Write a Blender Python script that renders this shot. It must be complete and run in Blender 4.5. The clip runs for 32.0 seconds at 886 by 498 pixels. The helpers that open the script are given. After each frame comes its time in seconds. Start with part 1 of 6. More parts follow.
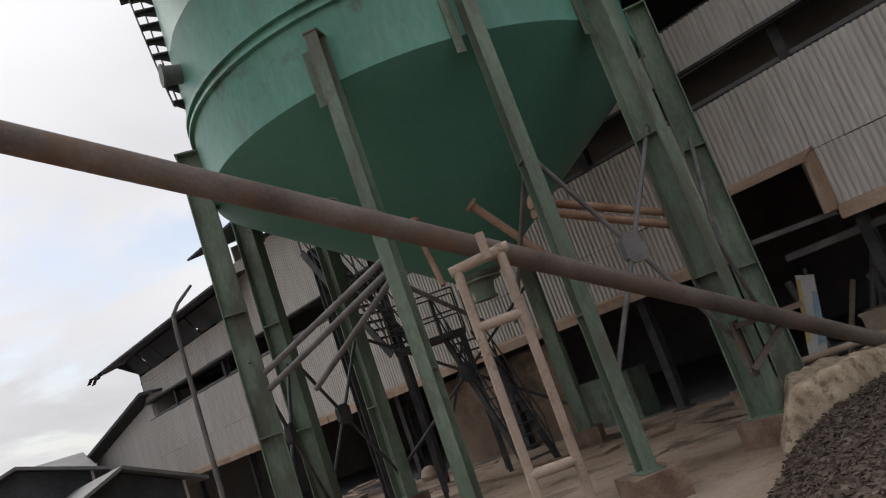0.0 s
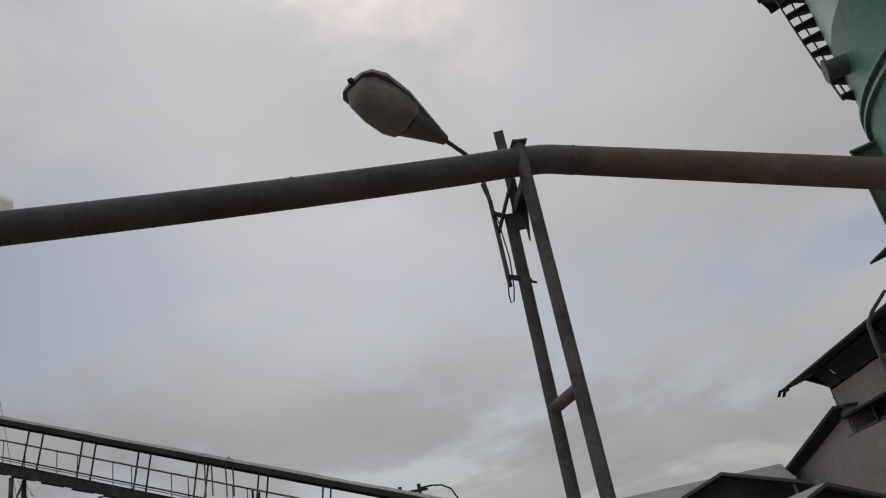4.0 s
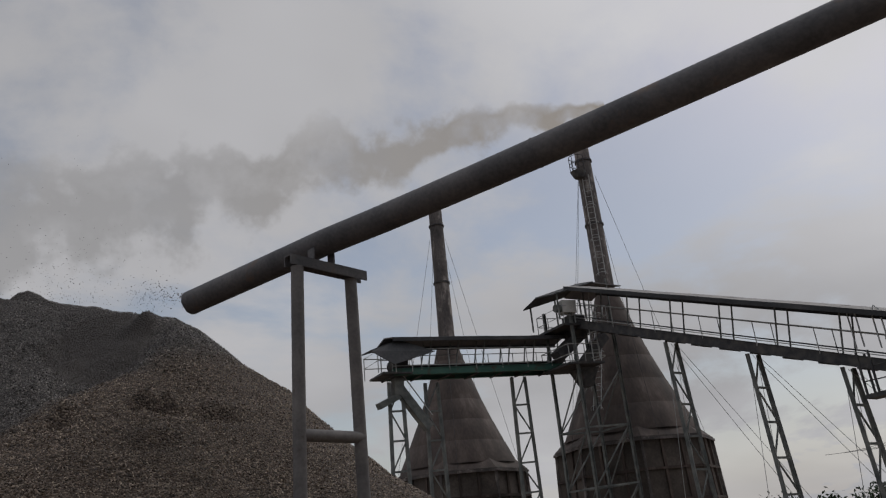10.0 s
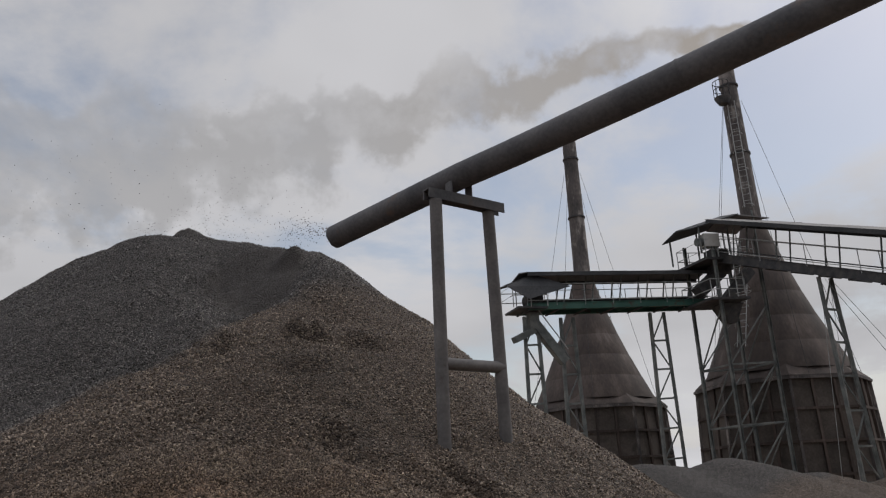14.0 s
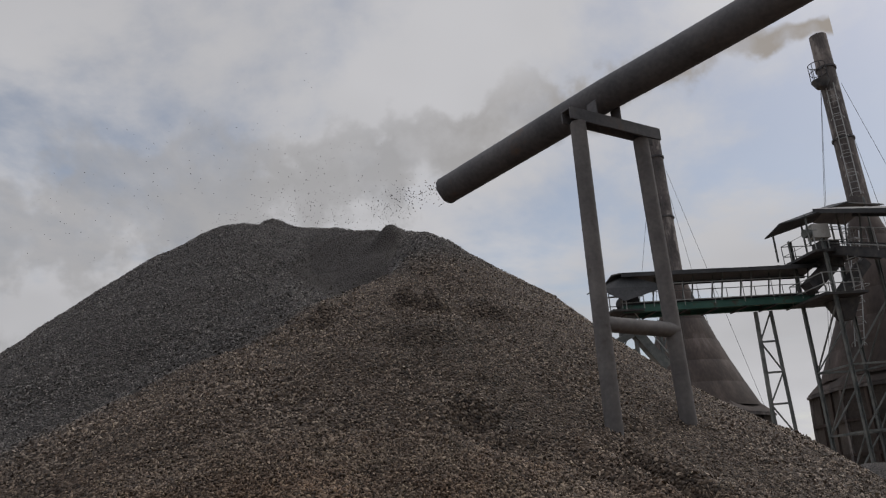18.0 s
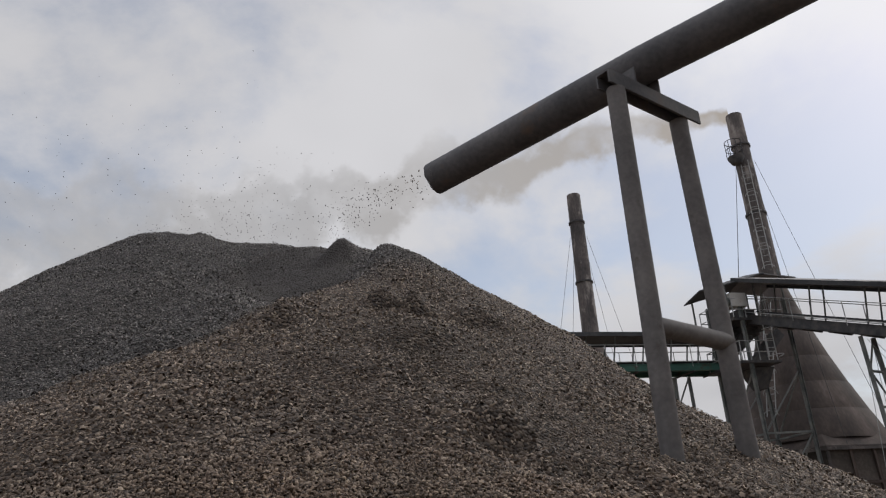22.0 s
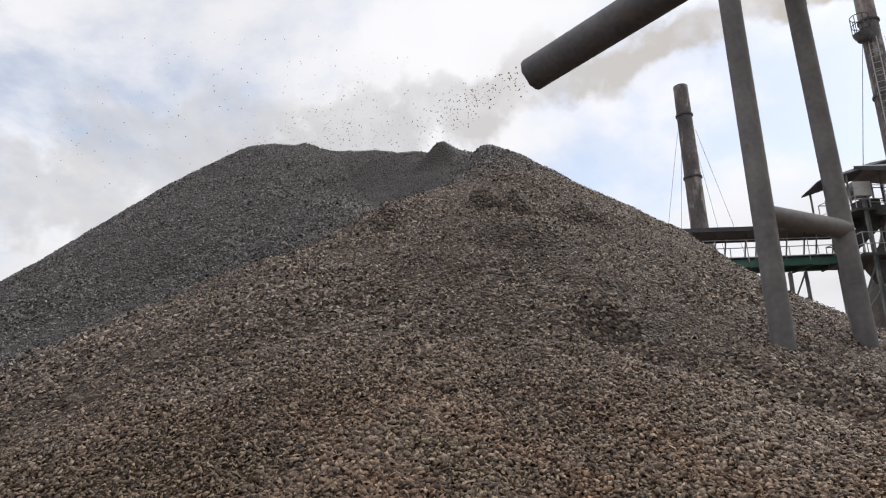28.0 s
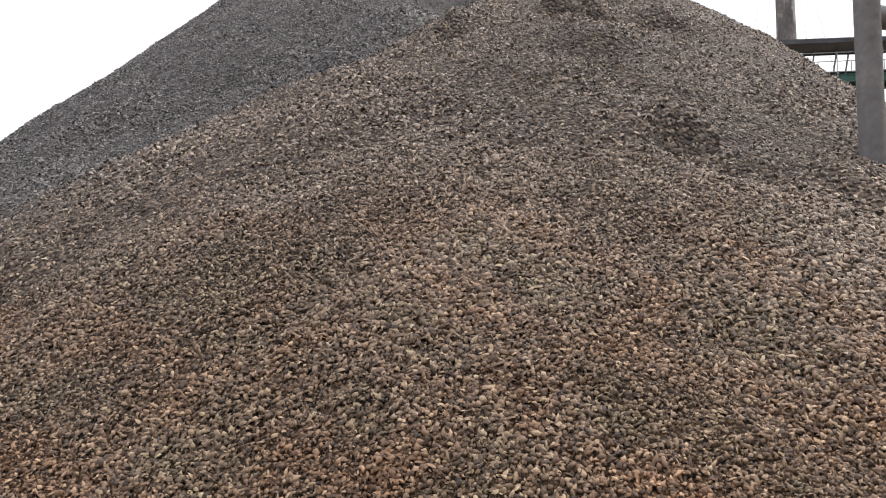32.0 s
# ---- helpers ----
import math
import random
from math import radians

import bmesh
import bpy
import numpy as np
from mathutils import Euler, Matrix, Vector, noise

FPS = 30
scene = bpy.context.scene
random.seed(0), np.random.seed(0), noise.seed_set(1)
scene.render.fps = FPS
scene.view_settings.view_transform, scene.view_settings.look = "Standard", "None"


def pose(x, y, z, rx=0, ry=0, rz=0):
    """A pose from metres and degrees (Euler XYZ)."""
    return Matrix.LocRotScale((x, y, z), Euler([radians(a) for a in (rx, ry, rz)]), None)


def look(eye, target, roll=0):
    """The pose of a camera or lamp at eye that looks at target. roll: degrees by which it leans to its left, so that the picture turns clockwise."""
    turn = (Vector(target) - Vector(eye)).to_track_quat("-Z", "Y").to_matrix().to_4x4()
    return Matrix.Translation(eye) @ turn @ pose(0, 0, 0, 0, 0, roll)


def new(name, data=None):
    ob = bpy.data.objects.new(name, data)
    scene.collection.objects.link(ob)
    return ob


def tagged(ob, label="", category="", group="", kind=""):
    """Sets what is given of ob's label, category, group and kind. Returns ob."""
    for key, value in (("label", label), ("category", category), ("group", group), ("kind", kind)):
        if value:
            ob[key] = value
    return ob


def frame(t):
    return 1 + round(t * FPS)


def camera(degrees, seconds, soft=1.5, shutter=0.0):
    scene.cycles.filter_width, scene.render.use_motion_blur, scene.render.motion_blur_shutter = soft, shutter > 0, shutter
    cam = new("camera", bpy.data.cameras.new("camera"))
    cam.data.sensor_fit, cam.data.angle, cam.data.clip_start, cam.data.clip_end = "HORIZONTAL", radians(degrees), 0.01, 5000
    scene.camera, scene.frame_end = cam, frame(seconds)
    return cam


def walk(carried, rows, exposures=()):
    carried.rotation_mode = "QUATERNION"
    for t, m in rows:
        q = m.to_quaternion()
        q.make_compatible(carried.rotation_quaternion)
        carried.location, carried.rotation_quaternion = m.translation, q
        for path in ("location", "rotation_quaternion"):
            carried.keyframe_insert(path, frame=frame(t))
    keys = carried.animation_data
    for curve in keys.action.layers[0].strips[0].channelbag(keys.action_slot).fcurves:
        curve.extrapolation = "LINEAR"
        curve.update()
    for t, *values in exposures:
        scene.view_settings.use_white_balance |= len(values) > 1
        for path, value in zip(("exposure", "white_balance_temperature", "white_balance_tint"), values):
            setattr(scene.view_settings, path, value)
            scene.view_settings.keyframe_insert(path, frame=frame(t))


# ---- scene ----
cam = camera(59.9, 32.0, soft=1.2)


def aim(t, x, y, z, yaw, pitch, roll):
    """A row of the walk: place, and yaw to the left of +y, pitch up and roll in degrees."""
    c, p = radians(yaw), radians(pitch)
    ahead = Vector((-math.sin(c) * math.cos(p), math.cos(c) * math.cos(p), math.sin(p)))
    return t, look((x, y, z), Vector((x, y, z)) + ahead, roll)


walk(cam, [aim(*row) for row in (
    (0, 0.144, -2.109, 1.595, -113.51, 10.88, -19.64),
    (0.5, 0.154, -2.061, 1.625, -107.78, 13.47, -18.59),
    (1, 0.216, -2.052, 1.630, -102.35, 16.67, -16.89),
    (1.5, 0.247, -2.012, 1.656, -95.90, 19.02, -15.97),
    (2, 0.241, -1.986, 1.672, -89.89, 20.23, -15.08),
    (2.5, 0.269, -1.960, 1.691, -85.14, 21.58, -14.10),
    (3, 0.263, -1.961, 1.691, -77.98, 23.14, -13.08),
    (3.5, 0.293, -1.924, 1.706, -72.04, 24.19, -12.68),
    (4, 0.267, -1.889, 1.706, -66.30, 24.99, -11.38),
    (4.5, 0.286, -1.841, 1.715, -61.92, 25.35, -11.42),
    (6.5, 0.357, -1.680, 1.804, -47.32, 25.23, -8.98),
    (7, 0.370, -1.649, 1.817, -42.74, 24.61, -7.72),
    (7.5, 0.374, -1.646, 1.792, -39.15, 24.92, -7.18),
    (8, 0.364, -1.632, 1.788, -34.58, 24.25, -6.88),
    (8.5, 0.335, -1.707, 1.735, -28.57, 23.67, -6.49),
    (9, 0.318, -1.678, 1.747, -23.73, 23.17, -6.13),
    (9.5, 0.305, -1.659, 1.746, -21.05, 23.10, -5.78),
    (10, 0.304, -1.651, 1.749, -19.00, 21.49, -5.46),
    (10.5, 0.306, -1.619, 1.743, -15.83, 19.41, -4.75),
    (11, 0.307, -1.622, 1.738, -13.72, 18.28, -4.24),
    (11.5, 0.301, -1.640, 1.732, -11.70, 18.15, -3.88),
    (12, 0.291, -1.629, 1.737, -10.70, 17.70, -3.51),
    (12.5, 0.291, -1.597, 1.746, -10.96, 17.64, -3.51),
    (13, 0.288, -1.570, 1.745, -11.10, 17.52, -3.62),
    (13.5, 0.279, -1.606, 1.739, -10.23, 17.43, -3.36),
    (14, 0.269, -1.596, 1.729, -8.18, 17.42, -2.60),
    (14.5, 0.204, -1.566, 1.717, -8.08, 17.21, -2.45),
    (15, 0.175, -1.435, 1.702, -6.42, 16.84, -3.61),
    (15.5, 0.170, -1.264, 1.691, -5.00, 16.03, -3.56),
    (17.5, -0.058, -0.221, 1.624, -4.23, 16.82, -4.21),
    (18, -0.097, 0.019, 1.619, -2.38, 19.07, -3.32),
    (18.5, -0.244, 0.267, 1.601, -3.07, 19.43, -2.92),
    (19, -0.355, 0.473, 1.601, -4.00, 20.05, -2.55),
    (19.5, -0.383, 0.722, 1.599, -5.21, 22.13, -2.68),
    (20, -0.440, 0.898, 1.590, -5.65, 22.74, -2.28),
    (20.5, -0.578, 1.089, 1.577, -6.76, 22.99, -2.70),
    (21, -0.660, 1.212, 1.568, -8.72, 23.06, -3.65),
    (21.5, -0.650, 1.304, 1.568, -9.32, 23.26, -3.17),
    (22, -0.624, 1.343, 1.564, -9.71, 23.34, -2.89),
    (22.5, -0.613, 1.348, 1.557, -10.04, 23.38, -3.34),
    (23, -0.604, 1.335, 1.561, -10.02, 22.64, -3.34),
    (23.5, -0.593, 1.329, 1.561, -9.08, 22.43, -3.31),
    (24, -0.595, 1.319, 1.561, -8.95, 22.41, -3.22),
    (24.5, -0.597, 1.314, 1.552, -8.87, 22.21, -3.03),
    (26.5, -0.601, 1.348, 1.550, -5.86, 21.19, -3.25),
    (27, -0.612, 1.362, 1.535, -4.71, 20.19, -3.07),
    (27.5, -0.617, 1.347, 1.528, -3.03, 17.18, -2.71),
    (28, -0.621, 1.320, 1.526, -1.30, 16.50, -2.19),
    (28.5, -0.613, 1.352, 1.524, -1.22, 15.35, -2.27),
    (29, -0.619, 1.357, 1.515, -0.77, 14.30, -1.81),
    (29.5, -0.621, 1.378, 1.516, -0.88, 13.90, -1.68),
    (30, -0.615, 1.406, 1.526, -1.03, 13.82, -1.56),
    (30.5, -0.616, 1.438, 1.522, -1.14, 13.42, -1.63),
    (31, -0.629, 1.397, 1.511, 0.50, 8.59, -1.11),
    (31.5, -0.626, 1.402, 1.504, 3.12, 4.19, -0.97),
    (32, -0.632, 1.387, 1.499, 3.99, 3.19, -0.96),
)], exposures=[(0, 0.52), (1, 0.02), (2, -0.2), (3, -0.45), (4, -0.45), (8, -0.45), (12, -0.05), (14, 0.08), (15.5, 0.42), (18, 0.0), (19, -0.1), (20.3, -0.1), (21, 0.0), (22, 0.27), (24, 0.42), (26.8, 0.55), (28, 0.85), (30, 1.0), (31, 1.2), (32, 1.6)])

# ---- sky and sun ----
SUN_AZ, SUN_EL = radians(62), radians(46)
SUN_DIR = Vector((math.sin(SUN_AZ) * math.cos(SUN_EL), math.cos(SUN_AZ) * math.cos(SUN_EL), math.sin(SUN_EL)))


def make_world():
    world = bpy.data.worlds.new("sky")
    scene.world = world
    world.use_nodes = True
    nt = world.node_tree
    nt.nodes.clear()
    N, L = nt.nodes.new, nt.links.new
    out, bg = N("ShaderNodeOutputWorld"), N("ShaderNodeBackground")
    sky = N("ShaderNodeTexSky")
    sky.sky_type, sky.sun_disc = "NISHITA", False
    sky.sun_elevation, sky.sun_rotation = SUN_EL, SUN_AZ
    sky.dust_density, sky.air_density = 1.0, 1.2
    co = N("ShaderNodeTexCoord")
    # Cloud layer: the direction laid onto a flat ceiling, so that clouds shrink towards the horizon.
    sep, comb = N("ShaderNodeSeparateXYZ"), N("ShaderNodeCombineXYZ")
    L(co.outputs["Generated"], sep.inputs[0])
    lift = N("ShaderNodeMath"); lift.operation = "ADD"; lift.inputs[1].default_value = 0.22
    L(sep.outputs["Z"], lift.inputs[0])
    for axis in "XY":
        d = N("ShaderNodeMath"); d.operation = "DIVIDE"
        L(sep.outputs[axis], d.inputs[0]); L(lift.outputs[0], d.inputs[1]); L(d.outputs[0], comb.inputs[axis])
    n1, n2 = N("ShaderNodeTexNoise"), N("ShaderNodeTexNoise")
    n1.inputs["Scale"].default_value, n1.inputs["Detail"].default_value, n1.inputs["Roughness"].default_value = 1.25, 9, 0.58
    n1.inputs["Distortion"].default_value = 0.25
    n2.inputs["Scale"].default_value, n2.inputs["Detail"].default_value = 0.8, 4
    L(comb.outputs[0], n1.inputs["Vector"]); L(comb.outputs[0], n2.inputs["Vector"])
    cover = N("ShaderNodeMapRange"); cover.inputs["From Min"].default_value, cover.inputs["From Max"].default_value = 0.37, 0.54
    cover.interpolation_type = "SMOOTHSTEP"; cover.inputs["To Min"].default_value = 0.3
    L(n1.outputs["Fac"], cover.inputs["Value"])
    shade = N("ShaderNodeMapRange"); shade.inputs["From Min"].default_value, shade.inputs["From Max"].default_value = 0.3, 0.7
    shade.inputs["To Min"].default_value, shade.inputs["To Max"].default_value = 0.42, 0.64
    L(n2.outputs["Fac"], shade.inputs["Value"])
    # The veiled sun brightens the cloud round it.
    dot = N("ShaderNodeVectorMath"); dot.operation = "DOT_PRODUCT"; dot.inputs[1].default_value = SUN_DIR
    L(co.outputs["Generated"], dot.inputs[0])
    glow = N("ShaderNodeMapRange"); glow.inputs["From Min"].default_value, glow.inputs["From Max"].default_value = 0.78, 1.0
    glow.inputs["To Max"].default_value = 0.24; glow.interpolation_type = "SMOOTHERSTEP"
    L(dot.outputs["Value"], glow.inputs["Value"])
    base = shade.outputs[0]
    add = N("ShaderNodeMath"); add.operation = "ADD"
    L(base, add.inputs[0]); L(glow.outputs[0], add.inputs[1])
    cloud = N("ShaderNodeMix"); cloud.data_type = "RGBA"; cloud.blend_type = "MULTIPLY"; cloud.inputs["Factor"].default_value = 1
    cloud.inputs[6].default_value = (0.985, 0.98, 1.015, 1)
    L(add.outputs[0], cloud.inputs[7])
    dim = N("ShaderNodeMix"); dim.data_type = "RGBA"; dim.blend_type = "MULTIPLY"; dim.inputs["Factor"].default_value = 1
    dim.inputs[7].default_value = (0.1, 0.092, 0.088, 1)
    L(sky.outputs[0], dim.inputs[6])
    # Haze closes the cloud towards the horizon.
    haze = N("ShaderNodeMapRange"); haze.inputs["From Min"].default_value, haze.inputs["From Max"].default_value = 0.04, 0.26
    haze.inputs["To Min"].default_value, haze.inputs["To Max"].default_value = 0.9, 0.0
    L(sep.outputs["Z"], haze.inputs["Value"])
    full = N("ShaderNodeMath"); full.operation = "MAXIMUM"
    L(cover.outputs[0], full.inputs[0]); L(haze.outputs[0], full.inputs[1])
    mix = N("ShaderNodeMix"); mix.data_type = "RGBA"
    L(full.outputs[0], mix.inputs["Factor"]); L(dim.outputs[2], mix.inputs[6]); L(cloud.outputs[2], mix.inputs[7])
    # Far smoke drifting off the kiln chimney: a band along the sky that widens and thins with the wind.
    def math_node(op, a, b=None, c=None):
        m = N("ShaderNodeMath"); m.operation = op
        for k, v in enumerate((a, b, c)):
            if isinstance(v, (int, float)):
                m.inputs[k].default_value = v
            elif v is not None:
                L(v, m.inputs[k])
        return m.outputs[0]

    az = math_node("ARCTAN2", sep.outputs["X"], sep.outputs["Y"])
    el = math_node("ARCSINE", sep.outputs["Z"])
    along = math_node("SUBTRACT", radians(33.6), az)
    drop = math_node("MULTIPLY", math_node("MAXIMUM", math_node("SUBTRACT", along, 0.22), 0.0), 0.2)
    centre = math_node("SUBTRACT", radians(29.9), drop)
    n3 = N("ShaderNodeTexNoise"); n3.inputs["Scale"].default_value, n3.inputs["Detail"].default_value, n3.inputs["Roughness"].default_value = 11, 5, 0.55
    L(co.outputs["Generated"], n3.inputs["Vector"])
    puff = math_node("SUBTRACT", n3.outputs["Fac"], 0.5)
    width = math_node("MULTIPLY_ADD", along, 0.085, 0.013)
    off = math_node("ABSOLUTE", math_node("ADD", math_node("SUBTRACT", el, centre), math_node("MULTIPLY", puff, math_node("MULTIPLY_ADD", along, 0.34, 0.06))))
    edge = N("ShaderNodeMapRange"); edge.interpolation_type = "SMOOTHSTEP"; edge.inputs["From Min"].default_value, edge.inputs["From Max"].default_value = 1.05, 0.4
    L(math_node("DIVIDE", off, width), edge.inputs["Value"])
    begin = math_node("GREATER_THAN", along, 0.0)
    fade = N("ShaderNodeMapRange"); fade.inputs["From Min"].default_value, fade.inputs["From Max"].default_value = 0.0, 1.25
    fade.inputs["To Min"].default_value, fade.inputs["To Max"].default_value = 0.95, 0.55
    L(along, fade.inputs["Value"])
    lump = N("ShaderNodeMapRange"); lump.inputs["From Min"].default_value, lump.inputs["From Max"].default_value = 0.3, 0.52
    lump.inputs["To Min"].default_value = 0.35
    L(n3.outputs["Fac"], lump.inputs["Value"])
    dense = math_node("MULTIPLY", math_node("MULTIPLY", edge.outputs[0], begin), math_node("MULTIPLY", fade.outputs[0], lump.outputs[0]))
    tint = N("ShaderNodeMix"); tint.data_type = "RGBA"
    tint.inputs[6].default_value, tint.inputs[7].default_value = (0.32, 0.285, 0.25, 1), (0.33, 0.325, 0.33, 1)
    L(math_node("MULTIPLY", along, 1.6), tint.inputs["Factor"])
    smoke = N("ShaderNodeMix"); smoke.data_type = "RGBA"; L(tint.outputs[2], smoke.inputs[7])
    L(dense, smoke.inputs["Factor"]); L(mix.outputs[2], smoke.inputs[6])
    # The cloud deck is thinner and brighter overhead, as under any overcast sky.
    high = N("ShaderNodeMapRange"); high.interpolation_type = "SMOOTHSTEP"
    high.inputs["From Min"].default_value, high.inputs["From Max"].default_value = 0.66, 1.0
    high.inputs["To Min"].default_value, high.inputs["To Max"].default_value = 1.0, 2.3
    L(sep.outputs["Z"], high.inputs["Value"]); L(high.outputs[0], bg.inputs["Strength"])
    L(smoke.outputs[2], bg.inputs["Color"]); L(bg.outputs[0], out.inputs["Surface"])


make_world()
sun = new("sun", bpy.data.lights.new("sun", "SUN"))
sun.data.energy, sun.data.angle, sun.data.color = 0.85, radians(35), (1.0, 0.95, 0.88)
sun.matrix_world = look((0, 0, 40), Vector((0, 0, 40)) - SUN_DIR)

# ---- materials ----


def material(name, colours, rough=0.8, metal=0.0, scale=2.0, detail=6.0, fine=40.0, bump=0.15, stretch=(1, 1, 1), spots=None, spot_scale=1.2, spot_at=0.62, by_object=0.0, spec=0.3):
    """A surface with broad and fine variation: colours low to high, an optional stain colour, and fine relief."""
    m = bpy.data.materials.new(name)
    m.use_nodes = True
    nt = m.node_tree
    N, L = nt.nodes.new, nt.links.new
    b = nt.nodes["Principled BSDF"]
    b.inputs["Roughness"].default_value, b.inputs["Metallic"].default_value = rough, metal
    b.inputs["Specular IOR Level"].default_value = spec
    co, mp = N("ShaderNodeTexCoord"), N("ShaderNodeMapping")
    mp.inputs["Scale"].default_value = stretch
    L(co.outputs["Object"], mp.inputs["Vector"])
    n1, n2 = N("ShaderNodeTexNoise"), N("ShaderNodeTexNoise")
    n1.inputs["Scale"].default_value, n1.inputs["Detail"].default_value = scale, detail
    n2.inputs["Scale"].default_value, n2.inputs["Detail"].default_value = fine, 4
    L(mp.outputs[0], n1.inputs["Vector"]); L(mp.outputs[0], n2.inputs["Vector"])
    mixf = N("ShaderNodeMath"); mixf.operation = "MULTIPLY_ADD"; mixf.inputs[1].default_value = 0.3
    L(n2.outputs["Fac"], mixf.inputs[0])
    sc = N("ShaderNodeMath"); sc.operation = "MULTIPLY"; sc.inputs[1].default_value = 0.7
    L(n1.outputs["Fac"], sc.inputs[0]); L(sc.outputs[0], mixf.inputs[2])
    ramp = N("ShaderNodeValToRGB")
    ramp.color_ramp.elements[0].position, ramp.color_ramp.elements[1].position = 0.34, 0.66
    ramp.color_ramp.elements[0].color, ramp.color_ramp.elements[1].color = (*colours[0], 1), (*colours[-1], 1)
    for i, c in enumerate(colours[1:-1]):
        ramp.color_ramp.elements.new(0.34 + 0.32 * (i + 1) / (len(colours) - 1)).color = (*c, 1)
    L(mixf.outputs[0], ramp.inputs[0])
    last = ramp.outputs[0]
    if spots:
        n3 = N("ShaderNodeTexNoise")
        n3.inputs["Scale"].default_value, n3.inputs["Detail"].default_value, n3.inputs["Roughness"].default_value = spot_scale, 8, 0.65
        L(mp.outputs[0], n3.inputs["Vector"])
        rng = N("ShaderNodeMapRange"); rng.inputs["From Min"].default_value, rng.inputs["From Max"].default_value = spot_at - 0.05, spot_at + 0.06
        L(n3.outputs["Fac"], rng.inputs["Value"])
        mx = N("ShaderNodeMix"); mx.data_type = "RGBA"; mx.inputs[7].default_value = (*spots, 1)
        L(rng.outputs[0], mx.inputs["Factor"]); L(last, mx.inputs[6])
        last = mx.outputs[2]
    if by_object:
        oi, hs = N("ShaderNodeObjectInfo"), N("ShaderNodeHueSaturation")
        mr = N("ShaderNodeMapRange"); mr.inputs["To Min"].default_value, mr.inputs["To Max"].default_value = 1 - by_object, 1 + by_object
        L(oi.outputs["Random"], mr.inputs["Value"]); L(mr.outputs[0], hs.inputs["Value"]); L(last, hs.inputs["Color"])
        last = hs.outputs[0]
    L(last, b.inputs["Base Color"])
    if bump:
        bp = N("ShaderNodeBump"); bp.inputs["Strength"].default_value, bp.inputs["Distance"].default_value = bump, 0.02
        L(mixf.outputs[0], bp.inputs["Height"]); L(bp.outputs[0], b.inputs["Normal"])
    return m


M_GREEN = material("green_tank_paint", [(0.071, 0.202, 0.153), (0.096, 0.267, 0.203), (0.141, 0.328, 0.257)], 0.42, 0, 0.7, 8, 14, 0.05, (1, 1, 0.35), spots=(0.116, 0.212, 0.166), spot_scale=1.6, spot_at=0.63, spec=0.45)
# Hopper cone: the tank green a little darker, without its stains.
M_CONE = material("cone_green_paint", [(0.056, 0.175, 0.132), (0.068, 0.200, 0.152), (0.085, 0.226, 0.175)], 0.5, 0, 0.5, 6, 10, 0.04, spec=0.35)


def stain_ring():
    """Dark grime that has gathered round the ring girders of the tank."""
    nt = M_GREEN.node_tree
    N, L = nt.nodes.new, nt.links.new
    b = nt.nodes["Principled BSDF"]
    paint = b.inputs["Base Color"].links[0].from_socket
    co, sep, n = N("ShaderNodeTexCoord"), N("ShaderNodeSeparateXYZ"), N("ShaderNodeTexNoise")
    n.inputs["Scale"].default_value, n.inputs["Detail"].default_value, n.inputs["Roughness"].default_value = 1.9, 9, 0.68
    L(co.outputs["Object"], sep.inputs[0]); L(co.outputs["Object"], n.inputs["Vector"])
    off, absd = N("ShaderNodeMath"), N("ShaderNodeMath")
    off.operation, absd.operation = "SUBTRACT", "ABSOLUTE"
    off.inputs[1].default_value = 7.15
    L(sep.outputs["Z"], off.inputs[0]); L(off.outputs[0], absd.inputs[0])
    sub_, rng = N("ShaderNodeMath"), N("ShaderNodeMapRange")
    sub_.operation = "MULTIPLY_ADD"; sub_.inputs[1].default_value = -0.16
    L(absd.outputs[0], sub_.inputs[0]); L(n.outputs["Fac"], sub_.inputs[2])
    rng.inputs["From Min"].default_value, rng.inputs["From Max"].default_value, rng.inputs["To Max"].default_value = 0.49, 0.62, 0.75
    L(sub_.outputs[0], rng.inputs["Value"])
    mx = N("ShaderNodeMix"); mx.data_type = "RGBA"; mx.inputs[7].default_value = (0.085, 0.105, 0.08, 1)
    L(rng.outputs[0], mx.inputs["Factor"]); L(paint, mx.inputs[6]); L(mx.outputs[2], b.inputs["Base Color"])


stain_ring()
M_LEG = material("green_leg_paint", [(0.090, 0.120, 0.086), (0.150, 0.202, 0.150), (0.240, 0.294, 0.228)], 0.65, 0, 1.3, 8, 20, 0.12, (1, 1, 0.4), spots=(0.118, 0.122, 0.096), spot_scale=1.7, spot_at=0.55)
M_RUST_PIPE = material("rusty_steel_pipe", [(0.08, 0.064, 0.057), (0.132, 0.106, 0.092), (0.195, 0.16, 0.138)], 0.75, 0, 1.6, 9, 30, 0.15, spots=(0.15, 0.1, 0.075), spot_scale=2.2, spot_at=0.57)
M_DARK_PIPE = material("dark_steel_pipe", [(0.058, 0.059, 0.066), (0.098, 0.097, 0.104), (0.145, 0.14, 0.145)], 0.7, 0, 1.8, 9, 30, 0.12, spots=(0.13, 0.1, 0.085), spot_scale=2.8, spot_at=0.64)
M_POST = material("dusty_steel_post", [(0.096, 0.092, 0.094), (0.144, 0.137, 0.137), (0.200, 0.190, 0.186)], 0.8, 0, 2.5, 8, 30, 0.12, spots=(0.078, 0.065, 0.057), spot_scale=4, spot_at=0.64)
M_BEIGE = material("dusty_beige_pipe", [(0.26, 0.2, 0.15), (0.36, 0.28, 0.22), (0.44, 0.36, 0.29)], 0.85, 0, 2.5, 8, 30, 0.12, spots=(0.16, 0.1, 0.07), spot_scale=4, spot_at=0.64)
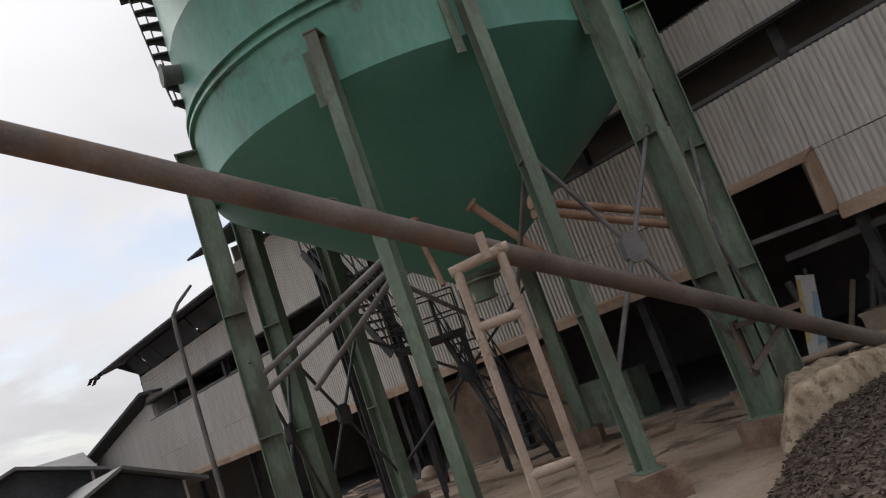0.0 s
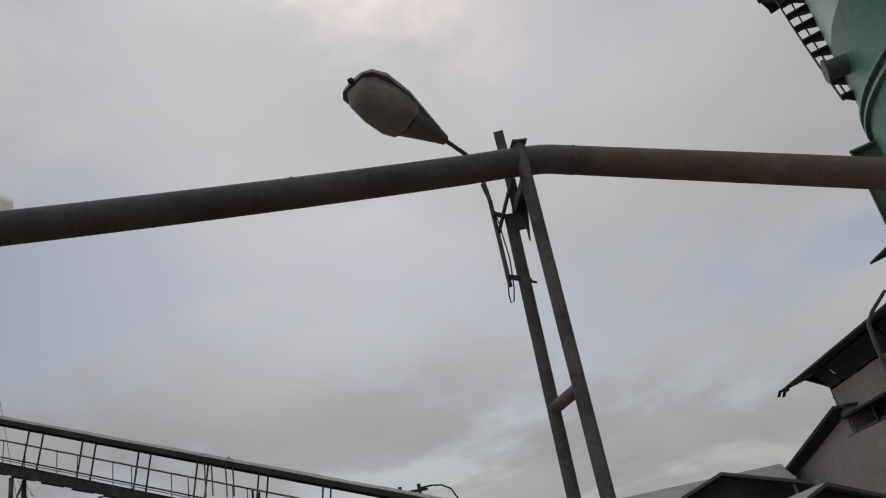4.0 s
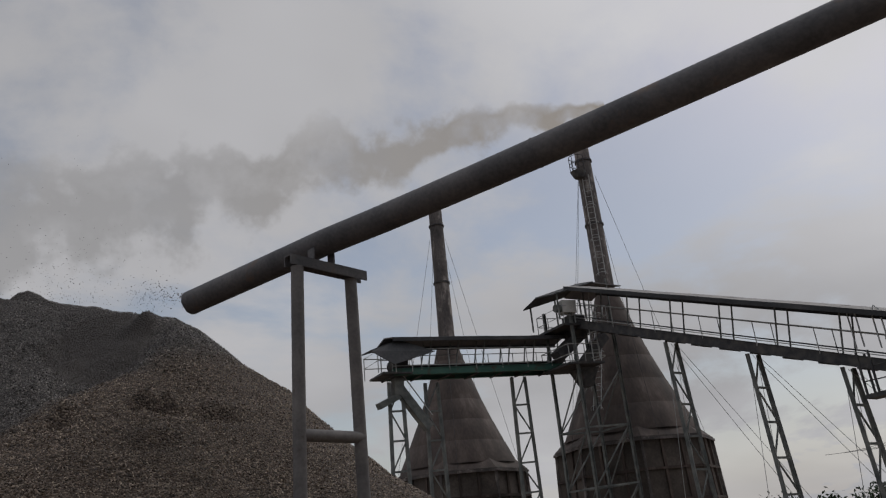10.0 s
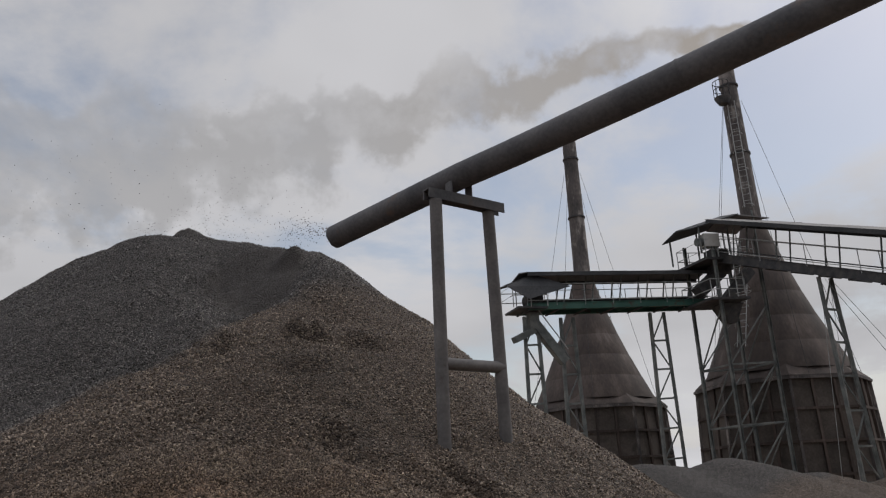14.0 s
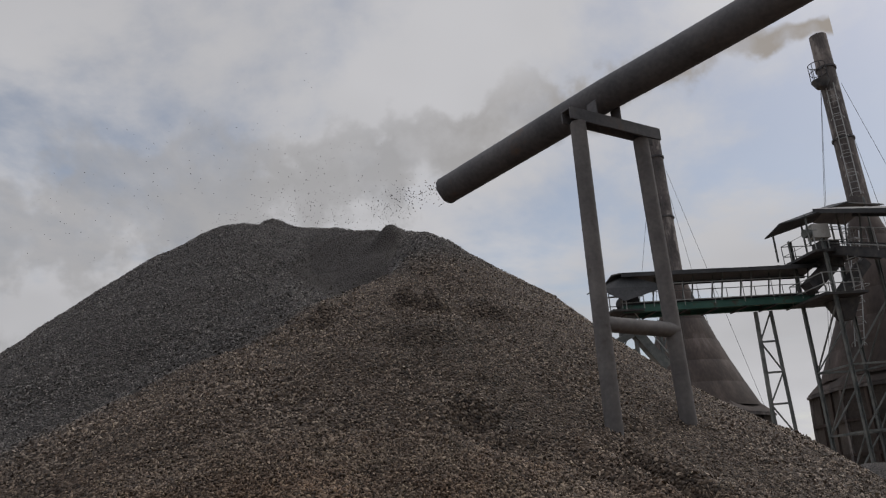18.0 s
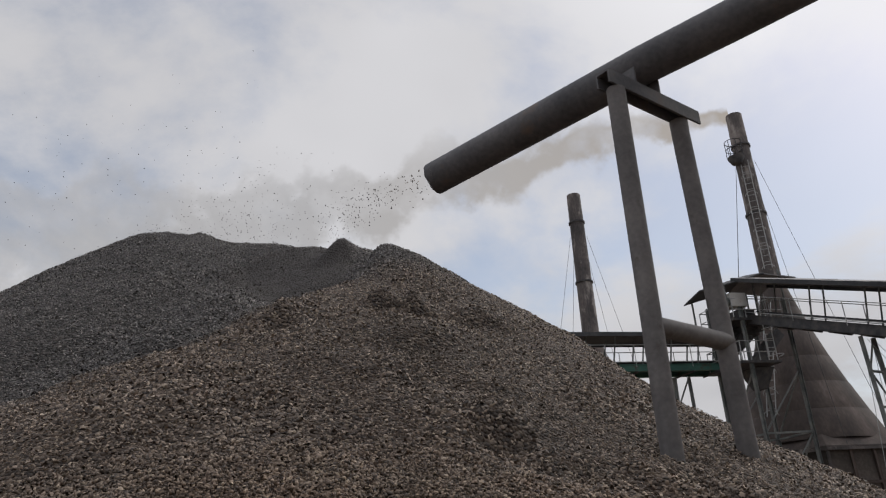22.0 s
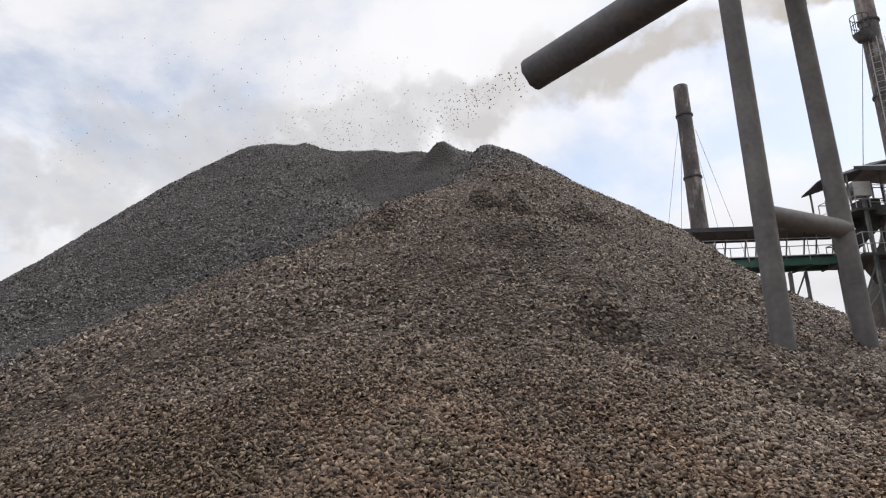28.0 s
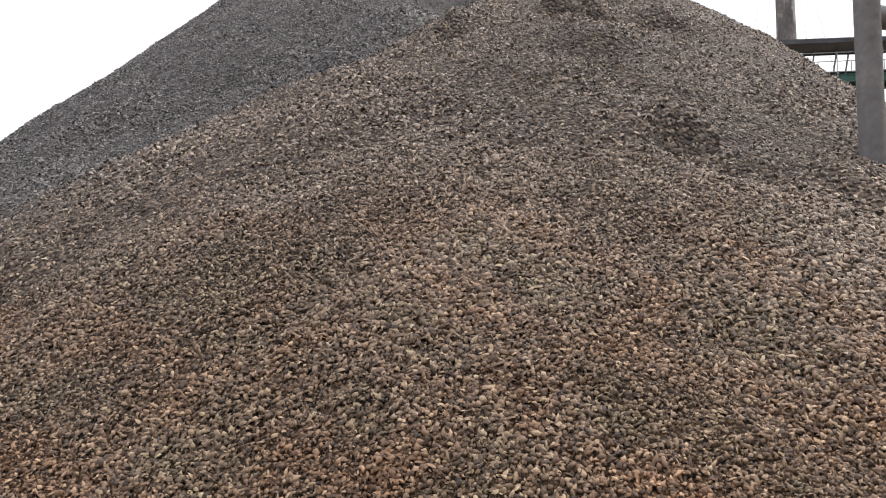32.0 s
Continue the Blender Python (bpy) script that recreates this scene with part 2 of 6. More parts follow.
M_SHEET = material("zinc_sheet", [(0.439, 0.403, 0.366), (0.573, 0.537, 0.500), (0.620, 0.620, 0.610)], 0.55, 0.1, 0.5, 8, 9, 0.05, (1, 1, 0.15), spots=(0.366, 0.244, 0.171), spot_scale=1.4, spot_at=0.68, by_object=0.05)
M_ROOF = material("dark_roof_sheet", [(0.032, 0.034, 0.038), (0.050, 0.052, 0.056), (0.081, 0.081, 0.085)], 0.85, 0, 0.6, 7, 9, 0.05)
M_TRIM = material("rusty_brown_trim", [(0.231, 0.149, 0.099), (0.330, 0.229, 0.163), (0.429, 0.319, 0.242)], 0.8, 0, 1.2, 8, 18, 0.12)
M_STEEL = material("dark_steel", [(0.034, 0.036, 0.041), (0.061, 0.061, 0.065), (0.101, 0.095, 0.088)], 0.7, 0.2, 3, 7, 30, 0.1)
M_TRUSS = material("weathered_truss", [(0.07, 0.08, 0.08), (0.13, 0.14, 0.137), (0.21, 0.215, 0.205)], 0.75, 0.1, 2, 7, 30, 0.1)
M_DECKGREEN = material("green_gallery_paint", [(0.025, 0.07, 0.057), (0.035, 0.1, 0.08), (0.055, 0.125, 0.1)], 0.6, 0, 1, 7, 20, 0.1, spots=(0.06, 0.05, 0.04), spot_scale=2, spot_at=0.62)
M_RAIL = material("pale_handrail", [(0.28, 0.29, 0.29), (0.4, 0.41, 0.41)], 0.6, 0.2, 3, 5, 30, 0.05)
M_KILN = material("sooty_kiln_plate", [(0.03, 0.024, 0.022), (0.055, 0.042, 0.037), (0.095, 0.073, 0.064)], 0.8, 0, 0.9, 9, 8, 0.12, (1, 1, 0.2), spots=(0.13, 0.11, 0.1), spot_scale=0.9, spot_at=0.66)
M_KBODY = material("sooty_brick_body", [(0.045, 0.039, 0.035), (0.078, 0.067, 0.06), (0.125, 0.107, 0.095)], 0.9, 0, 0.5, 9, 9, 0.2, spots=(0.05, 0.045, 0.04), spot_scale=0.9, spot_at=0.6, by_object=0.12)
M_STACK = material("stained_chimney", [(0.045, 0.043, 0.045), (0.1, 0.09, 0.088), (0.2, 0.175, 0.165)], 0.75, 0.1, 0.9, 9, 12, 0.12, (1, 1, 0.35), spots=(0.3, 0.275, 0.26), spot_scale=1.8, spot_at=0.6)
M_CONC = material("concrete", [(0.3, 0.26, 0.22), (0.4, 0.36, 0.31), (0.48, 0.44, 0.38)], 0.9, 0, 0.8, 9, 30, 0.25, spots=(0.2, 0.165, 0.13), spot_scale=0.9, spot_at=0.58)
M_MUD = material("trodden_yard_dust", [(0.17, 0.12, 0.085), (0.26, 0.195, 0.145), (0.36, 0.285, 0.225)], 0.95, 0, 0.5, 9, 22, 0.4, spots=(0.1, 0.075, 0.055), spot_scale=0.6, spot_at=0.56)
M_DARKIN = material("sooty_interior", [(0.150, 0.143, 0.143), (0.240, 0.225, 0.217)], 0.95, 0, 1, 6, 12, 0.1)
M_LAMP = material("grey_lamp_housing", [(0.12, 0.125, 0.13), (0.17, 0.175, 0.18)], 0.5, 0.3, 3, 5, 30, 0.05)
M_WHITE = material("dull_white_paint", [(0.36, 0.35, 0.33), (0.5, 0.49, 0.47)], 0.6, 0, 2, 6, 20, 0.06, spots=(0.3, 0.24, 0.19), spot_scale=3, spot_at=0.64)
M_FIBRE = material("dark_fibre_heap", [(0.036, 0.026, 0.02), (0.085, 0.062, 0.048), (0.17, 0.128, 0.1)], 0.95, 0, 9, 9, 60, 0.9)
M_CLAY = material("pale_clay_bank", [(0.22, 0.165, 0.11), (0.36, 0.28, 0.195), (0.47, 0.38, 0.28)], 0.95, 0, 5, 9, 45, 1.0, spots=(0.17, 0.125, 0.085), spot_scale=7, spot_at=0.57)

# ---- mesh building ----


class Geo:
    """Collects vertices and faces of one mesh."""

    def __init__(self):
        self.v, self.f = [], []

    def add(self, verts, faces):
        o = len(self.v)
        self.v += [tuple(p) for p in verts]
        self.f += [tuple(i + o for i in f) for f in faces]
        return self

    def box(self, centre, size, turn=None, bevel=0.0):
        sx, sy, sz = (s / 2 for s in size)
        c = Vector(centre)
        pts = [Vector((x, y, z)) for z in (-sz, sz) for x, y in ((-sx, -sy), (sx, -sy), (sx, sy), (-sx, sy))]
        if turn is not None:
            pts = [turn @ p for p in pts]
        return self.add([c + p for p in pts], [(3, 2, 1, 0), (4, 5, 6, 7), (0, 1, 5, 4), (1, 2, 6, 5), (2, 3, 7, 6), (3, 0, 4, 7)])

    def bar(self, a, b, w, h, up=(0, 0, 1)):
        """A straight bar of w across and h along up, from a to b."""
        a, b = Vector(a), Vector(b)
        d = (b - a).normalized()
        s = d.cross(Vector(up))
        if s.length < 1e-4:
            s = d.cross(Vector((1, 0, 0)))
        s.normalize()
        u = s.cross(d)
        pts = [p + s * x * w / 2 + u * y * h / 2 for p in (a, b) for x, y in ((-1, -1), (1, -1), (1, 1), (-1, 1))]
        return self.add(pts, [(0, 1, 2, 3), (7, 6, 5, 4), (0, 4, 5, 1), (1, 5, 6, 2), (2, 6, 7, 3), (3, 7, 4, 0)])

    def hbeam(self, a, b, w, d, t, flange=(1, 0, 0)):
        """An H section from a to b: flanges w wide whose faces look along flange, depth d, plate t thick."""
        a, b, n = Vector(a), Vector(b), Vector(flange).normalized()
        ax = (b - a).normalized()
        n = (n - ax * n.dot(ax)).normalized()
        for s in (-1, 1):
            o = n * s * (d - t) / 2
            self.bar(a + o, b + o, w, t, n)
        return self.bar(a, b, t, d - 2 * t, n)

    def tube(self, a, b, r0, r1=None, n=10, caps=True):
        a, b = Vector(a), Vector(b)
        r1 = r0 if r1 is None else r1
        d = (b - a).normalized()
        s = d.cross(Vector((0, 0, 1)))
        if s.length < 1e-4:
            s = Vector((1, 0, 0))
        s.normalize()
        u = s.cross(d)
        pts = []
        for p, r in ((a, r0), (b, r1)):
            pts += [p + (s * math.cos(k * math.tau / n) + u * math.sin(k * math.tau / n)) * r for k in range(n)]
        faces = [(k, (k + 1) % n, n + (k + 1) % n, n + k) for k in range(n)]
        if caps:
            faces += [tuple(reversed(range(n))), tuple(range(n, 2 * n))]
        return self.add(pts, faces)

    def path_tube(self, pts, r, n=8, caps=True):
        """A tube along a bent line."""
        pts = [Vector(p) for p in pts]
        rings = []
        ref = None
        for i, p in enumerate(pts):
            d = (pts[min(i + 1, len(pts) - 1)] - pts[max(i - 1, 0)]).normalized()
            if ref is None:
                ref = d.cross(Vector((0, 0, 1)))
                if ref.length < 1e-3:
                    ref = Vector((1, 0, 0))
            s = (ref - d * ref.dot(d)).normalized()
            ref = s
            u = s.cross(d)
            rr = r[i] if isinstance(r, (list, tuple)) else r
            rings.append([p + (s * math.cos(k * math.tau / n) + u * math.sin(k * math.tau / n)) * rr for k in range(n)])
        v = [q for ring in rings for q in ring]
        f = [(i * n + k, i * n + (k + 1) % n, (i + 1) * n + (k + 1) % n, (i + 1) * n + k) for i in range(len(pts) - 1) for k in range(n)]
        if caps:
            f += [tuple(reversed(range(n))), tuple(range((len(pts) - 1) * n, len(pts) * n))]
        return self.add(v, f)

    def revolve(self, centre, profile, n=48, a0=0.0, a1=math.tau):
        """Turns a profile of (radius, z) round the upright axis at centre."""
        c = Vector((*centre, 0)) if len(centre) == 2 else Vector(centre)
        closed = abs(a1 - a0 - math.tau) < 1e-6
        m = n if closed else n + 1
        v = [c + Vector((r * math.cos(a0 + (a1 - a0) * k / n), r * math.sin(a0 + (a1 - a0) * k / n), z)) for r, z in profile for k in range(m)]
        f = [(i * m + k, i * m + (k + 1) % m, (i + 1) * m + (k + 1) % m, (i + 1) * m + k) for i in range(len(profile) - 1) for k in range(n)]
        return self.add(v, f)

    def prism(self, outline, depth):
        """A flat outline of 3D points, thickened by the vector depth."""
        n, d = len(outline), Vector(depth)
        p = [Vector(q) for q in outline]
        return self.add(p + [q + d for q in p], [tuple(reversed(range(n))), tuple(range(n, 2 * n))] + [(k, (k + 1) % n, n + (k + 1) % n, n + k) for k in range(n)])

    def data(self, name, mat, smooth=False):
        me = bpy.data.meshes.new(name)
        me.from_pydata(self.v, [], self.f)
        me.materials.append(mat)
        if smooth:
            me.polygons.foreach_set("use_smooth", [True] * len(me.polygons))
            me.set_sharp_from_angle(angle=radians(40))
        me.validate()
        me.update()
        bm = bmesh.new()
        bm.from_mesh(me)
        bmesh.ops.recalc_face_normals(bm, faces=bm.faces)
        bm.to_mesh(me)
        bm.free()
        return me


def part(name, geo, mat, parent=None, label="", smooth=False):
    """Links a mesh as one object under a thing or a part."""
    me = geo if isinstance(geo, bpy.types.Mesh) else geo.data(name, mat, smooth)
    ob = new(name, me)
    if parent is not None:
        ob.parent = parent
        ob.matrix_parent_inverse = parent.matrix_world.inverted()
    return tagged(ob, label)


def thing(name, label, category, base=(0, 0, 0), group="", kind=""):
    """An empty at the thing's base, which carries its parts. Parts are built in world coordinates."""
    ob = new(name)
    ob.location = base
    ob.matrix_world = Matrix.Translation(base)
    ob.empty_display_size = 0.2
    return tagged(ob, label, category, group, kind)


def solid(name, geo, mat, label, category, group="", kind="", smooth=False):
    ob = part(name, geo, mat, None, label, smooth)
    return tagged(ob, "", category, group, kind)

# ---- ground ----
YARD = -0.25


def build_ground():
    n, half = 120, 2500.0
    g = Geo()
    # One sheet, finely divided near the place and coarser towards the horizon.
    t = np.linspace(-1, 1, n + 1)
    s = np.sign(t) * (np.abs(t) ** 3.2) * half + 8 * t
    v = []
    for y in s:
        for x in s:
            near = math.exp(-((x - 10) ** 2 + (y + 2) ** 2) / 900)
            v.append((x + 8, y - 2, YARD + near * 0.05 * noise.noise((x * 0.25, y * 0.25, 3.1))))
    f = [(j * (n + 1) + i, j * (n + 1) + i + 1, (j + 1) * (n + 1) + i + 1, (j + 1) * (n + 1) + i) for j in range(n) for i in range(n)]
    g.add(v, f)
    solid("ground", g, M_MUD, "dusty brown trodden earth of the works yard", "ground", kind="structure", smooth=True)


build_ground()

# ---- shell heap ----
# Apex x, y and height, slope, roundness of the top, and how much narrower it is across: the new cone, the old heap and the ridge behind.
CONES = [(-0.242, 9.118, 5.25, 0.713, 0.25, 1.03), (-2.51, 12.85, 7.383, 0.742, 0.6, 1.356), (-3.168, 14.184, 8.018, 0.809, 0.6, 1.258)]
RIM = ((-2.423, 12.117, 6.232), (-0.133, 10.399, 5.509))
LUMPS = [(-0.18, 6.7, 0.13, 0.1, 0.16), (0.06, 6.66, 0.12, 0.09, 0.16), (0.52, 6.68, 0.22, 0.1, 0.1), (0.0, 5.95, 0.2, 0.09, 0.05), (0.24, 5.08, 0.16, 0.09, 0.1), (0.46, 4.9, 0.2, 0.1, 0.04), (-0.9, 6.52, 0.08, 0.12, 0.12)]


def bump(x, y, cx, cy, wx, wy):
    return np.exp(-((x - cx) / wx) ** 2 - ((y - cy) / wy) ** 2)


def heap_height(x, y):
    """Height of the heap: heaped cones run together, with a crater below the rim, a gully, slumps and runnels."""
    z = None
    for cx, cy, cz, sl, rho, k in CONES:
        h = cz - sl * np.sqrt((k * (x - cx)) ** 2 + (y - cy) ** 2 + rho * rho)
        z = h if z is None else np.maximum(z, h)
    # The old heap is broad and flat on top.
    z = -0.05 * np.logaddexp(-z / 0.05, -5.971 / 0.05)
    # The new cone swells towards the yard on its west side.
    z = z - 0.13 * np.clip(x + 0.1, -1.3, 0.9) * np.exp(-((y - 5.1) / 1.1) ** 2) - 0.1 * bump(x, y, -0.2, 7.0, 0.5, 0.5)
    # The crater where the shells land: its lip lies low towards the yard, its back wall climbs to the rim.
    back, side = y - 8.1, x + 0.95 - 0.02 * (y - 8.1)
    z = -0.025 * np.logaddexp(-z / 0.025, -np.minimum(3.95 + 0.3 * back + 0.17 * np.maximum(back, 0) ** 2 + 0.65 * side ** 2, 20) / 0.025)
    # The gully that leads down from the lip between the two slopes.
    q = np.clip(((x + 0.95) * -0.55 + (y - 7.7) * -0.835) / 1.3, 0, 1)
    d = np.hypot(x + 0.95 + 0.715 * q, y - 7.7 + 1.085 * q)
    z = z - 0.2 * np.exp(-(d / 0.3) ** 2) * (1 - 0.5 * q)
    (ax, ay, az), (bx, by, bz) = RIM
    q = np.clip(((x - ax) * (bx - ax) + (y - ay) * (by - ay)) / ((bx - ax) ** 2 + (by - ay) ** 2), 0, 1)
    d = np.hypot(x - ax - (bx - ax) * q, y - ay - (by - ay) * q)
    z = np.maximum(z, az + (bz - az) * q + 0.054 * np.sin(math.pi * q) + 0.04 * np.sin(math.tau * q) - 0.75 * (np.sqrt(d * d + 0.03) - 0.17))
    # The horn at the end of the rim and the knob on the old top.
    z = z + 0.25 * bump(x, y, -0.43, 9.88, 0.2, 0.24) + 0.297 * bump(x, y, -2.426, 12.426, 0.45, 0.55) + 0.05 * bump(x, y, 0.28, 8.55, 0.4, 0.5) - 0.08 * bump(x, y, 1.6, 7.3, 0.6, 0.9) - 0.08 * bump(x, y, -0.2, 9.35, 0.14, 0.3)
    # The far side of the new cone falls away more steeply, and its foot is worn back.
    z = z - 0.3 * np.clip((y - 8.3 + 0.55 * np.maximum(x - 1.5, 0)) / 1.2, 0, 1) * np.clip((x - 0.35) / 1.1, 0, 1) - 0.24 * np.clip((x - 1.45) / 1.1, 0, 1) * np.clip((y - 5.8) / 1.0, 0, 1)
    # Small slumped banks across the slope.
    for cx, cy, wx, wy, dz in LUMPS:
        z = z + dz * bump(x, y, cx, cy + 0.25 * (x - cx), wx, wy) - 1.4 * dz * bump(x, y, cx, cy - 0.16 + 0.25 * (x - cx), wx, wy)
    # A runnel down from the post.
    z = z - 0.1 * bump(x, y, 1.2, 5.05, 0.3, 0.3)
    t = np.clip((x - 1.12) * 0.53 + (y - 4.86) * -0.85, 0, 2.6)
    d = np.hypot(x - 1.12 - 0.53 * t, y - 4.86 + 0.85 * t)
    return z - 0.2 * np.exp(-(d / 0.085) ** 2) + 0.07 * np.exp(-((d - 0.2) / 0.12) ** 2)


def heap_noise(x, y):
    out = 0.0
    for amp, k, px, py in ((0.045, 1.1, 0.3, 1.7), (0.028, 2.3, 2.1, 0.4), (0.018, 4.1, 1.2, 2.9), (0.012, 8.3, 0.7, 0.2), (0.008, 17.0, 0.1, 2.2)):
        out = out + amp * np.sin(k * x + px + 1.3 * np.sin(0.7 * k * y + py)) * np.cos(k * 0.9 * y + py + 1.1 * np.sin(0.8 * k * x))
    return out


def shell_colour(nt, value):
    """Fresh brown shells on the new cone, weathered grey ones on the old heap, scattered dark patches, shade painted
    below the slumps: from a random value to a colour.
    """
    N, L = nt.nodes.new, nt.links.new
    co = N("ShaderNodeTexCoord")
    ramps = []
    for stops in (((0.0, (0.042, 0.031, 0.024)), (0.3, (0.099, 0.073, 0.055)), (0.6, (0.176, 0.133, 0.102)), (0.85, (0.252, 0.193, 0.148)), (1.0, (0.403, 0.323, 0.244))),
                  ((0.0, (0.029, 0.027, 0.025)), (0.35, (0.071, 0.064, 0.061)), (0.7, (0.127, 0.116, 0.109)), (1.0, (0.252, 0.227, 0.210))),
                  ((0.0, (0.035, 0.022, 0.014)), (0.3, (0.092, 0.055, 0.033)), (0.6, (0.160, 0.101, 0.062)), (0.85, (0.228, 0.150, 0.094)), (1.0, (0.376, 0.276, 0.180)))):
        r = N("ShaderNodeValToRGB")
        e = r.color_ramp.elements
        e[0].color, e[1].color = (*stops[0][1], 1), (*stops[-1][1], 1)
        for p, c in stops[1:-1]:
            e.new(p).color = (*c, 1)
        L(value, r.inputs[0])
        ramps.append(r)
    flat = N("ShaderNodeVectorMath"); flat.operation = "MULTIPLY"; flat.inputs[1].default_value = (1, 1, 0)
    L(co.outputs["Object"], flat.inputs[0])
    # How far a place lies beyond the gully and the crater lip, on the old grey slope.
    side = N("ShaderNodeVectorMath"); side.operation = "DOT_PRODUCT"; side.inputs[1].default_value = (-0.62, 0.785, 0)
    L(flat.outputs[0], side.inputs[0])
    sub = N("ShaderNodeMath"); sub.operation = "SUBTRACT"; sub.inputs[1].default_value = 5.98
    L(side.outputs["Value"], sub.inputs[0])
    n = N("ShaderNodeTexNoise"); n.inputs["Scale"].default_value, n.inputs["Detail"].default_value = 1.3, 7
    L(co.outputs["Object"], n.inputs["Vector"])
    wob = N("ShaderNodeMath"); wob.operation = "MULTIPLY_ADD"; wob.inputs[1].default_value = 0.6
    L(n.outputs["Fac"], wob.inputs[0]); L(sub.outputs[0], wob.inputs[2])
    mr = N("ShaderNodeMapRange"); mr.interpolation_type = "SMOOTHSTEP"
    mr.inputs["From Min"].default_value, mr.inputs["From Max"].default_value = 0.05, 0.75
    L(wob.outputs[0], mr.inputs["Value"])
    mx = N("ShaderNodeMix"); mx.data_type = "RGBA"
    L(mr.outputs[0], mx.inputs["Factor"]); L(ramps[0].outputs[0], mx.inputs[6]); L(ramps[1].outputs[0], mx.inputs[7])
    n2 = N("ShaderNodeTexNoise"); n2.inputs["Scale"].default_value, n2.inputs["Detail"].default_value = 0.55, 6
    L(co.outputs["Object"], n2.inputs["Vector"])
    mr2 = N("ShaderNodeMapRange"); mr2.inputs["From Min"].default_value, mr2.inputs["From Max"].default_value = 0.44, 0.66
    mr2.inputs["To Max"].default_value = 0.7
    L(n2.outputs["Fac"], mr2.inputs["Value"])
    mx2 = N("ShaderNodeMix"); mx2.data_type = "RGBA"; mx2.blend_type = "MULTIPLY"; mx2.inputs[7].default_value = (0.74, 0.735, 0.73, 1)
    L(mr2.outputs[0], mx2.inputs["Factor"]); L(mx.outputs[2], mx2.inputs[6])
    # The newest, reddest shells have rolled to the foot.
    sepx = N("ShaderNodeSeparateXYZ"); L(co.outputs["Object"], sepx.inputs[0])
    low = N("ShaderNodeMath"); low.operation = "MULTIPLY_ADD"; low.inputs[1].default_value = -1.6
    L(n.outputs["Fac"], low.inputs[0]); L(sepx.outputs["Y"], low.inputs[2])
    mr5 = N("ShaderNodeMapRange"); mr5.interpolation_type = "SMOOTHSTEP"
    mr5.inputs["From Min"].default_value, mr5.inputs["From Max"].default_value = 4.3, 2.2
    L(low.outputs[0], mr5.inputs["Value"])
    mx5 = N("ShaderNodeMix"); mx5.data_type = "RGBA"
    L(mr5.outputs[0], mx5.inputs["Factor"]); L(mx2.outputs[2], mx5.inputs[6]); L(ramps[2].outputs[0], mx5.inputs[7])
    # Batches differ in hue: reddish, straw and olive drifts, in hand-sized patches.
    n4 = N("ShaderNodeTexNoise"); n4.inputs["Scale"].default_value, n4.inputs["Detail"].default_value = 3.4, 5
    L(co.outputs["Object"], n4.inputs["Vector"])
    hue = N("ShaderNodeValToRGB")
    he = hue.color_ramp.elements
    he[0].position, he[1].position = 0.36, 0.64
    he[0].color, he[1].color = (0.86, 0.92, 0.84, 1), (1.14, 0.98, 0.84, 1)
    he.new(0.5).color = (1.0, 0.98, 0.95, 1)
    L(n4.outputs["Fac"], hue.inputs[0])
    mx6 = N("ShaderNodeMix"); mx6.data_type = "RGBA"; mx6.blend_type = "MULTIPLY"
    L(mr5.outputs[0], mx6.inputs["Factor"]); L(mx5.outputs[2], mx6.inputs[6]); L(hue.outputs[0], mx6.inputs[7])
    last = mx6.outputs[2]
    # Shade of the small overhangs, painted as a dark patch below each bank.
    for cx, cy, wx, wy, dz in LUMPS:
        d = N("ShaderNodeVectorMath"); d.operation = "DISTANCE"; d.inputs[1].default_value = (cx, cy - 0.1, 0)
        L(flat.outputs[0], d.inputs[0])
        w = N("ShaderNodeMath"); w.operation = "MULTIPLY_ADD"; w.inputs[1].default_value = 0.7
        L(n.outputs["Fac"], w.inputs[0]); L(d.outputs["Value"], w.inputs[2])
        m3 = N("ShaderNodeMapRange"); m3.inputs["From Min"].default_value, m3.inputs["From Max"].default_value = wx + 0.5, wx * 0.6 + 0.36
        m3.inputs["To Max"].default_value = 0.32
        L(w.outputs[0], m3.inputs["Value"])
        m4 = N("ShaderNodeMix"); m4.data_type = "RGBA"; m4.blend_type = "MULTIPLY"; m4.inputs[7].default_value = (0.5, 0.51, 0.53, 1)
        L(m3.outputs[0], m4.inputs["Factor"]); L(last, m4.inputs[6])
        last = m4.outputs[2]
    # Dark fines and dust that settle where the blown shells land.
    pit = N("ShaderNodeVectorMath"); pit.operation = "SUBTRACT"; pit.inputs[1].default_value = (-0.95, 9.45, 0)
    L(flat.outputs[0], pit.inputs[0])
    oval = N("ShaderNodeVectorMath"); oval.operation = "MULTIPLY"; oval.inputs[1].default_value = (1.35, 0.8, 0)
    L(pit.outputs[0], oval.inputs[0])
    far = N("ShaderNodeVectorMath"); far.operation = "LENGTH"
    L(oval.outputs[0], far.inputs[0])
    rag = N("ShaderNodeMath"); rag.operation = "MULTIPLY_ADD"; rag.inputs[1].default_value = 0.5
    L(n.outputs["Fac"], rag.inputs[0]); L(far.outputs["Value"], rag.inputs[2])
    fines = N("ShaderNodeMapRange"); fines.interpolation_type = "SMOOTHSTEP"
    fines.inputs["From Min"].default_value, fines.inputs["From Max"].default_value, fines.inputs["To Max"].default_value = 1.32, 1.05, 0.85
    L(rag.outputs[0], fines.inputs["Value"])
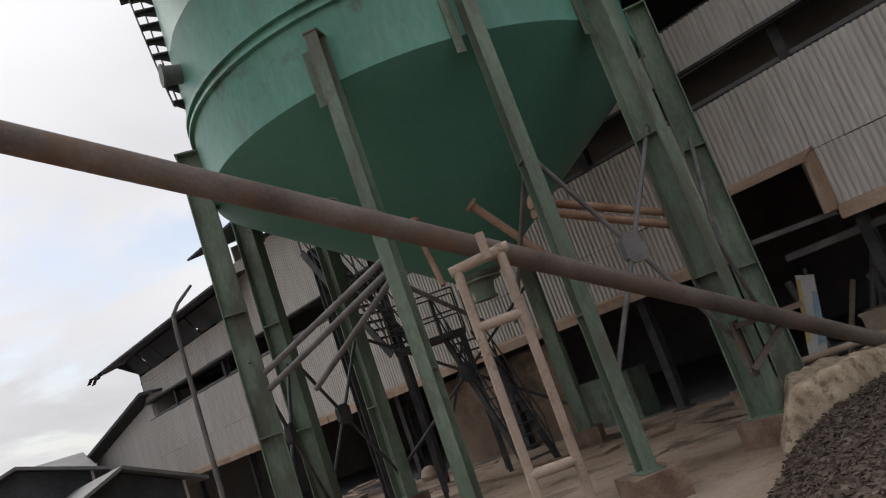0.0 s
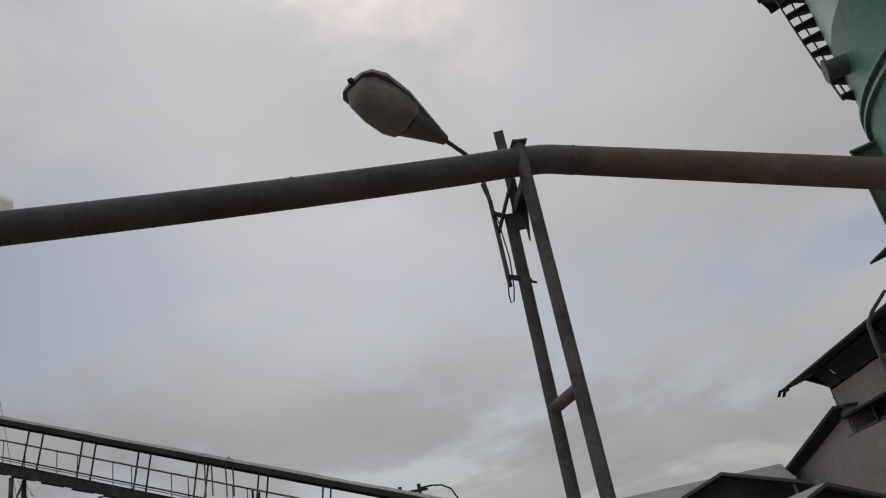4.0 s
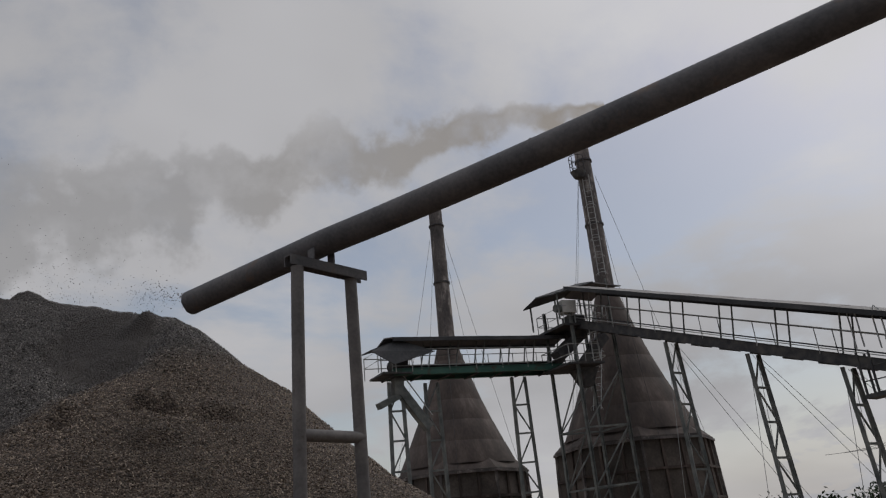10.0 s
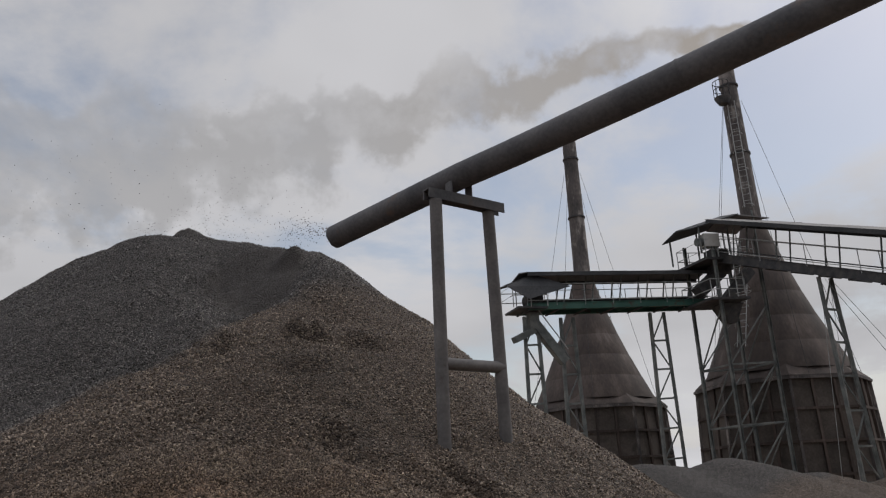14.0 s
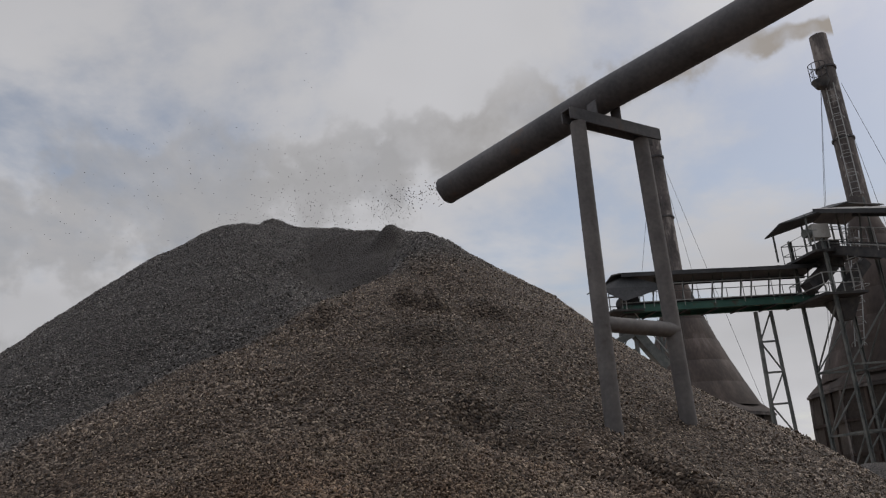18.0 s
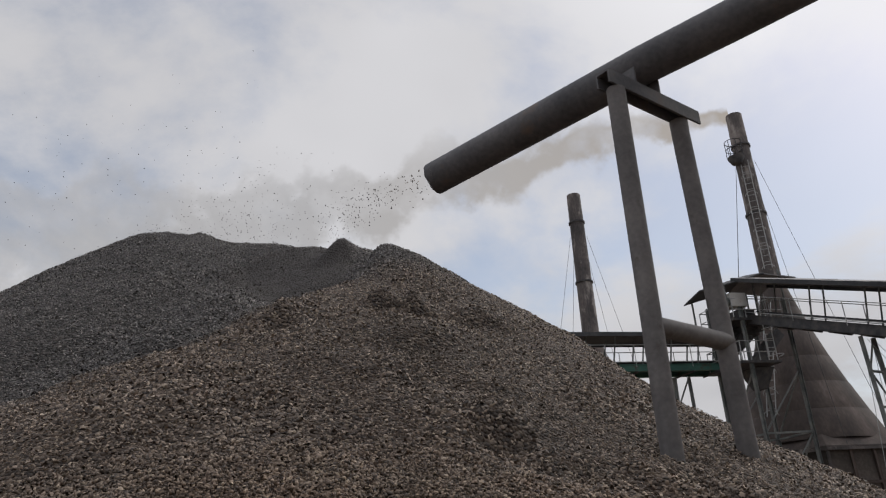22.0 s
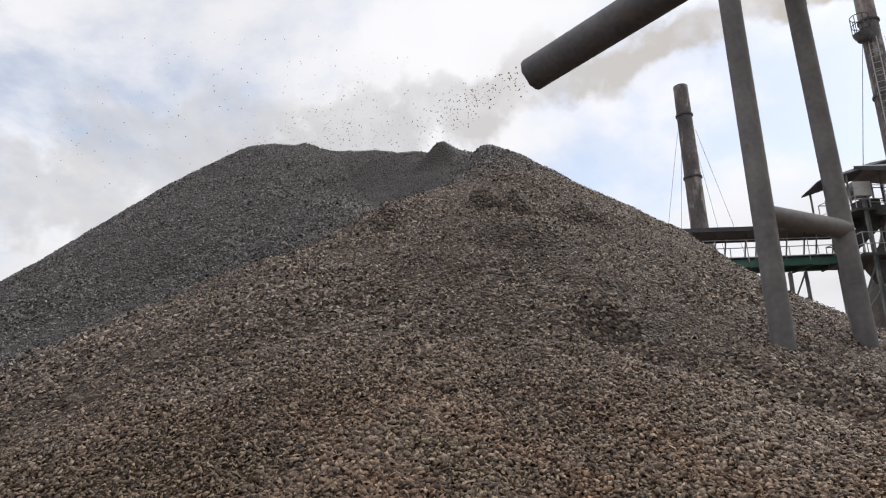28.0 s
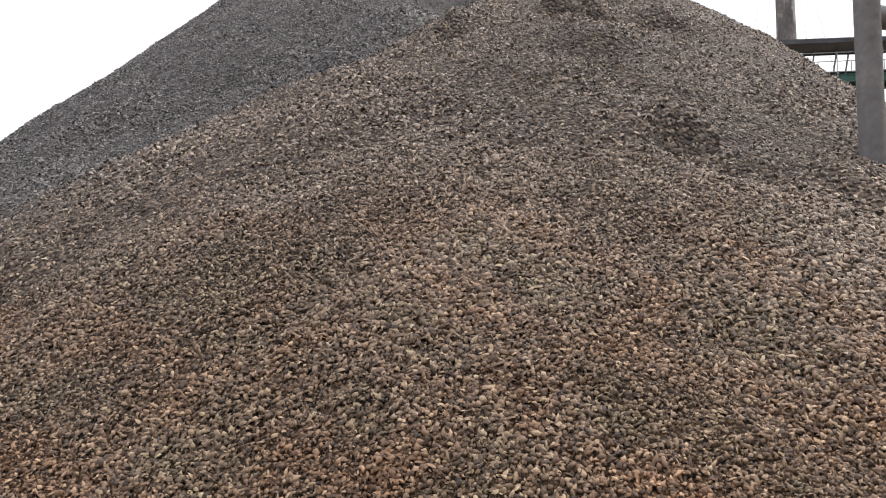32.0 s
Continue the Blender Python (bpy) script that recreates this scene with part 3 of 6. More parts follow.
    mx7 = N("ShaderNodeMix"); mx7.data_type = "RGBA"; mx7.inputs[7].default_value = (0.062, 0.052, 0.046, 1)
    L(fines.outputs[0], mx7.inputs["Factor"]); L(last, mx7.inputs[6])
    return co, mx7.outputs[2]


def shell_material():
    m = bpy.data.materials.new("nut_shells")
    m.use_nodes = True
    nt = m.node_tree
    b = nt.nodes["Principled BSDF"]
    b.inputs["Roughness"].default_value, b.inputs["Specular IOR Level"].default_value = 0.6, 0.35
    geo = nt.nodes.new("ShaderNodeNewGeometry")
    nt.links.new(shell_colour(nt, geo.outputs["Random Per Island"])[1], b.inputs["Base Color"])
    return m


def heap_material():
    m = bpy.data.materials.new("shell_heap_surface")
    m.use_nodes = True
    nt = m.node_tree
    N, L = nt.nodes.new, nt.links.new
    b = nt.nodes["Principled BSDF"]
    b.inputs["Roughness"].default_value, b.inputs["Specular IOR Level"].default_value = 0.75, 0.25
    v1, sep = N("ShaderNodeTexVoronoi"), N("ShaderNodeSeparateColor")
    v1.inputs["Scale"].default_value = 46
    L(v1.outputs["Color"], sep.inputs[0])
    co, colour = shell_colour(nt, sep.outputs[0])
    # Shade in the gaps between loose shells, put into the colour beneath them.
    gap_shade = N("ShaderNodeMix"); gap_shade.data_type = "RGBA"; gap_shade.blend_type = "MULTIPLY"; gap_shade.inputs["Factor"].default_value = 1
    gap_shade.inputs[7].default_value = (0.5, 0.49, 0.49, 1)
    L(colour, gap_shade.inputs[6])
    L(co.outputs["Object"], v1.inputs["Vector"]); L(gap_shade.outputs[2], b.inputs["Base Color"])
    bp, inv = N("ShaderNodeBump"), N("ShaderNodeMath")
    bp.inputs["Strength"].default_value, bp.inputs["Distance"].default_value = 1.0, 0.03
    inv.operation = "SUBTRACT"; inv.inputs[0].default_value = 1.0
    L(v1.outputs["Distance"], inv.inputs[1]); L(inv.outputs[0], bp.inputs["Height"]); L(bp.outputs[0], b.inputs["Normal"])
    return m


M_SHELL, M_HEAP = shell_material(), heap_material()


def grid_mesh(name, xs, ys, z, mat):
    nx, ny = len(xs), len(ys)
    X, Y = np.meshgrid(xs, ys)
    v = np.stack([X.ravel(), Y.ravel(), z.ravel()], 1)
    i = np.arange(nx * ny).reshape(ny, nx)
    f = np.stack([i[:-1, :-1], i[:-1, 1:], i[1:, 1:], i[1:, :-1]], -1).reshape(-1, 4)
    me = bpy.data.meshes.new(name)
    me.from_pydata(v.tolist(), [], f.tolist())
    me.materials.append(mat)
    me.polygons.foreach_set("use_smooth", [True] * len(me.polygons))
    me.update()
    return me


def build_heap():
    xs, ys = np.arange(-11.5, 9.01, 0.055), np.arange(0.2, 22.01, 0.055)
    X, Y = np.meshgrid(xs, ys)
    z = np.maximum(heap_height(X, Y) + heap_noise(X, Y), YARD - 0.3)
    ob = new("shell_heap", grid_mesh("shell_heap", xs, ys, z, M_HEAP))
    tagged(ob, "tall heap of loose brown and grey nut shells in the yard", "heap", kind="stuff")


build_heap()


def scatter_shells(name, count, r0, r1, a0, a1, rings, sides, seed, power):
    """Loose half shells lying on the heap round its near foot, as one mesh."""
    rg = np.random.default_rng(seed)
    r = (r0 ** power + (r1 ** power - r0 ** power) * rg.random(count)) ** (1 / power)
    a = np.radians(a0 + (a1 - a0) * rg.random(count))
    x, y = -0.63 + r * np.sin(a), 1.39 + r * np.cos(a)
    keep = (np.hypot(1.35 * (x + 0.95), 0.8 * (y - 9.45)) > 0.85) | (rg.random(count) < 0.15)
    x, y = x[keep], y[keep]
    count = len(x)
    z = heap_height(x, y) + heap_noise(x, y)
    e = 0.02
    nx = -(heap_height(x + e, y) - heap_height(x - e, y)) / (2 * e)
    ny = -(heap_height(x, y + e) - heap_height(x, y - e)) / (2 * e)
    nrm = np.stack([nx, ny, np.ones(count)], 1) + rg.normal(0, 0.75, (count, 3))
    nrm /= np.linalg.norm(nrm, axis=1)[:, None]
    ref = rg.normal(0, 1, (count, 3))
    s = np.cross(nrm, ref); s /= np.linalg.norm(s, axis=1)[:, None]
    u = np.cross(nrm, s)
    patch = 0.5 + 0.5 * np.sin(3.1 * x + 1.7 * np.sin(2.3 * y)) * np.cos(2.7 * y + 1.9 * np.sin(1.9 * x + 0.6))
    size = rg.uniform(0.5, 1.2, count) * 0.0088 * (0.72 + 0.5 * patch + 0.25 * (rg.random(count) < 0.12))
    flake = rg.random(count) < 0.42
    long = np.where(flake, rg.uniform(1.3, 2.0, count), rg.uniform(1.0, 1.4, count))
    slim = np.where(flake, rg.uniform(0.5, 0.8, count), 1.0)
    high = rg.uniform(0.45, 0.95, count)
    # A half shell: a pole and rings down to the rim.
    local = [(0.0, 0.0, 1.0)]
    for k in range(1, rings + 1):
        ph = math.pi / 2 * k / rings * 1.05
        local += [(math.sin(ph) * math.cos(j * math.tau / sides), math.sin(ph) * math.sin(j * math.tau / sides), math.cos(ph)) for j in range(sides)]
    local = np.array(local)
    jit = 1 + rg.normal(0, 0.1, (count, len(local), 1))
    v = (local[None, :, 0:1] * (s * (size * long)[:, None])[:, None] + local[None, :, 1:2] * (u * (size * slim)[:, None])[:, None] + local[None, :, 2:3] * (nrm * (size * high)[:, None])[:, None]) * jit
    lift = rg.uniform(-0.004, 0.016, count)
    v = v + np.stack([x, y, z + lift], 1)[:, None]
    tri = [(0, 1 + j, 1 + (j + 1) % sides) for j in range(sides)]
    for k in range(rings - 1):
        o, q = 1 + k * sides, 1 + (k + 1) * sides
        for j in range(sides):
            tri += [(o + j, q + j, q + (j + 1) % sides), (o + j, q + (j + 1) % sides, o + (j + 1) % sides)]
    tri = np.array(tri)
    f = (tri[None] + (np.arange(count) * len(local))[:, None, None]).reshape(-1, 3)
    me = bpy.data.meshes.new(name)
    me.vertices.add(count * len(local)); me.vertices.foreach_set("co", v.astype(np.float32).ravel())
    me.loops.add(f.size); me.loops.foreach_set("vertex_index", f.astype(np.int32).ravel())
    me.polygons.add(len(f)); me.polygons.foreach_set("loop_start", np.arange(0, f.size, 3, dtype=np.int32))
    me.polygons.foreach_set("use_smooth", np.ones(len(f), bool))
    me.materials.append(M_SHELL)
    me.update(calc_edges=True)
    ob = new(name, me)
    tagged(ob, "loose brown cracked nut shells lying on the heap", "nut shells", kind="stuff")


scatter_shells("nut_shells", 120000, 0.9, 3.4, -36, 34, 2, 4, 11, 1.5)
scatter_shells("nut_shells", 270000, 3.1, 12.5, -38, 47, 1, 5, 12, 1.25)


# ---- low grey heap behind ----


def build_low_heap():
    xs, ys = np.arange(3.5, 21.01, 0.14), np.arange(12.5, 27.01, 0.14)
    X, Y = np.meshgrid(xs, ys)
    z = np.full(X.shape, -9.0)
    for cx, cy, cz, sl in ((8.3, 18.6, 2.25, 0.33), (10.4, 18.2, 2.3, 0.42), (13.2, 19.0, 1.85, 0.4), (16.4, 19.4, 1.75, 0.45)):
        z = np.maximum(z, cz - sl * np.sqrt((X - cx) ** 2 + (Y - cy) ** 2 + 0.5) + 0.2)
    z = np.maximum(z + heap_noise(X * 0.8, Y * 0.8), YARD - 0.2)
    ob = new("grey_heap", grid_mesh("grey_heap", xs, ys, z, M_HEAP))
    tagged(ob, "low grey heap of weathered nut shells before the kilns", "heap", kind="stuff")


build_low_heap()

# ---- conveying pipe ----
PIPE_END, PIPE_ELBOW, PIPE_R = Vector((0.27, 6.58, 4.48)), Vector((7.0, -0.24, 5.66)), 0.129
PIPE_FOOT = Vector((8.02, -11.35, 0.37))
D1, D2 = (PIPE_END - PIPE_ELBOW).normalized(), (PIPE_FOOT - PIPE_ELBOW).normalized()


def build_pipe():
    th = thing("conveying_pipe", "long rusty steel conveying pipe carried on posts to the heap", "pipe", (7.0, -0.24, YARD))
    n = 32
    # The long run sags a little between its two supports.
    start, span = PIPE_ELBOW + D1 * 0.3, (PIPE_END - PIPE_ELBOW).length - 0.3
    run = [start + D1 * (k / 16 * span) - Vector((0, 0, 0.062 * math.sin(math.pi * k / 13) ** 0.7 if 0 < k < 13 else 0.0)) for k in range(16, -1, -1)]
    girth = [PIPE_R + 0.019 * (k / 16) for k in range(17)]
    outer = Geo().path_tube(run, girth, n, False).path_tube(run, [r - 0.012 for r in girth], n, False)
    # The worn rim of the open end.
    side = D1.cross(Vector((0, 0, 1))).normalized()
    top = side.cross(D1)
    rim = Geo()
    pts = []
    for r, o in ((PIPE_R + 0.001, 0.0), (PIPE_R + 0.001, 0.03), (PIPE_R - 0.013, 0.03), (PIPE_R - 0.013, 0.0)):
        for k in range(n):
            a = k * math.tau / n
            jag = 0.02 * abs(noise.noise((math.cos(a) * 2, math.sin(a) * 2, 1.5)))
            pts.append(PIPE_END + D1 * (o + (jag + 0.012 if o else -0.01)) + (side * math.cos(a) + top * math.sin(a)) * r)
    rim.add(pts, [(i * n + k, i * n + (k + 1) % n, ((i + 1) % 4) * n + (k + 1) % n, ((i + 1) % 4) * n + k) for i in range(4) for k in range(n)])
    part("discharge_pipe", outer, M_DARK_PIPE, th, "dark steel discharge pipe with an open end", True)
    part("rim", rim, M_DARK_PIPE, th, "ragged worn rim of the mouth", True)
    bend = [PIPE_ELBOW + D1 * 0.3, PIPE_ELBOW + D1 * 0.06 + D2 * 0.005, PIPE_ELBOW + D2 * 0.06 + D1 * 0.005, PIPE_ELBOW + D2 * 0.3]
    part("elbow", Geo().path_tube(bend, 0.15, n, False), M_DARK_PIPE, th, "", True)
    part("supply_pipe", Geo().path_tube([PIPE_ELBOW + D2 * 0.3, PIPE_ELBOW + D2 * 2.5, PIPE_ELBOW + D2 * 5.5, PIPE_ELBOW + D2 * 7.5, PIPE_FOOT], [0.148, 0.141, 0.124, 0.115, 0.112], n, True), M_RUST_PIPE, th, "rust-brown supply pipe", True)
    for q in (0.3, 3.1, 6.4, 9.2):
        part("weld_seam", Geo().path_tube([PIPE_ELBOW + D2 * (q - 0.006), PIPE_ELBOW + D2 * (q + 0.006)], 0.154 - 0.0047 * q + 0.00012 * q * q, n), M_RUST_PIPE, th, "", True)
    for q, sag in ((0.32, 0.0), (2.6, 0.05), (5.6, 0.053)):
        c = PIPE_ELBOW + D1 * q - Vector((0, 0, sag))
        part("weld_seam", Geo().path_tube([c - D1 * 0.006, c + D1 * 0.006], PIPE_R + 0.024 - 0.002 * q, n), M_DARK_PIPE, th, "", True)
    p = PIPE_ELBOW + D2 * 4.55 + Vector((0, 0, 0.125))
    part("hook", Geo().path_tube([p, p + Vector((0, 0, 0.06)), p + Vector((0.02, 0.06, 0.09)), p + Vector((0.02, 0.11, 0.08)), p + Vector((0.02, 0.11, 0.04))], 0.012, 8), M_POST, th, "bent lifting hook", True)


build_pipe()


def channel(a, b, w, h, t, up=(0, 0, 1)):
    """A U channel from a to b with its web below along up."""
    a, b, u = Vector(a), Vector(b), Vector(up).normalized()
    s = (b - a).normalized().cross(u).normalized()
    g = Geo().bar(a - u * (h - t) / 2, b - u * (h - t) / 2, w, t, u)
    for k in (-1, 1):
        g.bar(a + s * k * (w - t) / 2 + u * t / 2, b + s * k * (w - t) / 2 + u * t / 2, t, h - t, u)
    return g


# Post frame on the heap.
A, B = Vector((1.18, 5.19, 0)), Vector((1.805, 5.52, 0))
U = (B - A).normalized()


def build_heap_support():
    th = thing("heap_support", "dusty grey steel post frame holding the pipe over the heap", "pipe support", (A.x, A.y, 1.2), "posts of the conveying pipe")
    for p, lean in ((A, 0.015), (B, -0.04)):
        ob = part("post", Geo().tube((p.x - lean * 0.2, p.y, 1.2), (p.x + lean, p.y, 4.37), 0.06, n=20), M_POST, th, "", True)
        part("base_shoe", Geo().tube((p.x, p.y, 1.2), (p.x, p.y, 1.9), 0.075, 0.066, 16), M_POST, ob, "", True)
    part("rung", Geo().tube(Vector((A.x, A.y, 2.81)), Vector((B.x, B.y, 2.81)), 0.056, n=16), M_POST, th, "", True)
    part("cross_channel", channel(Vector((A.x, A.y, 4.42)) - U * 0.09, Vector((B.x, B.y, 4.42)) + U * 0.12, 0.11, 0.1, 0.014, (0, 0, -1)), M_DARK_PIPE, th, "dark steel channel across the posts")
    for q in (-0.02, 0.32):
        c = A * (1 - 0.28 - q) + B * (0.28 + q)
        part("saddle", Geo().box((c.x, c.y, 4.52), (0.1, 0.012, 0.14), Matrix.Rotation(math.atan2(U.y, U.x) + math.pi / 2, 3, "Z")), M_DARK_PIPE, th)


build_heap_support()

# Post frame with the lamp.
P_NEAR, P_FAR = Vector((6.72, -0.09, 0)), Vector((7.28, 0.25, 0))
Q = (P_FAR - P_NEAR).normalized()


def build_lamp_support():
    th = thing("elbow_support", "dark steel post frame carrying the pipe elbow", "pipe support", (7.0, 0.13, YARD), "posts of the conveying pipe")
    part("post", Geo().tube((P_NEAR.x + 0.04, P_NEAR.y + 0.06, YARD), (P_NEAR.x, P_NEAR.y, 5.76), 0.065, n=20), M_POST, th, "", True)
    part("post", Geo().tube((P_FAR.x + 0.015, P_FAR.y + 0.21, YARD), (P_FAR.x - 0.004, P_FAR.y + 0.1, 5.34), 0.065, n=20), M_POST, th, "", True)
    part("cap_plate", Geo().box((P_NEAR.x, P_NEAR.y, 5.77), (0.17, 0.15, 0.02), Matrix.Rotation(0.6, 3, "Z")), M_DARK_PIPE, th)
    part("stub_channel", channel((P_FAR.x, P_FAR.y, 5.12), (P_FAR.x, P_FAR.y, 6.36), 0.11, 0.09, 0.012, (1, 0.3, 0)), M_DARK_PIPE, th, "upright steel channel stub")
    part("cross_channel", channel(P_NEAR + Vector((0, 0, 5.37)) - Q * 0.05, P_FAR + Vector((0, 0, 5.37)) + Q * 0.06, 0.1, 0.09, 0.012, (0, 0, -1)), M_DARK_PIPE, th)
    part("gusset", Geo().prism([P_FAR + Vector((0.06, -0.02, 5.4)), P_FAR + Vector((0.06, -0.02, 5.02)), P_FAR - Q * 0.3 + Vector((0.06, -0.02, 5.4))], (0.012, -0.012, 0)), M_DARK_PIPE, th)
    part("bearing_plate", Geo().bar((7.2, 0.17, 5.78), (7.13, 0.46, 5.14), 0.02, 0.11, (1, 0.35, 0)), M_DARK_PIPE, th, "leaning steel bearing plate")
    for z in (3.25, 1.0):
        part("rung", Geo().tube(P_NEAR + Vector((0.02, 0.03, z)), P_FAR + Vector((0.005, 0.15, z)), 0.06, n=14), M_POST, th, "", True)


build_lamp_support()


def build_lamp():
    th = thing("street_lamp", "grey street lamp head on a bent arm clamped to the post", "street lamp", (7.124, 0.480, 4.558))
    arm = [(7.136, 0.480, 4.525), (7.136, 0.480, 5.510), (7.124, 0.514, 5.902), (7.057, 0.604, 6.138), (6.93, 0.66, 6.2), (6.785, 0.695, 6.23)]
    part("arm", Geo().path_tube(arm, 0.024, 12), M_POST, th, "", True)
    for z in (4.61, 5.34):
        c = part("clamp", Geo().bar((7.08, 0.46, z), (7.38, 0.33, z), 0.03, 0.045), M_DARK_PIPE, th)
        part("bolt", Geo().tube((7.36, 0.34, z - 0.012), (7.45, 0.3, z - 0.012), 0.014, n=8), M_STEEL, c)
    part("cable", Geo().path_tube([(7.102, 0.525, 5.734), (7.180, 0.458, 5.286), (7.192, 0.436, 4.838), (7.180, 0.458, 4.525), (7.147, 0.480, 4.368), (7.113, 0.503, 4.346), (7.102, 0.503, 4.435), (7.124, 0.492, 4.547)], 0.007, 6), M_STEEL, th, "thin black looped cable", True)
    neck, tip = Vector((6.785, 0.695, 6.23)), Vector((5.672, 1.09, 6.54))
    ax = (tip - neck).normalized()
    sd = ax.cross(Vector((0, 0, 1))).normalized()
    up = sd.cross(ax)
    ln = (tip - neck).length

    def loft(profile, n, lower):
        g, v = Geo(), []
        for q, w, h, dz in profile:
            c = neck + ax * (q * ln) + up * dz
            for k in range(n):
                a = (math.pi * k / (n - 1)) if not lower else (math.pi + math.pi * k / (n - 1))
                co_, si = math.cos(a), math.sin(a)
                v.append(c + sd * (w * (abs(co_) ** 0.7) * (1 if co_ >= 0 else -1)) + up * (h * (abs(si) ** 0.8) * (1 if si >= 0 else -1)))
        f = [(i * n + k, i * n + k + 1, (i + 1) * n + k + 1, (i + 1) * n + k) for i in range(len(profile) - 1) for k in range(n - 1)]
        f += [(i * n + n - 1, i * n, (i + 1) * n, (i + 1) * n + n - 1) for i in range(len(profile) - 1)]
        f += [tuple(range(n)), tuple(range((len(profile) - 1) * n, len(profile) * n))]
        return g.add(v, f)

    body = [(0.0, 0.05, 0.055, 0.0), (0.05, 0.065, 0.065, 0.0), (0.3, 0.155, 0.11, 0.01), (0.55, 0.25, 0.15, 0.015), (0.82, 0.29, 0.15, 0.015), (0.95, 0.25, 0.11, 0.005), (1.0, 0.17, 0.06, 0.0)]
    part("housing", loft(body, 12, False), M_LAMP, th, "tapered grey lamp housing", True)
    part("tray", loft([(0.0, 0.05, 0.05, 0.0), (0.05, 0.065, 0.065, 0.0), (0.3, 0.145, 0.17, 0.008), (0.44, 0.19, 0.23, 0.01)], 10, True), M_LAMP, th, "", True)
    part("lens", loft([(0.44, 0.2, 0.17, 0.01), (0.47, 0.215, 0.27, 0.012), (0.58, 0.24, 0.3, 0.012), (0.74, 0.25, 0.26, 0.012), (0.9, 0.22, 0.18, 0.005), (0.98, 0.13, 0.05, 0.0)], 14, True), M_LENS, th, "cloudy domed lamp glass", True)
    part("catch", Geo().box(tip + up * 0.02 + ax * 0.02, (0.05, 0.05, 0.04)), M_STEEL, th)


def lens_material():
    m = bpy.data.materials.new("cloudy_glass")
    m.use_nodes = True
    nt = m.node_tree
    b = nt.nodes["Principled BSDF"]
    b.inputs["Roughness"].default_value = 0.25
    n, r = nt.nodes.new("ShaderNodeTexNoise"), nt.nodes.new("ShaderNodeValToRGB")
    n.inputs["Scale"].default_value = 9
    r.color_ramp.elements[0].color, r.color_ramp.elements[1].color = (0.3, 0.28, 0.25, 1), (0.62, 0.6, 0.56, 1)
    nt.links.new(n.outputs["Fac"], r.inputs[0]); nt.links.new(r.outputs[0], b.inputs["Base Color"])
    b.inputs["Transmission Weight"].default_value = 0.55
    return m


M_LENS = lens_material()
build_lamp()

# Beige post frame under the supply pipe.


def build_yard_support():
    a, b = Vector((7.24, -5.8, 0)), Vector((7.46, -5.36, 0))
    w = (b - a).normalized()
    th = thing("yard_support", "dusty beige pipe frame with rungs under the supply pipe", "pipe support", (7.35, -5.6, YARD), "posts of the conveying pipe")
    for p, t in ((a, 2.98), (b, 2.88)):
        part("post", Geo().tube((p.x, p.y, YARD), (p.x, p.y, t), 0.052, n=18), M_BEIGE, th, "", True)
    for z in (2.22, 0.66):
        part("rung", Geo().tube((a.x, a.y, z), (b.x, b.y, z), 0.054, n=14), M_BEIGE, th, "", True)
    g = Geo().path_tube([a - w * 0.1 + Vector((0, 0, 2.93)), b + w * 0.08 + Vector((0, 0, 2.86))], 0.06, 16, False).path_tube([a - w * 0.1 + Vector((0, 0, 2.93)), b + w * 0.08 + Vector((0, 0, 2.86))], 0.05, 16, False)
    part("top_pipe", g, M_BEIGE, th, "open-ended pipe laid across the posts", True)
    part("stop_stub", Geo().tube((7.2, -5.62, 2.85), (7.2, -5.62, 3.14), 0.05, n=14), M_BEIGE, th, "", True)


build_yard_support()

# ---- green silo ----
TC, TR, LR = Vector((12.25, -7.84, 0)), 3.96, 4.13
FACE = math.atan2(-2.11 - TC.y, 0.14 - TC.x)


def on_silo(deg, r, z):
    a = FACE + radians(deg)
    return Vector((TC.x + r * math.cos(a), TC.y + r * math.sin(a), z))


def leg_axis(deg, z):
    return on_silo(deg, LR, z)


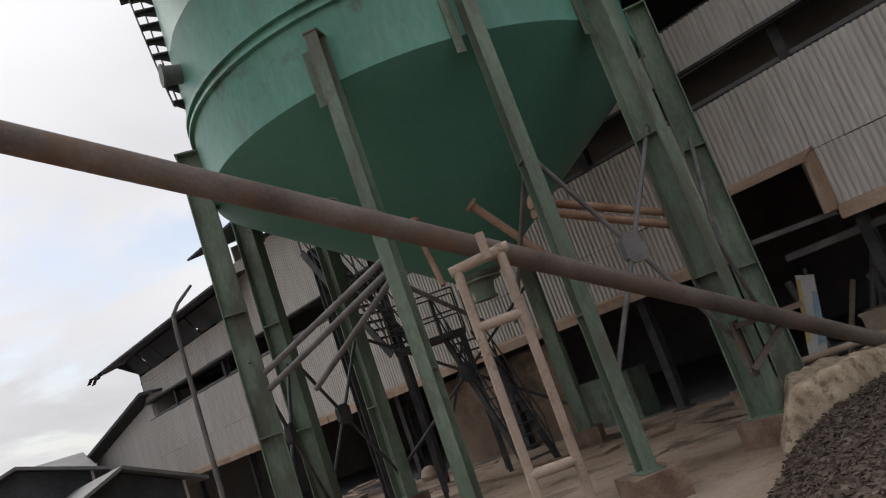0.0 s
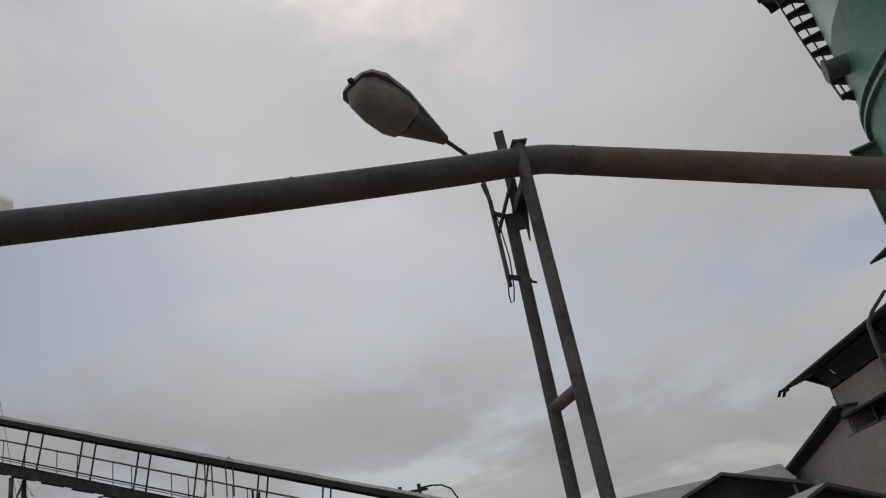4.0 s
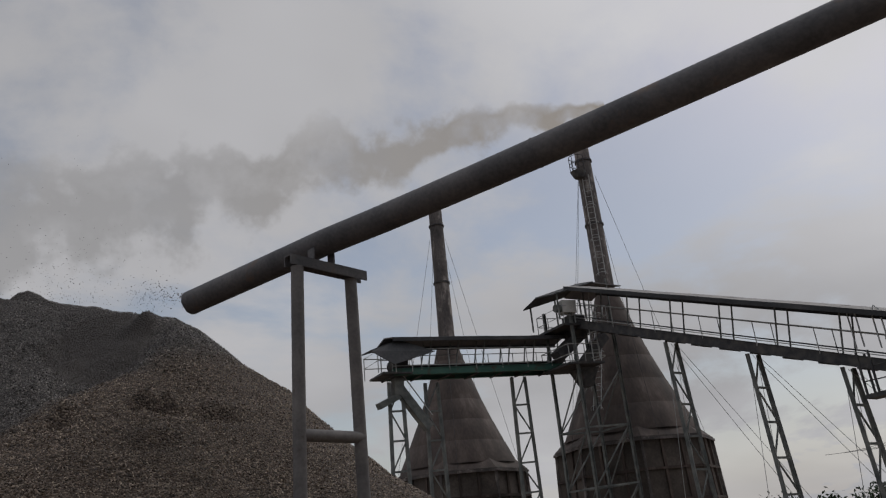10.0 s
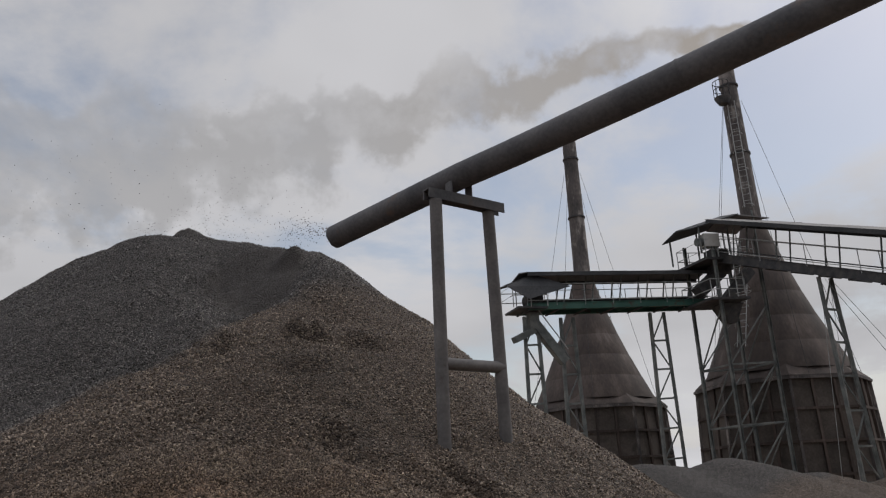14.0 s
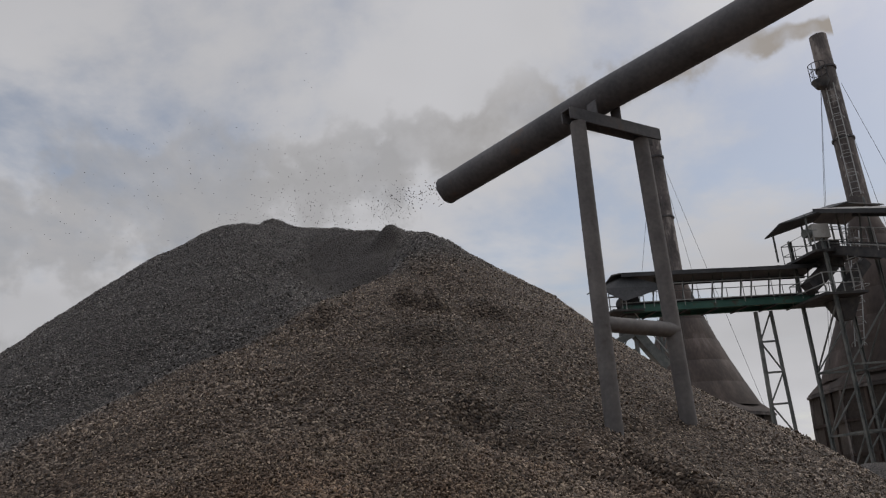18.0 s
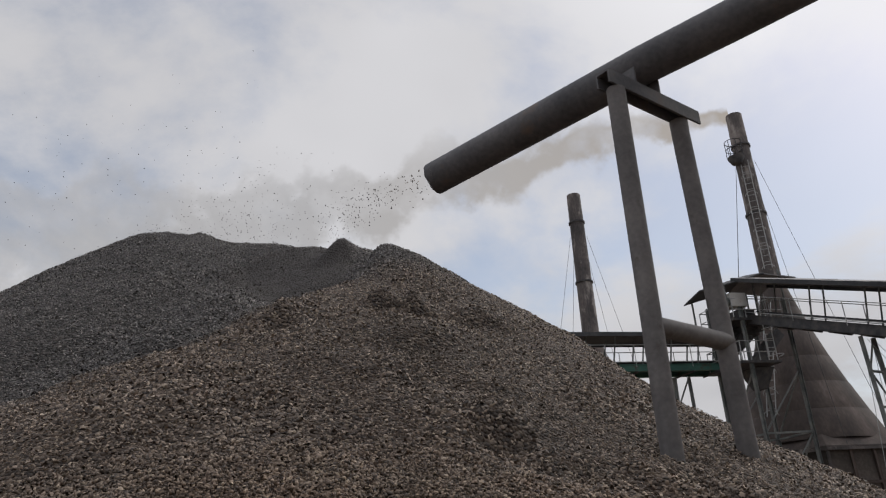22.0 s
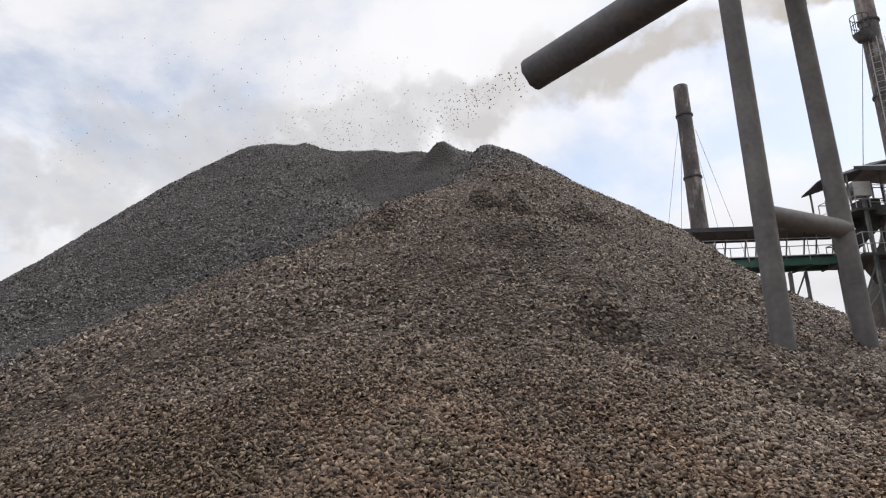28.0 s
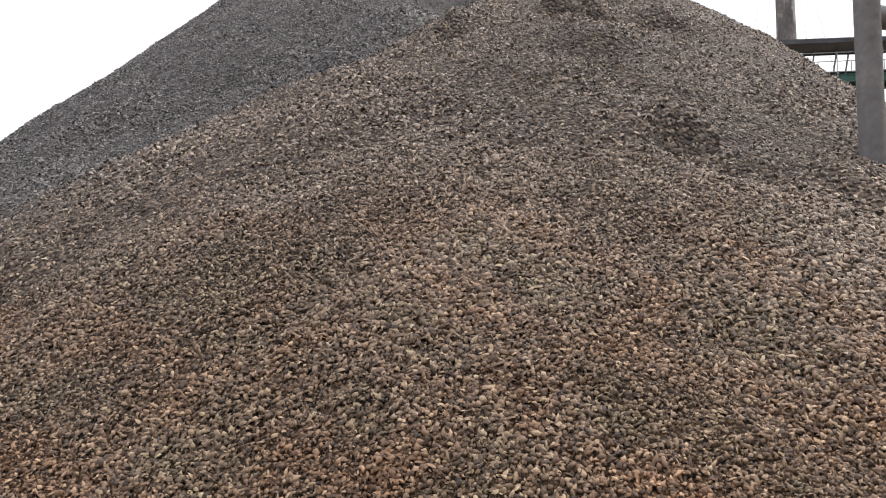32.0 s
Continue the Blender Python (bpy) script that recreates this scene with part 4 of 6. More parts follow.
def build_silo():
    th = thing("silo", "large green painted steel silo with a conical bottom on tall legs", "silo", (TC.x, TC.y, YARD))
    c = (TC.x, TC.y)
    # Shell courses with slightly proud weld lines.
    zs = [6.05, 7.08, 8.6, 10.1, 11.6, 13.1]
    for z0, z1 in zip(zs, zs[1:]):
        part("shell_course", Geo().revolve(c, [(TR, z0), (TR, z1 - 0.02), (TR + 0.004, z1 - 0.012), (TR, z1)], 96), M_GREEN, th, "", True)
    part("roof", Geo().revolve(c, [(TR + 0.05, 13.1), (TR, 13.15), (0.3, 14.6), (0.3, 14.8), (0.0, 14.8)], 64), M_GREEN, th, "", True)
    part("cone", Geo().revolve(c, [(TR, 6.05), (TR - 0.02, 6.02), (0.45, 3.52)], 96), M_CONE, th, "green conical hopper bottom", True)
    part("outlet", Geo().revolve(c, [(0.45, 3.52), (0.33, 3.43), (0.38, 3.43), (0.38, 3.39), (0.24, 3.39), (0.17, 3.1), (0.22, 3.1), (0.22, 3.06), (0.0, 3.06)], 24), M_LEG, th, "bolted discharge outlet", True)
    for z in (7.1, 7.28):
        part("ring_girder", Geo().revolve(c, [(TR, z), (TR + 0.075, z), (TR + 0.075, z + 0.05), (TR, z + 0.05)], 96), M_GREEN, th, "", True)
    for deg in (-75, -13.4, 15, 45, 75, 105, 165, -135, -105):
        wide = 0.175 if abs(deg) < 30 else 0.3
        out = on_silo(deg, 1, 0) - TC
        leg = thing("leg", "", "", leg_axis(deg, 0.1))
        leg.parent = th
        leg.matrix_parent_inverse = th.matrix_world.inverted()
        top = 7.02 if deg == -75 else 6.7
        a, b = leg_axis(deg, 0.1), leg_axis(deg, top)
        dep, t = (0.27 if abs(deg) < 30 else 0.4), 0.022
        for k, s in (("flange", -1), ("flange", 1)):
            o = out * s * (dep - t) / 2
            part(k, Geo().bar(a + o, b + o, wide, t, out), M_LEG, leg)
        part("web", Geo().bar(a, b, t, dep - 2 * t, out), M_LEG, leg)
        for z in (2.05, 4.1):
            part("stiffener", Geo().bar(leg_axis(deg, z), leg_axis(deg, z + 0.02), wide + 0.01, dep + 0.01, out), M_LEG, leg)
        part("foot_plate", Geo().bar(leg_axis(deg, 0.1), leg_axis(deg, 0.13), wide + 0.14, dep + 0.14, out), M_LEG, leg)
        part("cap_plate", Geo().bar(leg_axis(deg, top), leg_axis(deg, top + 0.03), wide + 0.03, dep + 0.03, out), M_LEG, leg)
        tang = out.cross(Vector((0, 0, 1)))
        part("lug_plate", Geo().prism([on_silo(deg, TR + 0.01, 5.8) + tang * 0.17, on_silo(deg, TR + 0.01, 6.62) + tang * 0.17, on_silo(deg, TR + 0.01, 6.62) + tang * 0.3, on_silo(deg, TR + 0.01, 5.8) + tang * 0.3], out * 0.02), M_LEG, leg)
        pl = Geo()
        q = Matrix.Rotation(FACE + radians(deg), 3, "Z")
        pl.box(leg_axis(deg, -0.12), (0.68, 0.62, 0.46), q)
        solid("plinth", pl, M_PLINTH, "stained brown concrete plinth under a silo leg", "plinth", "silo plinths")
    # Nozzle and patch plates.
    for deg, z in ((-60, 8.0), (-8.7, 7.68)):
        n = on_silo(deg, TR - 0.05, z)
        d = on_silo(deg, 2, z) - on_silo(deg, 1, z)
        noz = part("nozzle", Geo().tube(n, n + d * 0.34, 0.16, n=20), M_TRUSS, th, "capped side nozzle", True)
        part("flange_ring", Geo().tube(n + d * 0.32, n + d * 0.36, 0.19, n=20), M_TRUSS, noz, "", True)


M_PLINTH = material("brown_stained_concrete", [(0.13, 0.08, 0.06), (0.2, 0.135, 0.1), (0.29, 0.21, 0.165)], 0.9, 0, 3, 8, 30, 0.3)
build_silo()


def build_silo_stair():
    """Spiral stair that climbs round the shell to a small railed landing."""
    th = thing("spiral_stair", "dark steel spiral stair winding up the silo shell", "stair", on_silo(-72, TR + 0.2, 8.0))
    deg, z, prev = -68.5, 7.8, None
    for k in range(9):
        a, b = on_silo(deg, TR - 0.01, z), on_silo(deg, TR + 0.16 + 0.034 * k, z)
        part("tread", Geo().bar(a, b, 0.19, 0.03), M_STEEL, th)
        w = (b - a).cross(Vector((0, 0, 1))).normalized() * 0.03
        part("bracket", Geo().prism([a - w / 2, a - w / 2 - Vector((0, 0, 0.15)), b - w / 2 - Vector((0, 0, 0.02)), b - w / 2], w), M_STEEL, th)
        if prev:
            part("stringer", Geo().bar(prev, b - Vector((0, 0, 0.03)), 0.02, 0.035), M_STEEL, th)
            part("stringer", Geo().bar(prev.lerp(pin, 0.45), b.lerp(a, 0.45) - Vector((0, 0, 0.03)), 0.02, 0.035), M_STEEL, th)
        prev, pin = b - Vector((0, 0, 0.03)), a
        z += 0.36
        deg -= 1.35
    turn = Matrix.Rotation(FACE + radians(deg - 3), 3, "Z")
    part("landing", Geo().box(on_silo(deg - 3, TR + 0.38, z), (0.78, 1.1, 0.05), turn), M_STEEL, th, "dark railed landing")
    for o in (-0.52, 0.0, 0.52):
        e = on_silo(deg - 3, TR + 0.4, z) + turn @ Vector((0, o, 0))
        part("bearer", Geo().bar(e - turn @ Vector((0.4, 0, 0.06)), e + turn @ Vector((0.37, 0, -0.06)), 0.05, 0.09), M_STEEL, th)
        e = e + turn @ Vector((0.34, 0, 0))
        part("baluster", Geo().tube(e, e + Vector((0, 0, 1.0)), 0.018, n=6), M_STEEL, th)
    part("landing_strut", Geo().bar(on_silo(deg - 3, TR, z - 0.7), on_silo(deg - 3, TR + 0.7, z - 0.08), 0.05, 0.05), M_STEEL, th)
    for h in (0.5, 1.0):
        e = on_silo(deg - 3, TR + 0.74, z + h)
        part("guard_rail", Geo().tube(e - turn @ Vector((0, 0.52, 0)), e + turn @ Vector((0, 0.52, 0)), 0.018, n=6), M_STEEL, th)


build_silo_stair()


def cross_brace(d0, d1, z0, z1, mat, r=0.035, group="silo braces"):
    th = thing("cross_brace", "weathered steel cross brace with a gusset between silo legs", "brace", leg_axis(d0, z0), group)
    a0, a1, b0, b1 = leg_axis(d0, z0), leg_axis(d0, z1), leg_axis(d1, z0), leg_axis(d1, z1)
    for p, q in ((a0, b1), (a1, b0)):
        m = (p + q) / 2
        part("brace_rod", Geo().tube(p, m, r, n=10), mat, th, "", True)
        part("brace_rod", Geo().tube(m, q, r, n=10), mat, th, "", True)
    m = (a0 + a1 + b0 + b1) / 4
    h, v = (b0 - a0).normalized(), Vector((0, 0, 1))
    nrm = h.cross(v)
    part("gusset", Geo().prism([m + h * x + v * y - nrm * 0.05 for x, y in ((-0.17, -0.12), (-0.1, -0.2), (0.1, -0.2), (0.17, -0.12), (0.17, 0.12), (0.1, 0.2), (-0.1, 0.2), (-0.17, 0.12))], nrm * 0.1), mat, th)


cross_brace(15, 45, 1.1, 4.25, M_POST)
cross_brace(45, 75, 0.9, 4.3, M_POST)
cross_brace(-75, -105, 0.7, 3.3, M_STEEL)
cross_brace(-105, -135, 0.6, 3.6, M_STEEL)
cross_brace(-135, 165, 0.6, 3.6, M_STEEL)


def build_raker():
    th = thing("raking_pipe", "three long grey pipes raking up between silo legs", "pipe", leg_axis(-75, 2.4))
    for p, q, r in (((12.58, -3.92, 3.02), (8.98, -5.21, 3.54), 0.05), ((12.61, -3.91, 2.75), (8.95, -5.22, 3.38), 0.05), ((11.35, -4.36, 2.43), (9.0, -5.2, 3.27), 0.042)):
        part("raker", Geo().tube(p, q, r, n=14), M_POST, th, "", True)
    part("hanger_rod", Geo().tube(leg_axis(15, 4.15), on_silo(15, 1.2, 2.45), 0.035, n=10), M_POST, th, "", True)
    part("hanger_rod", Geo().tube(leg_axis(-15, 3.3), on_silo(-10, 0.6, 2.6), 0.035, n=10), M_POST, th, "", True)


build_raker()


def spout(label, pts, r, mat, group):
    th = thing("feed_pipe", label, "pipe", pts[0], group)
    ob = part("pipe_run", Geo().path_tube(pts, r, 16), mat, th, "", True)
    d = (Vector(pts[1]) - Vector(pts[0])).normalized()
    part("end_flange", Geo().tube(Vector(pts[0]) - d * 0.02, Vector(pts[0]) + d * 0.03, r + 0.05, n=16), mat, ob, "", True)


M_RUSTY = material("rust_orange_pipe", [(0.2, 0.11, 0.07), (0.3, 0.185, 0.125), (0.38, 0.26, 0.19)], 0.85, 0, 2.5, 8, 30, 0.15)
spout("rust-orange twin feed pipe running behind the silo legs", [(8.42, -7.1, 3.63), (8.5, -8.1, 3.34), (8.6, -9.4, 2.97)], 0.055, M_RUSTY, "feed pipes")
spout("rust-orange twin feed pipe running behind the silo legs", [(8.42, -7.1, 3.5), (8.5, -8.1, 3.18), (8.6, -9.4, 2.78)], 0.055, M_RUSTY, "feed pipes")
spout("rust-orange short pipe branching off the hopper cone", [(9.86, -6.98, 4.16), (9.79, -7.35, 3.67), (9.70, -7.9, 2.95)], 0.06, M_RUSTY, "feed pipes")
spout("rust-orange short pipe hanging below the hopper cone", [on_silo(-16, 2.3, 4.3), on_silo(-15, 2.35, 3.9), on_silo(-12, 2.5, 3.2)], 0.045, M_RUSTY, "feed pipes")


def build_bracket():
    th = thing("pipe_bracket", "rusty steel bracket tying the supply pipe to a silo leg", "bracket", leg_axis(45, 0.7))
    q = PIPE_ELBOW + (PIPE_FOOT - PIPE_ELBOW) * 0.86
    part("bracket_arm", Geo().bar((8.16, -9.09, 1.3), q + Vector((-0.12, -0.08, 0.18)), 0.07, 0.07), M_RUST_PIPE, th)
    part("bracket_strut", Geo().bar((8.13, -9.08, 0.72), q + Vector((-0.02, 0.02, 0.16)), 0.07, 0.07), M_RUST_PIPE, th)
    part("leg_cleat", Geo().box((8.2, -9.12, 1.0), (0.05, 0.16, 0.75), Matrix.Rotation(FACE + radians(45), 3, "Z")), M_RUST_PIPE, th)


build_bracket()

# Stair tower behind the silo.


def build_stair_tower():
    th = thing("stair_tower", "dark steel zigzag stair tower beside the factory wall", "stair", (16.4, -8.6, YARD))
    spans = [((18.6, -6.8, 6.25), (16.84, -7.62, 3.02)), ((16.45, -8.85, 3.02), (15.0, -9.1, YARD)), ((18.9, -8.0, 6.3), (20.6, -7.2, 8.4))]
    for a, b in spans:
        a, b = Vector(a), Vector(b)
        run = Vector((b.x - a.x, b.y - a.y, 0)).normalized()
        w = run.cross(Vector((0, 0, 1)))
        fl = thing("flight", "", "", b)
        fl.parent = th
        fl.matrix_parent_inverse = th.matrix_world.inverted()
        for o in (-0.4, 0.4):
            part("stringer", Geo().bar(a + w * o, b + w * o, 0.05, 0.17), M_STEEL, fl)
            for h in (0.5, 0.95):
                part("handrail", Geo().tube(a + w * o + Vector((0, 0, h)), b + w * o + Vector((0, 0, h)), 0.02, n=8), M_STEEL, fl, "", True)
            for k in range(6):
                p = a + (b - a) * (k / 5) + w * o
                part("baluster", Geo().tube(p, p + Vector((0, 0, 0.95)), 0.018, n=6), M_STEEL, fl, "", True)
        n = max(6, int(abs(a.z - b.z) / 0.23))
        for k in range(1, n):
            p = a + (b - a) * (k / n)
            part("tread", Geo().bar(p - w * 0.4, p + w * 0.4, 0.22, 0.03), M_STEEL, fl)
    # The landing between the flights, railed.
    p0, p1 = Vector((16.95, -7.45, 3.02)), Vector((16.38, -9.0, 3.02))
    d = (p1 - p0).normalized()
    e = d.cross(Vector((0, 0, 1)))
    part("landing", Geo().bar(p0, p1, 1.0, 0.12), M_STEEL, th)
    part("landing", Geo().bar((18.5, -6.7, 6.25), (19.1, -8.3, 6.25), 1.0, 0.1), M_STEEL, th)
    for o in (-0.48, 0.48):
        for h in (0.5, 1.0):
            part("guard_rail", Geo().tube(p0 + e * o + Vector((0, 0, h)), p1 + e * o + Vector((0, 0, h)), 0.02, n=6), M_STEEL, th)
        for q in (0.0, 0.33, 0.67, 1.0):
            p = p0.lerp(p1, q) + e * o
            part("guard_post", Geo().tube(p, p + Vector((0, 0, 1.0)), 0.02, n=6), M_STEEL, th)
        for q in (0.05, 0.95):
            p = p0.lerp(p1, q) + e * o
            part("column", Geo().bar((p.x, p.y, YARD), p, 0.1, 0.1, e), M_STEEL, th)
        part("column_brace", Geo().bar(p0.lerp(p1, 0.05) + e * o - Vector((0, 0, 3.1)), p0.lerp(p1, 0.95) + e * o - Vector((0, 0, 0.1)), 0.05, 0.05), M_STEEL, th)
    for x, y in ((18.5, -6.7), (19.1, -8.3), (20.6, -7.2)):
        part("column", Geo().hbeam((x, y, YARD), (x, y, 6.3), 0.16, 0.18, 0.014, WD), M_STEEL, th)

# ---- factory ----
WD, WN = Vector((0.9252, 0.3795, 0)), Vector((0.3795, -0.9252, 0))
W0 = Vector((0.144, -2.109, 0)) + WN * 15.1
END = 36.6
WTURN = Matrix.Rotation(math.atan2(WD.y, WD.x), 3, "Z")


def wp(s, z, off=0.0):
    """A point by metres along the factory front, height, and depth behind it."""
    return W0 + WD * s + WN * off + Vector((0, 0, z))


build_stair_tower()
RIBS = {}


def ribbed_sheet(height):
    """One ribbed zinc sheet, 0.86 m wide, standing on z = 0 along x."""
    if height not in RIBS:
        g = Geo()
        prof = []
        for k in range(7):
            x = k * 0.1229
            prof += [(x, 0.0), (x + 0.062, 0.0), (x + 0.07, -0.045), (x + 0.105, -0.045)]
        prof.append((0.875, 0.0))
        v = [(x, y, z) for z in (0, height) for x, y in prof] + [(x, y + 0.004, z) for z in (0, height) for x, y in prof]
        n = len(prof)
        f = [(k, k + 1, n + k + 1, n + k) for k in range(n - 1)] + [(2 * n + k + 1, 2 * n + k, 3 * n + k, 3 * n + k + 1) for k in range(n - 1)]
        RIBS[height] = g.add(v, f).data("sheet", M_SHEET)
    return RIBS[height]


def sheet_wall(name, label, s0, s1, z0, z1, skip=()):
    wall = tagged(new(name), label, "wall", kind="structure")
    wall.matrix_world = Matrix.Translation(wp(s0, z0))
    rnd = random.Random(int(s0 * 7 + z0 * 31))
    s = s0
    while s < s1 - 0.01:
        if not any(a < s + 0.43 < b for a, b in skip):
            ob = new("sheet", ribbed_sheet(round(z1 - z0, 2)))
            ob.parent = wall
            ob.matrix_parent_inverse = wall.matrix_world.inverted()
            p = wp(s, z0 + rnd.uniform(-0.01, 0.01), rnd.uniform(-0.006, 0.006))
            ob.matrix_world = Matrix.Translation(p) @ WTURN.to_4x4()
        s += 0.86
    return wall


sheet_wall("wall_lower", "ribbed grey zinc sheet wall streaked with brown dust", -13, END, 3.74, 5.5)
sheet_wall("wall_skirt", "ribbed grey zinc sheet skirt above the open ground floor", -13, END, 2.45, 3.735, ((4.9, 6.4),))
sheet_wall("wall_upper_near", "ribbed grey zinc sheet band under the factory roof", -13, 13.7, 6.28, 7.35)
sheet_wall("wall_upper_tall", "tall ribbed grey zinc sheet band of the higher hall", 13.8, 25.4, 6.3, 9.3)
sheet_wall("wall_upper_far", "ribbed grey zinc sheet band under the factory roof", 25.5, END, 6.42, 7.65)


def build_factory():
    # Rails behind the sheets, trim and gutter along the foot of the wall.
    for z, s0, s1 in ((5.5, -13, END + 0.3), (3.72, -13, END + 0.3), (6.4, -13, END + 0.3), (7.35, -13, END + 0.3)):
        solid("trim", Geo().bar(wp(s0, z, 0.1), wp(s1, z, 0.1), 0.08, 0.12), M_STEEL, "dark steel sheeting rail", "rail", kind="structure")
    for s0, s1 in ((-13, 4.7), (6.7, 22.0), (22.05, END + 0.1)):
        g = Geo().prism([wp(s0, 2.62, -0.06), wp(s0, 2.54, -0.34), wp(s0, 2.33, -0.36), wp(s0, 2.36, -0.06)], WD * (s1 - s0))
        solid("trim", g, M_TRIM, "rusty brown sheet skirt along the wall foot", "trim", kind="structure")
    # Torn brown hood round the small opening.
    g = Geo().prism([wp(4.75, 3.8, -0.05), wp(4.75, 2.55, -0.05), wp(4.75, 2.5, -0.75), wp(4.75, 3.6, -0.6)], WD * 0.06)
    solid("trim", g, M_TRIM, "rusty brown side hood of the wall opening", "trim", kind="structure")
    g = Geo().prism([wp(4.75, 3.78, -0.05), wp(4.75, 3.72, -0.05), wp(4.75, 3.5, -0.7), wp(4.75, 3.56, -0.7)], WD * 2.0)
    solid("trim", g, M_TRIM, "rusty brown top hood of the wall opening", "trim", kind="structure")
    solid("trim", Geo().bar(wp(4.8, 2.5, -0.1), wp(6.75, 2.56, -0.1), 0.12, 0.1), M_POST, "pale sill beam under the wall opening", "sill", kind="structure")
    # Two roofs with wide eaves: the higher one over the near hall, the lower one over its far end.
    for s0, s1, z in ((-14, 25.9, 9.75), (24.6, END + 2.0, 8.3)):
        label = "dark sheet roof with a wide eave over the factory"
        g = Geo().prism([wp(s0, z, -1.6), wp(s0, z + 0.08, -1.6), wp(s0, z + 2.65, 8.0), wp(s0, z + 2.55, 8.0)], WD * (s1 - s0))
        solid("roof", g, M_ROOF, label, "roof", kind="structure")
        g = Geo().prism([wp(s0, z + 2.55, 8.0), wp(s0, z + 2.65, 8.0), wp(s0, z + 0.05, 18.0), wp(s0, z - 0.05, 18.0)], WD * (s1 - s0))
        solid("roof", g, M_ROOF, label, "roof", kind="structure")
    # Dark boarding that closes the far eave, with slots between its boards.
    k, s0 = 0, 25.6
    while s0 < END - 0.1:
        ln = 1.5 if k % 3 else 2.3
        z0 = 7.68 + 0.04 * (k % 2)
        solid("trim", Geo().prism([wp(s0, z0, -0.02), wp(s0, 8.46, -0.55), wp(s0, 8.5, -0.52), wp(s0, z0 + 0.02, 0.02)], WD * min(ln, END - s0)), M_ROOF, "dark eave boarding above the zinc sheets", "eave board", kind="structure")
        s0 += ln + (0.02, 0.16, 0.03)[k % 3]
        k += 1
    g = Geo().prism([wp(END, 6.5, 0.0), wp(END, 7.8, 0.0), wp(END, 8.36, -1.0), wp(END, 8.65, 0.3), wp(END, 6.5, 0.3)], WD * 0.08)
    solid("wall_end", g, M_ROOF, "dark gable corner under the eave", "wall", kind="structure")
    g = Geo().prism([wp(25.45, 7.0, 0.05), wp(25.45, 9.95, 0.05), wp(25.45, 12.1, 8), wp(25.45, 7.0, 8)], WD * 0.06)
    solid("wall_end", g, M_SHEET, "sheet gable of the higher hall above the lower roof", "wall", kind="structure")
    # Loose sheet ends hanging off the eave.
    for q, dz in ((0.2, 0.0), (0.9, -0.1), (1.5, 0.05)):
        solid("trim", Geo().prism([wp(END + q, 8.28 + dz, -1.75), wp(END + q + 0.35, 8.05 + dz, -1.8), wp(END + q + 0.4, 8.1 + dz, -1.6), wp(END + q + 0.05, 8.33 + dz, -1.55)], (0, 0, 0.02)), M_ROOF, "torn loose sheet end on the eave", "sheet", kind="structure")
    # A lower eave between the two wall bands.
    g = Geo().prism([wp(-13, 6.28, -0.15), wp(-13, 6.34, -0.15), wp(-13, 6.36, 0.3), wp(-13, 6.3, 0.3)], WD * (END + 13))
    solid("trim", g, M_STEEL, "dark steel ledge between the wall bands", "ledge", kind="structure")
    # Closed back and ends, dark inside.
    g = Geo().prism([wp(-13, YARD, 16), wp(-13, 9.2, 16), wp(END, 9.2, 16), wp(END, YARD, 16)], WN * 0.2)
    solid("wall_back", g, M_DARKIN, "sooty back wall of the factory hall", "wall", kind="structure")
    for s in (-13, END):
        g = Geo().prism([wp(s, YARD, 0.3), wp(s, 8.3, 0.3), wp(s, 11.0, 8), wp(s, 8.5, 16), wp(s, YARD, 16)], WD * 0.15)
        solid("wall_end", g, M_SHEET if s > 0 else M_DARKIN, "sheet gable wall of the factory hall", "wall", kind="structure")
    g = Geo().prism([wp(-13, YARD + 0.01, 0.5), wp(END, YARD + 0.01, 0.5), wp(END, YARD + 0.01, 16), wp(-13, YARD + 0.01, 16)], (0, 0, 0.03))
    solid("floor", g, M_DARKIN, "sooty concrete floor of the hall", "floor", kind="structure")
    # Dark intermediate floor that hides the rafters behind the skirt.
    g = Geo().prism([wp(-13, 5.6, 0.35), wp(END, 5.6, 0.35), wp(END, 5.6, 15.9), wp(-13, 5.6, 15.9)], (0, 0, 0.12))
    solid("floor_upper", g, M_DARKIN, "dark upper floor of the hall", "floor", kind="structure")
    # Columns of the open ground floor.
    for s in (-9, -3.5, 1.4, 4.6, 9.6, 14.4, 19, 24, 29, 34):
        th = thing("hall_column", "dark steel column of the open factory front", "column", wp(s, YARD, 0.35), "hall columns")
        part("shaft", Geo().hbeam(wp(s, YARD, 0.35), wp(s, 8.4, 0.35), 0.2, 0.24, 0.015, WN), M_STEEL, th)
        part("base_plate", Geo().box(wp(s, YARD + 0.03, 0.35), (0.4, 0.4, 0.05), WTURN), M_STEEL, th)
    # Pale rails across the dark opening at the near end.
    th = thing("gantry_rail", "pale steel gantry rail across the open hall front", "rail", wp(2.5, 2.1, 0.4))
    part("beam", Geo().bar(wp(-4, 2.25, 0.4), wp(6.2, 2.05, 0.4), 0.1, 0.14), M_POST, th)
    for s in (-2.5, 0.2, 3.2):
        part("hanger", Geo().bar(wp(s, 2.15, 0.4), wp(s, 3.7, 0.4), 0.05, 0.05, WN), M_POST, th)


build_factory()


